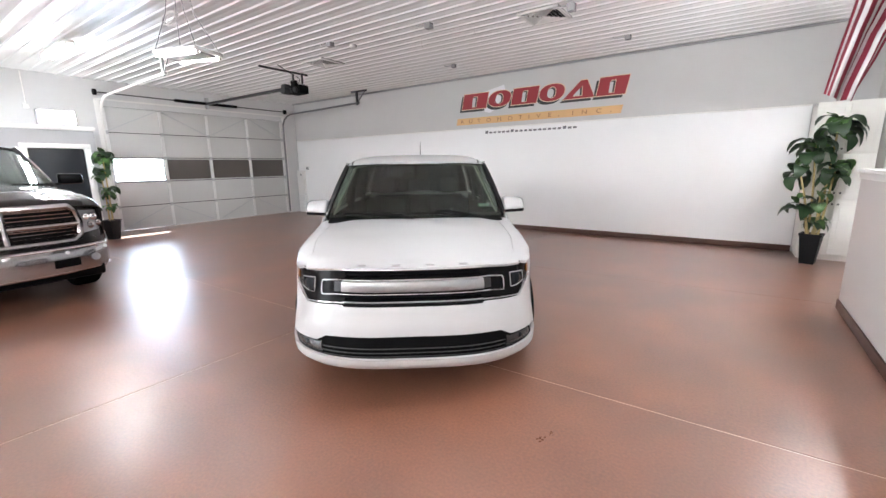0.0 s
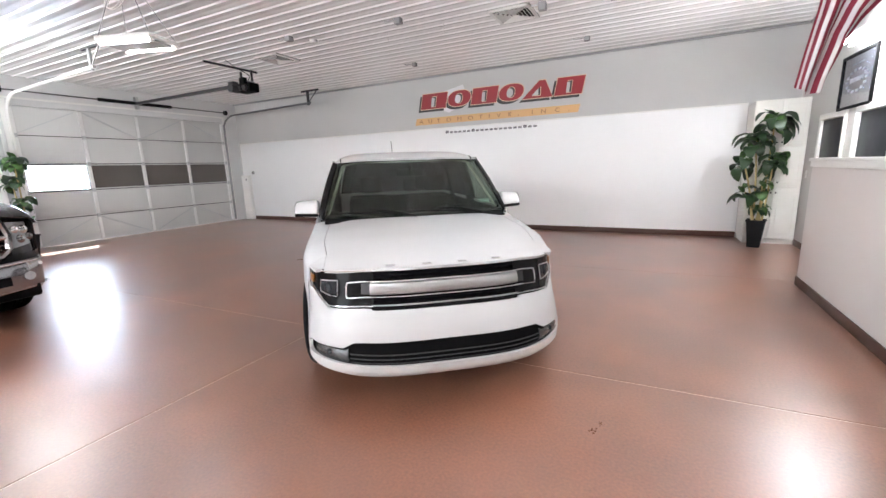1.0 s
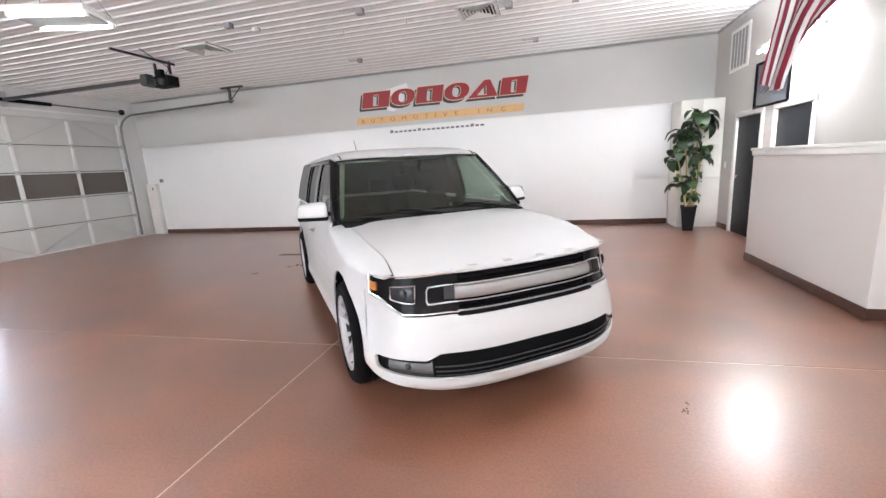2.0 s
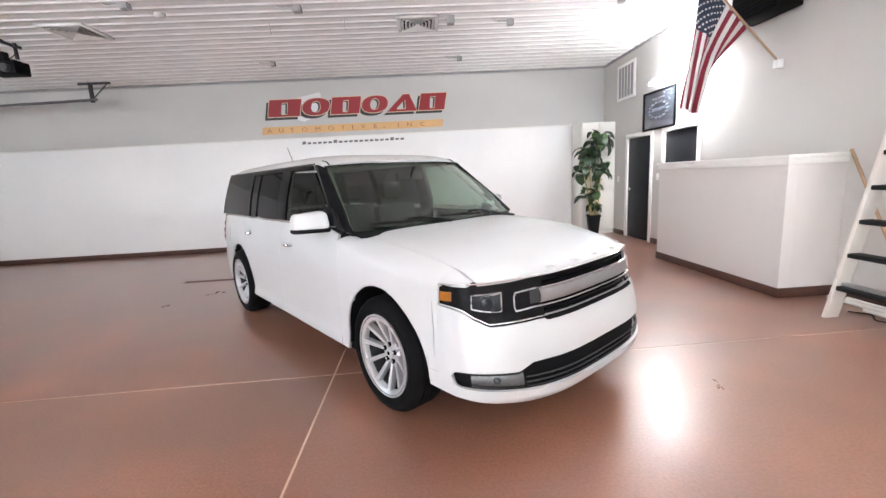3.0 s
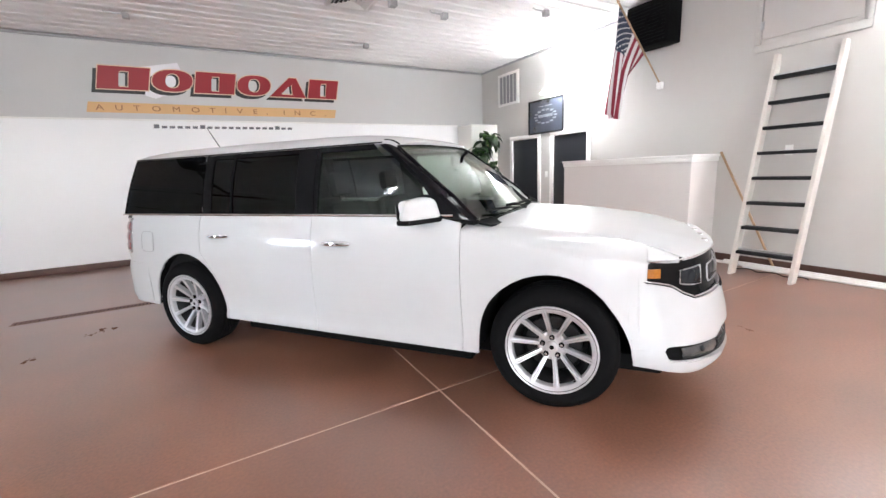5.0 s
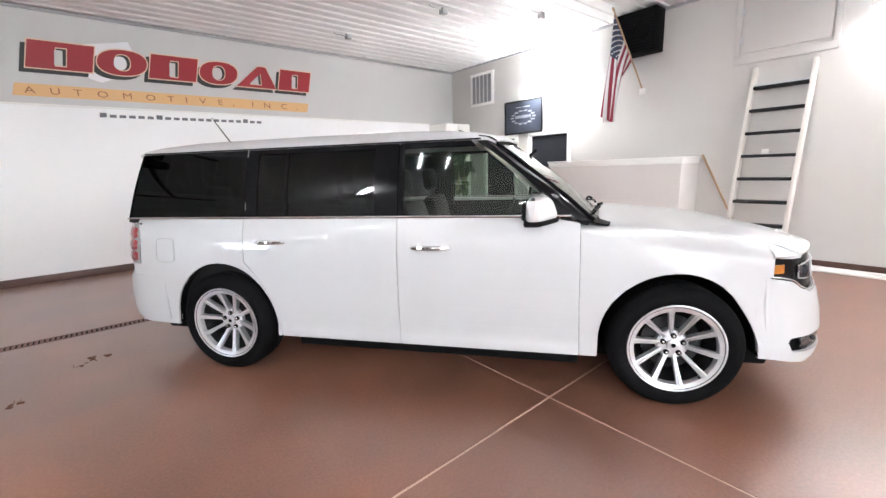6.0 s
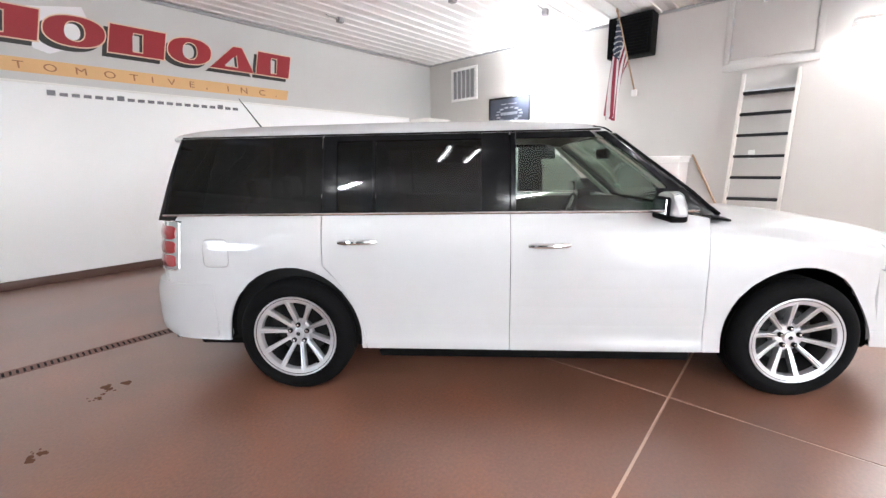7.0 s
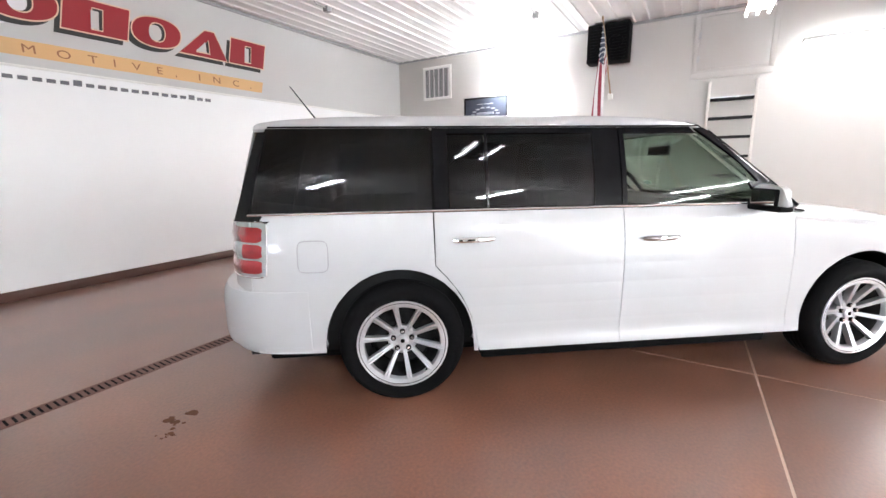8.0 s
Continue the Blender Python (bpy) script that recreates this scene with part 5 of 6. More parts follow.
# ---- rear end ----
BACK = [(-2.0, 0.905), (-2.15, 0.893), (-2.28, 0.862), (-2.36, 0.80), (-2.43, 0.68), (-2.48, 0.45), (-2.50, 0.0)]
back_line = smooth_curve(BACK + [(x, -y) for x, y in BACK[-2::-1]], 101)


def tail(i, z, off=0.0, line=None):
    """A point of the tail at height z, pushed out by off."""
    line = line or rear_line
    p = line[i]
    d = (line[min(i + 1, 100)] - line[max(i - 1, 0)]).normalized()
    n = Vector((d.y, -d.x, 0))
    if n.x > 0 or (abs(n.x) < 0.05 and n.y * p.y < 0):
        n = -n
    if line is rear_line:
        o = table(z, [0.33, 0.37, 0.42, 0.60, 0.70, 0.73], [-0.07, -0.01, 0.0, 0.0, -0.015, -0.05])
        q = p + n * (off + o * max(-n.x, 0.0))
        return Vector((q.x, q.y, z))
    q = p + n * off
    w = table(z, ZW, YW) / 0.922 if z < 1.137 else (glass_y(min(z, TOPZ)) + 0.002) / 0.922
    return Vector((q.x + table(z, [0.7, 1.10, 1.14, 1.56], [0.0, 0.015, 0.03, 0.14]), q.y * w, z))


TOPY, TOPZ, BELTY, BELTZ = 0.738, 1.545, 0.860, 1.142


def glass_y(z):
    return BELTY + (TOPY - BELTY) * (z - BELTZ) / (TOPZ - BELTZ) + 0.012 * math.sin(math.pi * (z - BELTZ) / (TOPZ - BELTZ))


rows = []
for i in range(101):
    b = max(0.34, arch(rear_line[i].x, AXLE_R) or 0.34)
    rows.append([tail(i, b + (0.715 - b) * q, 0.006) for q in np.linspace(0, 1, 10)] + [tail(i, 0.728, -0.012), tail(i, 0.734, -0.06), tail(i, 0.736, -0.14)])
part("rear_bumper", sheet(rows, 0.02, keep=lambda i, j: rear_line[i].x < -2.0), CAR_WHITE, car, angle=40)
ti = [i for i in range(101) if back_line[i].x < -2.282]
part("tailgate", sheet([[tail(i, z, 0, back_line) for z in np.linspace(0.70, 1.13, 8)] for i in ti], 0.02), CAR_WHITE, car)
gi = [i for i in range(101) if back_line[i].x < -2.292]
part("rear_screen", sheet([[tail(i, z, 0, back_line) for z in np.linspace(1.138, 1.56, 8)] for i in gi], 0.006), PRIVACY, car)
part("rear_shelf", sheet([[tail(i, 1.134, -0.004, back_line), tail(i, 1.134, -0.12, back_line)] for i in ti], 0.004), GLOSS_BLACK, car)
for s in (-1, 1):
    li = [i for i in range(101) if s * back_line[i].y > 0.66 and back_line[i].x < -2.185]
    tip = max(back_line[i].x for i in li)

    def lens_point(i, k, z0, z1, off, tip=tip):
        """A point of the lamp, k from its foot to its head, with rounded front corners."""
        e = max(0.0, 1.0 - (tip - back_line[i].x) / 0.030) ** 2
        return tail(i, z0 + (z1 - z0) * (0.5 + (k - 0.5) * (1 - 0.22 * e * 0.1 / (z1 - z0))), off, back_line)

    lamp = part("tail_light", sheet([[lens_point(i, k, 0.800, 1.102, 0.004) for k in np.linspace(0, 1, 6)] for i in li], 0.012), TAIL_BEZEL, car, "red tail light with a clear middle and silver bezel")
    ring = [lens_point(i, 0.0, 0.803, 1.099, 0.006) for i in li] + [lens_point(i, 1.0, 0.803, 1.099, 0.006) for i in li[::-1]]
    part("chrome_edge", tube(ring + [ring[0]], 0.004, 6), CHROME, lamp)
    li = [i for i in li if back_line[i].x < tip - 0.020][1 if s < 0 else 0:None if s < 0 else -1]
    tip = max(back_line[i].x for i in li)
    half = int(len(li) * (0.60 if s < 0 else 0.40))
    for z0, z1, near, far in ((0.824, 0.900, RED_LENS, RED_LENS), (0.909, 0.985, RED_LENS, CLEAR_LENS), (0.994, 1.072, RED_LENS, RED_LENS)):
        for seg, m in ((li[:half + 1], far if s < 0 else near), (li[half:], near if s < 0 else far)) if near is not far else ((li, near),):
            part("lens", sheet([[lens_point(i, k, z0, z1, 0.007 + 0.007 * math.sin(math.pi * k), tip=tip) for k in np.linspace(0, 1, 7)] for i in seg], 0.005), m, lamp)

# ---- roof and window band ----
def roof_z(x):
    return table(x, [-2.30, -2.15, -1.8, -1.0, -0.2, 0.1, 0.25, 0.36, 0.44, 0.50], [1.600, 1.628, 1.648, 1.655, 1.653, 1.643, 1.629, 1.610, 1.590, 1.560])


def roof_point(x, q):
    """A point of the roof skin: x along the car, q from -1 to 1 across."""
    edge = 0.722 - (0.03 * max(0, (-1.9 - x) / 0.4)) - 0.012 * max(0, x / 0.5)
    zt, a = roof_z(x), abs(q)
    ze = min(TOPZ + 0.012, zt - 0.03)
    return (x + (0.115 * (1 - q * q) - 0.055) * max(0.0, (x - 0.3) / 0.2), q * edge, ze + (zt - ze) * (1 - a ** 7.0) ** 0.7 - 0.012 * a * a)


rows = [[roof_point(x, q) for q in sorted(set(np.linspace(-1, 1, 33)) | {-0.985, -0.96, 0.96, 0.985})] for x in np.linspace(-2.25, 0.50, 36)]
part("roof", sheet(rows, 0.02), CAR_WHITE, car, angle=50)
for s in (-1, 1):
    part("roof_seam", tube([roof_point(x, s * 0.93) for x in np.linspace(0.36, 0.498, 8)], 0.006, 6), BLACK_PLASTIC, car)


def side_sheet(outline_rows, s, off, thick):
    """A sheet on the window band from rows of (x, z)."""
    rows = [[(x, s * (glass_y(z) + off), z) for x, z in row] for row in outline_rows]
    return sheet(rows if s < 0 else rows[::-1], thick)


def strip(x0b, x1b, x0t, x1t, z0=BELTZ, z1=TOPZ, n=8):
    return [[(x0b + (x0t - x0b) * k + (x1b + (x1t - x1b) * k - x0b - (x0t - x0b) * k) * e, z0 + (z1 - z0) * k) for k in np.linspace(0, 1, n)] for e in np.linspace(0, 1, 6)]


for s in (-1, 1):
    part("quarter_window", side_sheet(strip(-2.262, -1.275, -2.165, -1.275, BELTZ, TOPZ), s, -0.004, 0.004), PRIVACY, car)
    part("rear_side_window", side_sheet(strip(-0.945, -0.315, -0.945, -0.315, BELTZ + 0.004, TOPZ - 0.03), s, -0.010, 0.004), PRIVACY, car)
    part("rear_vent_window", side_sheet(strip(-1.175, -0.965, -1.175, -0.965, BELTZ + 0.004, TOPZ - 0.03), s, -0.010, 0.004), PRIVACY, car)
    lean_in = [[(x + 0.05 * e * math.sin(math.pi * k / 7), z) for k, (x, z) in enumerate(col)] for e, col in zip(np.linspace(0, 1, 6), strip(-0.115, 0.770, -0.115, 0.330, BELTZ + 0.004, TOPZ - 0.03))]
    part("front_side_window", side_sheet(lean_in, s, -0.010, 0.004), FRONT_GLASS, car)
    for nm, st in (("window_pillar", strip(-1.262, -1.18, -1.262, -1.18)), ("window_bar", strip(-0.963, -0.947, -0.963, -0.947)), ("window_pillar", strip(-0.313, -0.154, -0.313, -0.154)), ("window_pillar", strip(-0.146, -0.117, -0.146, -0.117)),
                   ("upper_rail", strip(-1.178, -0.315, -1.178, -0.315, TOPZ - 0.028, TOPZ)), ("upper_rail", strip(-0.115, 0.34, -0.115, 0.31, TOPZ - 0.028, TOPZ)),
                   ("rear_post", strip(-2.268, -2.258, -2.172, -2.162)), ("front_corner_trim", strip(0.755, 0.93, 0.665, 0.82, BELTZ, BELTZ + 0.11))):
        part(nm, side_sheet(st, s, 0.0, 0.016), GLOSS_BLACK, car)
    # windscreen post
    rows = []
    for k in np.linspace(0, 1, 12):
        x, z = 1.06 + (0.46 - 1.06) * k, 1.105 + (1.522 - 1.105) * k
        yo = glass_y(min(max(z, BELTZ), TOPZ)) + 0.004 - 0.012 * k
        yi = 0.822 + (0.698 - 0.822) * k
        bow = math.sin(math.pi * k)
        rows.append([(x - 0.215 + 0.10 * k + 0.05 * bow, s * (yo - 0.006), z + 0.02 * (1 - k) + 0.018 * k), (x - 0.13 + 0.07 * k + 0.02 * bow, s * yo, z + 0.008 + 0.012 * k), (x - 0.04, s * (yo - 0.012), z + 0.004 + 0.012 * k), (x + 0.005, s * (yi + 0.004), z - 0.004 * k)])
    part("windscreen_post", sheet(rows if s < 0 else rows[::-1], 0.02), GLOSS_BLACK, car)
    part("post_seal", tube([(1.065 + (0.465 - 1.065) * k, s * (0.825 + (0.701 - 0.825) * k), 1.112 + (1.528 - 1.112) * k) for k in np.linspace(0, 1, 8)], 0.007, 6), BLACK_PLASTIC, car)
    part("belt_trim", tube([(x, s * (glass_y(BELTZ) + 0.006), 1.137) for x in np.linspace(-2.27, 0.90, 24)], 0.007, 6), CHROME, car)
    part("roof_gutter", tube([(x, s * (TOPY + 0.001), TOPZ + 0.006) for x in np.linspace(-2.16, 0.37, 16)], 0.005, 6), GLOSS_BLACK, car)
    # door handles
    for x0, x1, z in ((-1.165, -0.935, 0.985), (-0.048, 0.187, 0.962)):
        y = side_y(0, z)
        hb = tube(smooth_curve([(x0, s * (y + 0.012), z - 0.004), ((x0 + x1) / 2, s * (y + 0.036), z), (x1, s * (y + 0.012), z)], 12), [0.010, 0.014] + [0.016] * 8 + [0.014, 0.010], 10)
        hd = part("door_handle", hb, CHROME, car, "chrome door handle")
        cup = part("handle_cup", lathe([(0.0, 0.0), (0.045, 0.0), (0.05, 0.004), (0.0, 0.006)], 24), CAR_WHITE, hd)
        cup.matrix_basis = Matrix.Translation(((x0 + x1) / 2 + 0.005, s * (side_y(0, z + 0.018) + 0.0015), z + 0.018)) @ Matrix.Rotation(radians(100 * s), 4, "X") @ Matrix.Diagonal((1.0, 0.75, -1.0, 1))
    # mirrors
    bm = box(0.61, 0.81, 0.872 if s > 0 else -1.11, 1.11 if s > 0 else -0.872, 1.122, 1.242)
    for v in bm.verts:
        outer, front, high = abs(v.co.y) > 1.0, v.co.x > 0.7, v.co.z > 1.2
        v.co.x = (0.730 if outer else 0.848) if front else (0.65 if outer else 0.634)
        if high:
            v.co.x += -0.045 if front else 0.02
            v.co.y -= s * 0.02 if outer else 0
            v.co.z -= 0.012 if outer else 0
    bmesh.ops.bevel(bm, geom=list(bm.edges), offset=0.034, segments=4, affect="EDGES", profile=0.5)
    mr = part("door_mirror", bm, CAR_WHITE, car, "white door mirror with a black base", angle=60)
    base = box(0.640, 0.838, 0.87 if s > 0 else -1.10, 1.10 if s > 0 else -0.87, 1.102, 1.135)
    for v in base.verts:
        if abs(v.co.y) > 1.0 and v.co.x > 0.7:
            v.co.x = 0.724
    bmesh.ops.bevel(base, geom=list(base.edges), offset=0.012, segments=2, affect="EDGES", profile=0.5)
    part("mirror_base", base, BLACK_PLASTIC, mr)
    part("mirror_arm", box(0.66, 0.78, 0.835 if s > 0 else -0.91, 0.91 if s > 0 else -0.835, 1.10, 1.165, bevel=0.014), BLACK_PLASTIC, mr)
    part("mirror_rim", box(0.631, 0.650, 0.900 if s > 0 else -1.078, 1.078 if s > 0 else -0.900, 1.132, 1.222, bevel=0.012), BLACK_PLASTIC, mr)
    part("mirror_glass", box(0.626, 0.6305, 0.912 if s > 0 else -1.066, 1.066 if s > 0 else -0.912, 1.142, 1.212), MIRROR, mr)
part("fuel_flap", sheet([[(x, -side_y(x, z) - 0.003, z) for z in np.linspace(0.838, 0.988, 5)] for x in np.linspace(-2.01, -1.865, 5)], 0.003), CAR_WHITE, car)
flap = [(-1.9375 + math.copysign(abs(math.cos(a)) ** 0.4, math.cos(a)) * 0.082, 0.913 + math.copysign(abs(math.sin(a)) ** 0.4, math.sin(a)) * 0.086) for a in np.linspace(0, 2 * math.pi, 41)]
part("flap_seam", tube([(x, -side_y(x, z) - 0.001, z) for x, z in flap], 0.003, 5), GREY_PLASTIC, car)

# windscreen, cowl and wipers
rows = []
for k in np.linspace(0, 1, 10):
    half = 0.822 + (0.698 - 0.822) * k
    rows.append([(1.06 + (0.46 - 1.06) * k + (0.11 - 0.03 * k) * (1 - q * q) + 0.02 * math.sin(math.pi * k), q * half, 1.105 + (1.522 - 1.105) * k + (0.004 + 0.012 * k) * (1 - q * q)) for q in np.linspace(-1, 1, 17)])
part("windscreen", sheet(rows[::-1], 0.005), WINDSCREEN, car)
rows = [[(1.015 + o + 0.10 * (1 - q * q), q * 0.80, z) for q in np.linspace(-1, 1, 17)] for o, z in ((-0.06, 1.125), (0.01, 1.110), (0.06, 1.088), (0.13, 1.078))]
part("cowl", sheet(rows, 0.01), BLACK_PLASTIC, car)
part("windscreen_seal", tube([(0.464 + 0.08 * (1 - q * q), q * 0.698, 1.526 + 0.016 * (1 - q * q)) for q in np.linspace(-1, 1, 17)], 0.006, 6), BLACK_PLASTIC, car)
for y0, y1, x0, x1 in ((0.48, -0.10, 1.13, 1.155), (-0.12, -0.68, 1.155, 1.075)):
    w = part("wiper", tube(smooth_curve([(x0, y0, 1.118), ((x0 + x1) / 2 + 0.03, (y0 + y1) / 2, 1.142), (x1, y1, 1.150)], 14), 0.008, 6), BLACK_PLASTIC, car)
    part("wiper_arm", tube(smooth_curve([(x0 + 0.03, y0 + 0.1, 1.105), (x0 + 0.02, y0 - 0.15, 1.155), ((x0 + x1) / 2 + 0.02, (y0 + y1) / 2, 1.158)], 10), 0.009, 6), BLACK_PLASTIC, w)
part("aerial", tube([(-2.0, 0.03, 1.635), (-2.02, 0.03, 1.66), (-2.20, 0.03, 1.90)], [0.014, 0.006, 0.003], 8), BLACK_PLASTIC, car)
part("sticker", box(0.965, 0.967, 0.60, 0.70, 1.19, 1.225, turn=Matrix.Translation((0.985, 0, 1.20)) @ Matrix.Rotation(radians(-52), 4, "Y") @ Matrix.Translation((-0.985, 0, -1.20))), surface("pale_green_sticker", (0.45, 0.62, 0.55), 0.5), car)

# ---- cabin ----
part("cabin_floor", box(-2.35, 1.0, -0.80, 0.80, 0.30, 0.36), DASH, car)
# low black sub frame and an added tray deepen the shade under the car
part("sub_frame", box(-2.3, 2.1, -0.66, 0.66, 0.178, 0.298, bevel=0.03), BLACK_PLASTIC, car)
part("under_tray", box(-0.98, 0.98, -0.80, 0.80, 0.172, 0.298, bevel=0.02), BLACK_PLASTIC, car)
# the black dam also stands for the dark below the bumper
part("air_dam", sheet([[nose(i, 0.30, -0.06), nose(i, 0.25, -0.075), nose(i, 0.185, -0.10), nose(i, 0.18, -0.16), nose(i, 0.20, -0.30)] for i in idx(-0.70, 0.70)], 0.006), BLACK_PLASTIC, car)
part("bulkhead", box(0.98, 1.05, -0.80, 0.80, 0.36, 1.06), BLACK_PLASTIC, car)
part("engine_cover", box(1.10, 2.30, -0.55, 0.55, 0.45, 0.88, bevel=0.05), BLACK_PLASTIC, car)
for s in (-1, 1):
    part("door_lining", box(-2.2, 0.95, 0.83 if s > 0 else -0.85, 0.85 if s > 0 else -0.83, 0.36, 1.10), DASH, car)
    part("armrest", box(-0.1, 0.6, 0.76 if s > 0 else -0.829, 0.829 if s > 0 else -0.76, 0.80, 0.86, bevel=0.02), DASH, car)
part("headliner", sheet([[(x, y, roof_z(x) - 0.05 - 0.03 * (abs(y) / 0.65) ** 4) for y in np.linspace(-0.64, 0.64, 9)] for x in np.linspace(-2.1, 0.44, 12)], 0.008), LINER, car)
for s in (-1, 1):
    # linings of the posts between the windows, and the corner post
    for x0, x1, deep in ((-0.31, -0.13, 0.045), (-1.27, -1.17, 0.045)):
        rows = []
        for k in np.linspace(0, 1, 7):
            z = 1.06 + 0.48 * k
            yo = glass_y(min(max(z, BELTZ), TOPZ)) - 0.018
            yi = yo - deep * (1.0 - 0.25 * k) - 0.05 * max(0.0, 0.25 - k)
            rows.append([(x1, s * yo, z), (x1, s * (yi + 0.02), z), (x1 - 0.03, s * yi, z), (x0 + 0.03, s * yi, z), (x0, s * (yi + 0.02), z), (x0, s * yo, z)])
        part("pillar_lining", sheet(rows, 0.006), DASH, car)
    rows = []
    for z in np.linspace(1.10, 1.545, 6):
        lift = (z - BELTZ) / (TOPZ - BELTZ)
        rows.append([(-2.05 + 0.10 * lift, s * (glass_y(z) - 0.045), z), (-2.25 + 0.097 * lift, s * (glass_y(z) - 0.028), z), (-2.36 + 0.12 * lift, s * (glass_y(z) - 0.09), z), (-2.37 + 0.12 * lift, s * (glass_y(z) - 0.20), z)])
    part("corner_post", sheet(rows, 0.006), DASH, car)
    part("post_lining", sheet([[(0.98 + (0.42 - 0.98) * k, s * (0.785 + (0.63 - 0.785) * k), 1.105 + (1.505 - 1.105) * k), (0.93 + (0.38 - 0.93) * k, s * (0.80 + (0.66 - 0.80) * k), 1.105 + (1.51 - 1.105) * k)] for k in np.linspace(0, 1, 6)], 0.01), LINER, car)
rows = []
for x, z in ((1.03, 1.085), (0.85, 1.10), (0.70, 1.085), (0.62, 1.04), (0.60, 0.95), (0.66, 0.75), (0.80, 0.70)):
    rows.append([(x + 0.05 * (1 - q * q), q * 0.80, z + 0.012 * math.cos(q * 7)) for q in np.linspace(-1, 1, 15)])
part("dashboard", sheet(rows, 0.02), DASH, car)
part("console", box(-0.25, 0.62, -0.13, 0.13, 0.36, 0.72, bevel=0.03), DASH, car)
sw = lathe([(0.175 + 0.014 * math.cos(a), 0.014 * math.sin(a)) for a in np.linspace(0, 2 * math.pi, 9)], 32)
sw.transform(pose(0.44, 0.37, 0.985, 0, -66, 0))
wheel = part("steering_wheel", sw, BLACK_PLASTIC, car)
part("wheel_hub", tube([(0.44, 0.37, 0.985), (0.62, 0.37, 0.93)], [0.06, 0.04], 12), BLACK_PLASTIC, wheel)
for a in (0, 180, 270):
    d = pose(0.44, 0.37, 0.985, 0, -66, 0) @ Vector((0.17 * math.cos(radians(a + 90)), 0.17 * math.sin(radians(a + 90)), 0))
    part("wheel_spoke", tube([(0.44, 0.37, 0.985), d], 0.014, 6), SATIN, wheel)
rv = part("rear_mirror", box(0.60, 0.63, -0.13, 0.13, 1.405, 1.47, bevel=0.012), BLACK_PLASTIC, car)
part("mirror_stem", tube([(0.63, 0, 1.45), (0.70, 0, 1.50)], 0.012, 6), BLACK_PLASTIC, rv)


def car_seat(x, y, w, back_top, lean=0.28):
    st = part("seat", box(x - 0.05, x + 0.50, y - w / 2, y + w / 2, 0.52, 0.68, bevel=0.05), SEAT, car)
    bk = box(-0.07, 0.07, -w / 2, w / 2, 0.0, back_top - 0.62, bevel=0.055)
    bk.transform(Matrix.Translation((x, y, 0.62)) @ Matrix.Rotation(-lean * 0.8, 4, "Y"))
    part("backrest", bk, SEAT, st)
    part("seat_base", box(x + 0.02, x + 0.42, y - w / 2 + 0.05, y + w / 2 - 0.05, 0.361, 0.519), DASH, st)
    n = 1 if w < 0.7 else 2
    for i in range(n):
        yy = y + (i - (n - 1) / 2) * w * 0.55
        hr = box(-0.045, 0.045, -0.12, 0.12, 0.0, 0.17, bevel=0.04)
        hx = x - (back_top - 0.55) * math.sin(lean * 0.8)
        hr.transform(Matrix.Translation((hx, yy, back_top + 0.03)) @ Matrix.Rotation(-lean * 0.5, 4, "Y"))
        part("headrest", hr, SEAT, st)
        for e in (-0.04, 0.04):
            part("headrest_post", tube([(hx + 0.01, yy + e, back_top - 0.06), (hx, yy + e, back_top + 0.06)], 0.006, 6), DARK_STEEL, st)


car_seat(-0.10, 0.38, 0.50, 1.20)
car_seat(-0.10, -0.38, 0.50, 1.20)
car_seat(-0.95, 0.38, 0.52, 1.18)
car_seat(-0.95, -0.38, 0.52, 1.18)
car_seat(-1.80, 0.0, 1.05, 1.12)


# the body's proportions: the nose is drawn in, the sides sit lower, the roof stands higher
def proportion(p):
    z = table(p.z, [0.0, 0.305, 0.436, 0.70, 0.95, 1.12, 1.15, 1.55, 1.66, 1.95], [0.0, 0.286, 0.408, 0.668, 0.912, 1.092, 1.120, 1.572, 1.674, 1.97])
    high = min(1.0, max(0.0, (p.z - 0.40) / 0.25))
    z += (0.010 - 0.034 * min(1.0, max(0.0, (abs(p.y) - 0.50) / 0.32))) * min(1.0, max(0.0, (p.x - 1.75) / 0.25)) * high
    x = p.x - table(p.x, [0.9, 1.06, 1.4975, 2.05, 2.475], [0.0, 0.028, 0.014, 0.062, 0.082]) * (0.35 + 0.65 * high)
    y = p.y * (1 - table(p.x, [1.75, 2.0, 2.2, 2.35], [0.0, 0.040, 0.030, 0.0]) * high)
    return Vector((x, y, z))


for ob in car.children_recursive:
    if ob.matrix_basis == Matrix.Identity(4):
        for v in ob.data.vertices:
            v.co = proportion(v.co)
    else:
        ob.location = proportion(ob.location)


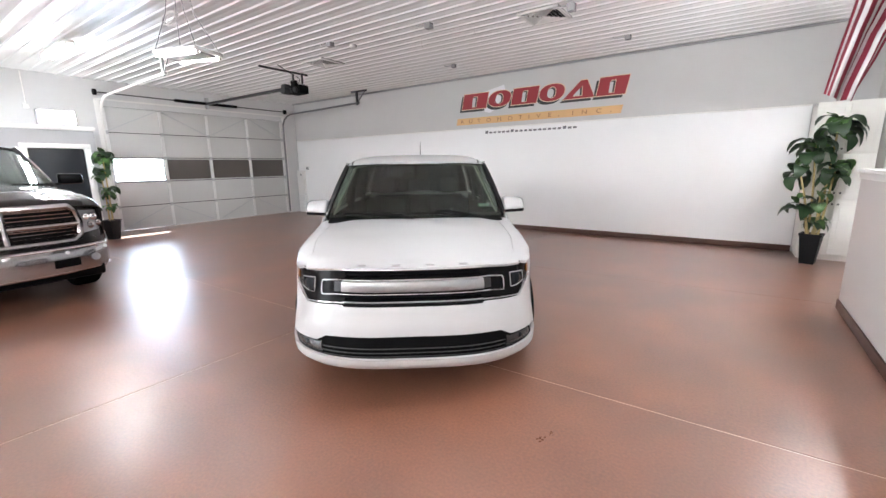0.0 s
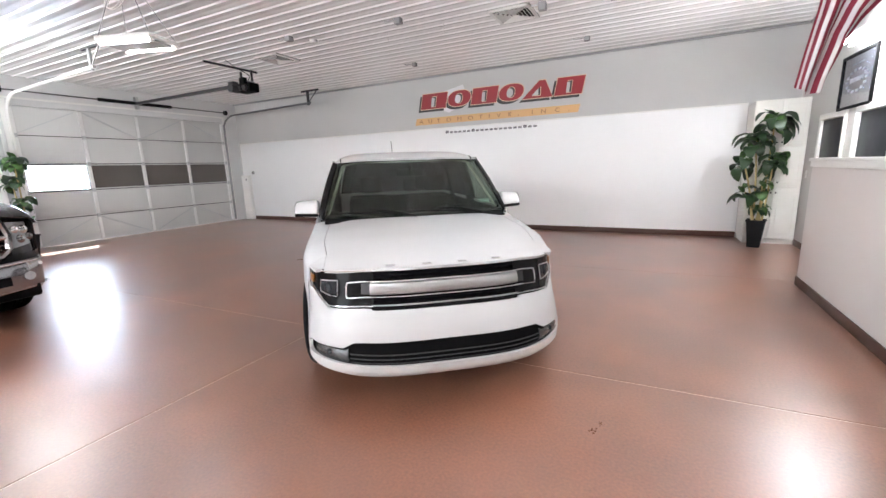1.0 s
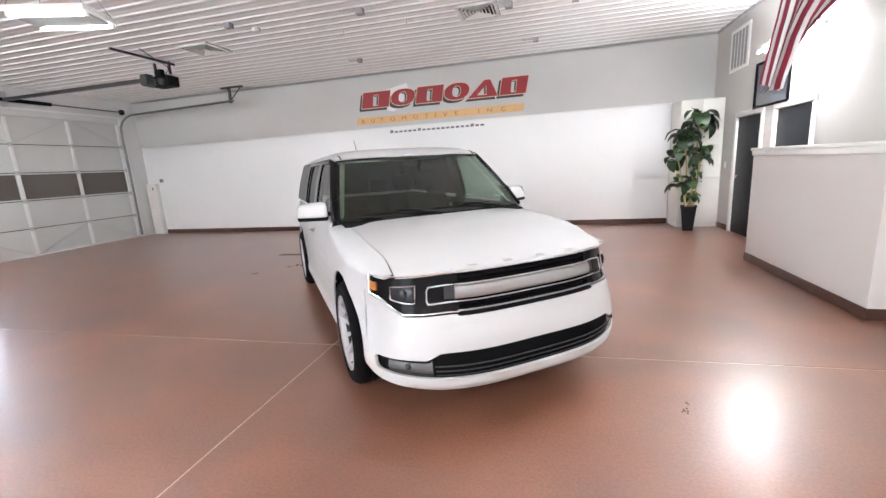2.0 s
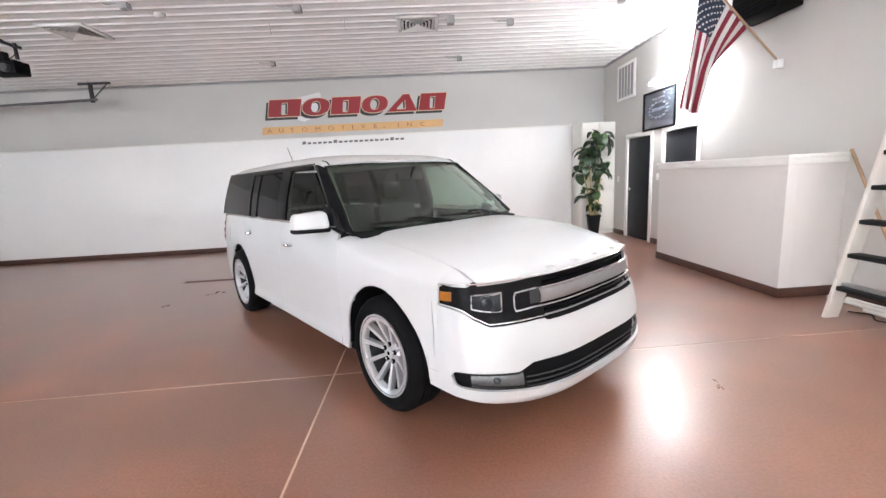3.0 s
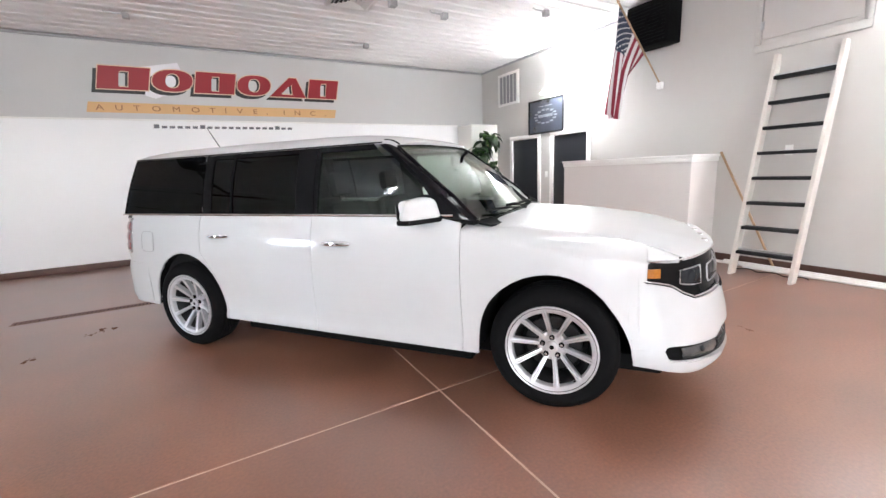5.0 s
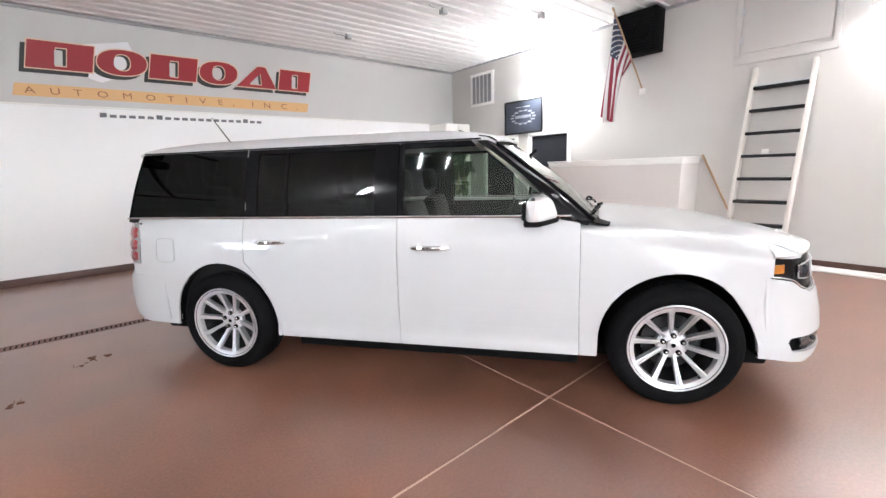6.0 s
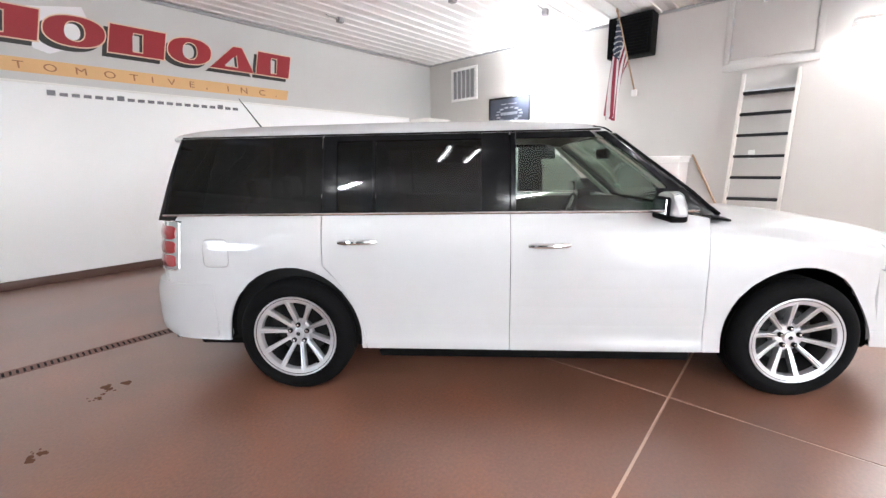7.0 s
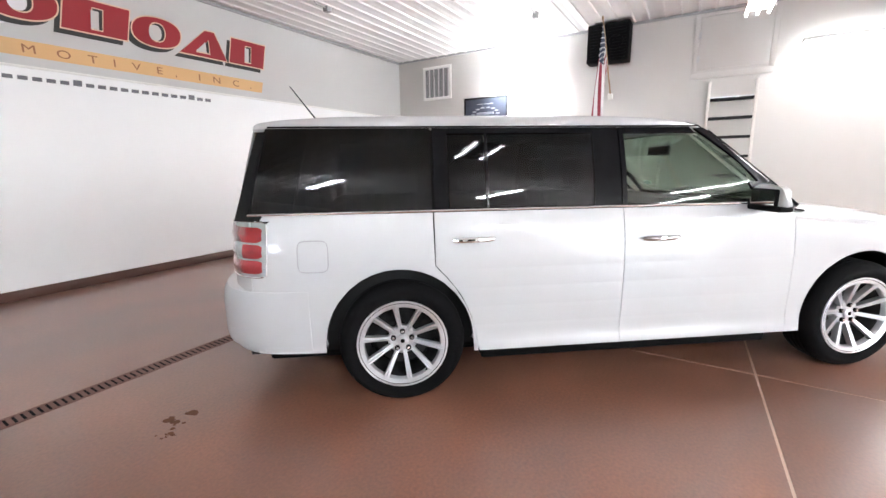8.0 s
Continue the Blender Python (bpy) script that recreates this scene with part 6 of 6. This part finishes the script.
# ---- wheels ----
def road_wheel(owner, x, y, out, radius, width, rim, spokes, metal=None, spin=0.0):
    """A wheel on the ground; out: +1 or -1, the side that its face looks to."""
    metal = metal or ALLOY
    r, w = radius, width / 2
    barrel = lathe([(rim - 0.045, -w), (rim + 0.004, -w), (rim + 0.006, -w + 0.02), (rim - 0.02, -w + 0.05), (rim - 0.03, 0.02), (rim - 0.022, w - 0.03), (rim + 0.002, w - 0.012), (rim + 0.006, w - 0.002), (rim - 0.004, w + 0.002), (rim - 0.014, w - 0.006), (rim - 0.03, w - 0.03), (rim - 0.05, 0.0), (rim - 0.055, -w)], 64, "y")
    wh = part("wheel", barrel, RIM_SHADE, owner, "polished alloy wheel with ten spokes" if spokes == 10 else "")
    wh.matrix_basis = pose(x, y, radius - 0.004, 0, spin, 0) @ Matrix.Diagonal((1, out, 1, 1))
    part("rim_lip", lathe([(rim - 0.012, w - 0.040), (rim + 0.003, w - 0.013), (rim + 0.009, w - 0.002), (rim + 0.008, w + 0.003), (rim + 0.003, w + 0.004), (rim - 0.006, w + 0.000), (rim - 0.020, w - 0.003), (rim - 0.029, w - 0.006), (rim - 0.033, w - 0.013), (rim - 0.034, w - 0.040), (rim - 0.012, w - 0.040)], 64, "y"), metal, wh)
    pr = [(rim + 0.002, -w + 0.01), (rim + 0.03, -w - 0.006), (r - 0.05, -w - 0.012), (r - 0.018, -w + 0.012), (r - 0.003, -w + 0.035)]
    for g in (-0.05, -0.015, 0.02, 0.055):
        pr += [(r, g - 0.012), (r, g), (r - 0.008, g + 0.003), (r - 0.008, g + 0.009), (r, g + 0.012)]
    pr += [(r - 0.003, w - 0.035), (r - 0.018, w - 0.010), (r - 0.035, w + 0.004), (r - 0.05, w + 0.010), (rim + 0.045, w + 0.010), (rim + 0.02, w + 0.004), (rim + 0.006, w - 0.006)]
    part("tyre", lathe(pr, 64, "y"), TYRE, wh)
    # disc and back are coloured near-black to stand for shade between the spokes
    part("brake_disc", lathe([(0.0, 0.0), (rim - 0.09, 0.0), (rim - 0.09, -0.02), (0.0, -0.02)], 36, "y"), RIM_SHADE, wh)
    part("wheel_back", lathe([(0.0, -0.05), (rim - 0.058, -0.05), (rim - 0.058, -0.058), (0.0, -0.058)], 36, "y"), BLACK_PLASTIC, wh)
    part("hub", lathe([(0.0, 0.062), (0.034, 0.062), (0.036, 0.054), (0.076, 0.052), (0.086, 0.044), (0.086, 0.0), (0.0, 0.0)], 30, "y"), metal, wh)
    part("hub_cap", lathe([(0.0, 0.069), (0.02, 0.068), (0.031, 0.065), (0.032, 0.0625), (0.0, 0.0625)], 24, "y"), metal, wh)
    part("hub_badge", lathe([(0.0, 0.0705), (0.013, 0.0702), (0.013, 0.0692), (0.0, 0.0692)], 18, "y"), LAMP_BLACK, wh)
    for i in range(5):
        a = 2 * math.pi * (i + 0.25) / 5
        part("lug_nut", tube([(0.056 * math.cos(a), 0.050, 0.056 * math.sin(a)), (0.056 * math.cos(a), 0.064, 0.056 * math.sin(a))], 0.0155, 12), LAMP_BLACK, wh)
        part("nut_cap", tube([(0.056 * math.cos(a), 0.062, 0.056 * math.sin(a)), (0.056 * math.cos(a), 0.070, 0.056 * math.sin(a)), (0.056 * math.cos(a), 0.073, 0.056 * math.sin(a))], [0.0085, 0.0085, 0.004], 6), CHROME, wh)
    for i in range(spokes):
        bm = bmesh.new()
        secs = []
        for q, hw, hi in ((0.056, 0.0125, 0.052), (0.085, 0.0120, 0.064), (0.14, 0.0135, 0.084), (rim - 0.055, 0.0160, w - 0.013), (rim - 0.034, 0.0175, w - 0.004), (rim - 0.014, 0.0190, w + 0.0002)):
            g = 0.22 * hw
            top = [(-hw, -0.009), (-hw * 0.86, -0.001), (-g, 0.0), (0.0, -0.007), (g, 0.0), (hw * 0.86, -0.001), (hw, -0.009)]
            secs.append([bm.verts.new((q, hi + d, y)) for y, d in top] + [bm.verts.new((q, hi - 0.045, y)) for y in (hw * 0.7, -hw * 0.7)])
        for a, b in zip(secs, secs[1:]):
            for j in range(9):
                bm.faces.new((a[j], a[(j + 1) % 9], b[(j + 1) % 9], b[j]))
        bm.faces.new(secs[0])
        bm.faces.new(secs[-1])
        bm.transform(Matrix.Rotation(2 * math.pi * (i + 0.25) / spokes, 4, "Y"))
        part("spoke", bm, metal, wh, angle=24)
    part("valve", tube([((rim - 0.03) * math.cos(0.9), w - 0.03, -(rim - 0.03) * math.sin(0.9)), ((rim - 0.042) * math.cos(0.9), w + 0.004, -(rim - 0.042) * math.sin(0.9))], 0.005, 6), BLACK_PLASTIC, wh)
    return wh


for x in (AXLE_F, AXLE_R):
    for s in (-1, 1):
        road_wheel(car, x - (0.014 if x > 0 else -0.009), s * (0.815 if x > 0 else 0.835), s, 0.362, 0.235, 0.251, 10)

# ---- dark pickup truck by the office ----
truck = thing("pickup_truck", "dark pickup truck with a chrome grille and bumper", "truck", at=(-6.10, 1.075, 0.0), turn=3.0)
CORE[0] = -2.9
TAX_F, TAX_R, TAR = -0.98, -4.55, 0.50


def t_arch(x):
    for c in (TAX_F, TAX_R):
        if abs(x - c) < TAR:
            return 0.42 + math.sqrt(TAR ** 2 - (x - c) ** 2)
    return 0.46


def t_side(x, z):
    w = table(z, [0.42, 0.6, 0.85, 1.05, 1.12], [0.955, 0.985, 0.985, 0.965, 0.935])
    return w * table(x, [-5.75, -5.6, -0.5, -0.25, -0.12, -0.04], [0.985, 1.0, 1.0, 0.985, 0.955, 0.92])


def t_top(x):
    return table(x, [-1.75, -1.45, -0.8, -0.35, -0.15, -0.08], [1.400, 1.385, 1.345, 1.285, 1.215, 1.14])


def t_cols(a, b):
    xs = set(np.linspace(a, b, max(4, int(abs(b - a) / 0.08))))
    for c in (TAX_F, TAX_R):
        for e in (-TAR, TAR):
            for k in (-0.03, -0.012, -0.003, 0.003, 0.012, 0.03):
                if a < c + e + k < b:
                    xs.add(c + e + k)
    return sorted(xs)


for s in (-1, 1):
    for nm, a, b, top in (("front_wing", -1.66, -0.10, None), ("front_door", -2.70, -1.67, 1.12), ("rear_door", -3.60, -2.71, 1.12), ("bed_side", -5.72, -3.64, 1.16)):
        rows = []
        for x in t_cols(a, b):
            lo = t_arch(x) if x < -0.42 else 0.76
            if nm == "front_wing" and x > -0.36:
                lo = 1.045
            hi = top or max(1.08, lo + 0.01)
            row = [Vector((x, s * t_side(x, lo + (hi - lo) * q), lo + (hi - lo) * q)) for q in np.linspace(0, 1, 10)]
            if top is None:
                p0, p2 = row[-1], Vector((x, s * 0.74, t_top(x) - 0.035))
                p1 = Vector((x, s * (abs(p0.y) - 0.03), p2.z))
                row += [p0 * (1 - q) ** 2 + p1 * 2 * q * (1 - q) + p2 * q * q for q in np.linspace(0, 1, 8)[1:]]
            rows.append(row)
        part(nm, sheet(rows[::-1] if s > 0 else rows, 0.02), TRUCK_PAINT, truck, angle=40)
    for c in (TAX_F, TAX_R):
        rows = []
        for a in np.linspace(0, math.pi, 20):
            rows.append([(c + (TAR + 0.004) * math.cos(a), s * y, 0.42 + (TAR + 0.004) * math.sin(a)) for y in (0.955, 0.6)])
        part("arch_liner", sheet(rows, 0.006), BLACK_PLASTIC, truck)
rows = []
for q in np.linspace(0, 1, 20):
    x = -1.62 + (1.62 - 0.10) * (1 - (1 - q) ** 1.5)
    rows.append([(x, y, t_top(x) - 0.035 * (abs(y) / 0.735) ** 3 + (0.022 if abs(y) < 0.42 else 0.0) * min(1, (1 - q) * 3)) for y in np.linspace(-0.735, 0.735, 29)])
part("bonnet", sheet(rows, 0.02), TRUCK_PAINT, truck, angle=50)


def t_nose(y, z, off=0.0):
    x = table(abs(y), [0, 0.3, 0.55, 0.75, 0.88, 0.96], [0.02, 0.01, -0.03, -0.10, -0.20, -0.36])
    return Vector((x - 0.05 * max(0, z - 0.75) / 0.4 + off, y, z))


ys = lambda a, b, n=22: np.linspace(a, b, n)
part("grille_back", sheet([[t_nose(y, z, -0.07) for z in (0.72, 0.95, 1.16)] for y in ys(-0.66, 0.66)], 0.01), BLACK_PLASTIC, truck)
ring = [t_nose(y, 0.735, 0.01) for y in ys(-0.56, 0.56)] + [t_nose(0.64, 0.80, 0.0), t_nose(0.665, 0.95, 0.0), t_nose(0.63, 1.08, 0.0)] + [t_nose(y, 1.135, 0.0) for y in ys(0.56, -0.56)] + [t_nose(-0.63, 1.08), t_nose(-0.665, 0.95), t_nose(-0.64, 0.80)]
part("grille_surround", tube(ring + [ring[0]], 0.034, 8), TRUCK_CHROME, truck, "broad chrome grille surround")
for z0, z1 in ((0.765, 0.885), (0.965, 1.095)):
    for z in np.linspace(z0, z1, 4):
        part("grille_slat", sheet([[t_nose(y, z + dz, o) for dz, o in ((-0.012, -0.050), (-0.004, -0.020), (0.003, -0.016), (0.006, -0.024))] for y in ys(-0.62, 0.62)], 0.004), CHROME, truck)
part("grille_cross", tube([t_nose(y, 0.925, -0.004) for y in ys(-0.65, 0.65)], 0.028, 8), TRUCK_CHROME, truck)
part("grille_cross", tube([t_nose(0, z, -0.003) for z in ys(0.74, 1.12, 8)], 0.032, 8), TRUCK_CHROME, truck)
rows = [[t_nose(y, z, 0.10 + o - 0.06 * max(0.0, abs(y) - 0.88) / 0.09) for z, o in ((0.36, -0.06), (0.40, 0.0), (0.50, 0.012), (0.60, 0.012), (0.655, 0.0), (0.68, -0.03))] for y in ys(-0.97, 0.97, 41)]
bump = part("front_bumper", sheet(rows, 0.02), TRUCK_CHROME, truck, "chrome front bumper")
part("bumper_edge", tube([t_nose(y, 0.662, 0.098) for y in ys(-0.96, 0.96, 41)], 0.008, 6), CHROME, bump)
part("bumper_edge", tube([t_nose(y, 0.392, 0.088) for y in ys(-0.96, 0.96, 41)], 0.010, 6), CHROME, bump)
part("bumper_pad", sheet([[t_nose(y, z, 0.02) for z in (0.67, 0.70, 0.74)] for y in ys(-0.97, 0.97, 41)], 0.02), TRUCK_PAINT, truck)
for y0, y1 in ((0.32, 0.56), (-0.56, -0.32)):
    part("bumper_slot", sheet([[t_nose(y, z, 0.119) for z in (0.455, 0.50, 0.545)] for y in ys(y0, y1, 8)], 0.004), BLACK_PLASTIC, bump)
for s in (-1, 1):
    yy = ys(0.675, 0.955, 12) if s > 0 else ys(-0.955, -0.675, 12)
    lp = part("headlight", sheet([[t_nose(y, z, -0.03) for z in np.linspace(0.80 + 0.10 * (abs(y) - 0.675), 1.075 - 0.02 * (abs(y) - 0.675) / 0.28, 6)] for y in yy], 0.02), CLEAR_LENS, truck, "clear headlight with bright reflectors")
    for yc, zc, r in ((0.74, 0.99, 0.042), (0.83, 0.98, 0.048), (0.78, 0.885, 0.045), (0.88, 0.90, 0.04)):
        p = t_nose(s * yc, zc, -0.032)
        part("reflector", tube([p, p + Vector((0.02, s * 0.006, 0)), p + Vector((0.026, s * 0.008, 0))], [r, r * 0.85, r * 0.4], 18), CHROME if yc in (0.74, 0.83) else TRUCK_CHROME, lp)
    part("wing_patch", sheet([[t_nose(y, z, -0.028) for z in np.linspace(0.69, 0.80 + 0.10 * (abs(y) - 0.675), 4)] for y in yy], 0.02), TRUCK_PAINT, truck)
    part("fog_lamp", tube([t_nose(s * 0.72, 0.52, 0.10), t_nose(s * 0.72, 0.52, 0.135)], 0.045, 16), CLEAR_LENS, bump)
    for yy in (0.45, 0.86):
        part("bumper_sensor", tube([t_nose(s * yy, 0.62, 0.105), t_nose(s * yy, 0.62, 0.128)], 0.018, 12), WHITE_PLASTIC, bump)
    mr = part("door_mirror", box(-1.93, -1.77, 1.02 if s > 0 else -1.30, 1.30 if s > 0 else -1.02, 1.345, 1.50, bevel=0.035), GLOSS_BLACK, truck, "gloss black door mirror")
    part("mirror_arm", box(-1.88, -1.80, 0.90 if s > 0 else -1.03, 1.03 if s > 0 else -0.90, 1.33, 1.37, bevel=0.01), BLACK_PLASTIC, mr)
# cab
part("windscreen", sheet([[(-1.50 - 0.72 * k + 0.14 * (1 - q * q), q * (0.86 - 0.14 * k), 1.37 + 0.47 * k + 0.02 * (1 - q * q)) for q in np.linspace(-1, 1, 15)] for k in np.linspace(1, 0, 8)], 0.006), WINDSCREEN, truck)
part("roof", sheet([[(x, q * 0.72, 1.845 + 0.055 * (1 - abs(q) ** 4) - 0.04 * max(0, (-3.3 - x) / 0.4)) for q in np.linspace(-1, 1, 15)] for x in np.linspace(-3.65, -2.18, 10)], 0.02), TRUCK_PAINT, truck)
for s in (-1, 1):
    for a0, a1, b0, b1 in ((-2.66, -1.78, -2.66, -2.32), (-3.48, -2.74, -3.42, -2.74)):
        rw = [[(a0 + (b0 - a0) * k + ((a1 + (b1 - a1) * k) - (a0 + (b0 - a0) * k)) * e, s * (0.925 - 0.185 * k), 1.15 + 0.66 * k) for k in (0, 0.5, 1)] for e in (0, 0.5, 1)]
        part("side_window", sheet(rw, 0.005), PRIVACY, truck)
    part("windscreen_post", tube([(-1.46, s * 0.89, 1.24), (-1.85, s * 0.81, 1.56), (-2.25, s * 0.725, 1.85)], 0.045, 8), TRUCK_PAINT, truck)
    for x in (-2.70, -3.55):
        part("door_post", tube([(x, s * 0.93, 1.12), (x, s * 0.745, 1.83)], 0.04, 6), GLOSS_BLACK, truck)
    part("roof_rail", tube([(-2.25, s * 0.735, 1.85), (-3.6, s * 0.735, 1.84)], 0.035, 8), TRUCK_PAINT, truck)
    part("running_board", box(-3.6, -1.6, 0.84 if s > 0 else -1.0, 1.0 if s > 0 else -0.84, 0.36, 0.42, bevel=0.02), BLACK_PLASTIC, truck)
    part("wiper", tube([(-1.38, s * 0.1, 1.315), (-1.46, s * 0.72, 1.335)], 0.009, 6), BLACK_PLASTIC, truck)
part("cab_back", box(-3.66, -3.60, -0.90, 0.90, 0.5, 1.84, bevel=0.02), TRUCK_PAINT, truck)
part("cab_floor", box(-3.6, -1.4, -0.90, 0.90, 0.44, 0.50), BLACK_PLASTIC, truck)
part("dashboard", box(-1.80, -1.45, -0.86, 0.86, 0.95, 1.24, bevel=0.05), DASH, truck)
part("bed_floor", box(-5.70, -3.67, -0.93, 0.93, 0.62, 0.70), BLACK_PLASTIC, truck)
part("bed_front", box(-3.72, -3.67, -0.93, 0.93, 0.70, 1.14), TRUCK_PAINT, truck)
part("tailgate", box(-5.75, -5.68, -0.90, 0.90, 0.62, 1.15, bevel=0.02), TRUCK_PAINT, truck)
part("rear_bumper", box(-5.92, -5.77, -0.93, 0.93, 0.44, 0.60, bevel=0.03), TRUCK_CHROME, truck)
part("frame_rails", box(-5.6, -0.3, -0.5, 0.5, 0.34, 0.43), BLACK_PLASTIC, truck)
part("front_valance", box(-0.35, -0.02, -0.82, 0.82, 0.28, 0.42, bevel=0.03), BLACK_PLASTIC, truck)
for y in (-0.4, 0.4):
    st = part("seat", box(-2.75, -2.25, y - 0.26, y + 0.26, 0.62, 0.82, bevel=0.05), SEAT, truck)
    part("backrest", box(-2.86, -2.72, y - 0.26, y + 0.26, 0.83, 1.40, bevel=0.05), SEAT, st)
    part("headrest", box(-2.86, -2.77, y - 0.13, y + 0.13, 1.42, 1.60, bevel=0.035), SEAT, st)
for x in (TAX_F, TAX_R):
    for s in (-1, 1):
        road_wheel(truck, x, s * 0.845, s, 0.405, 0.265, 0.258, 5)
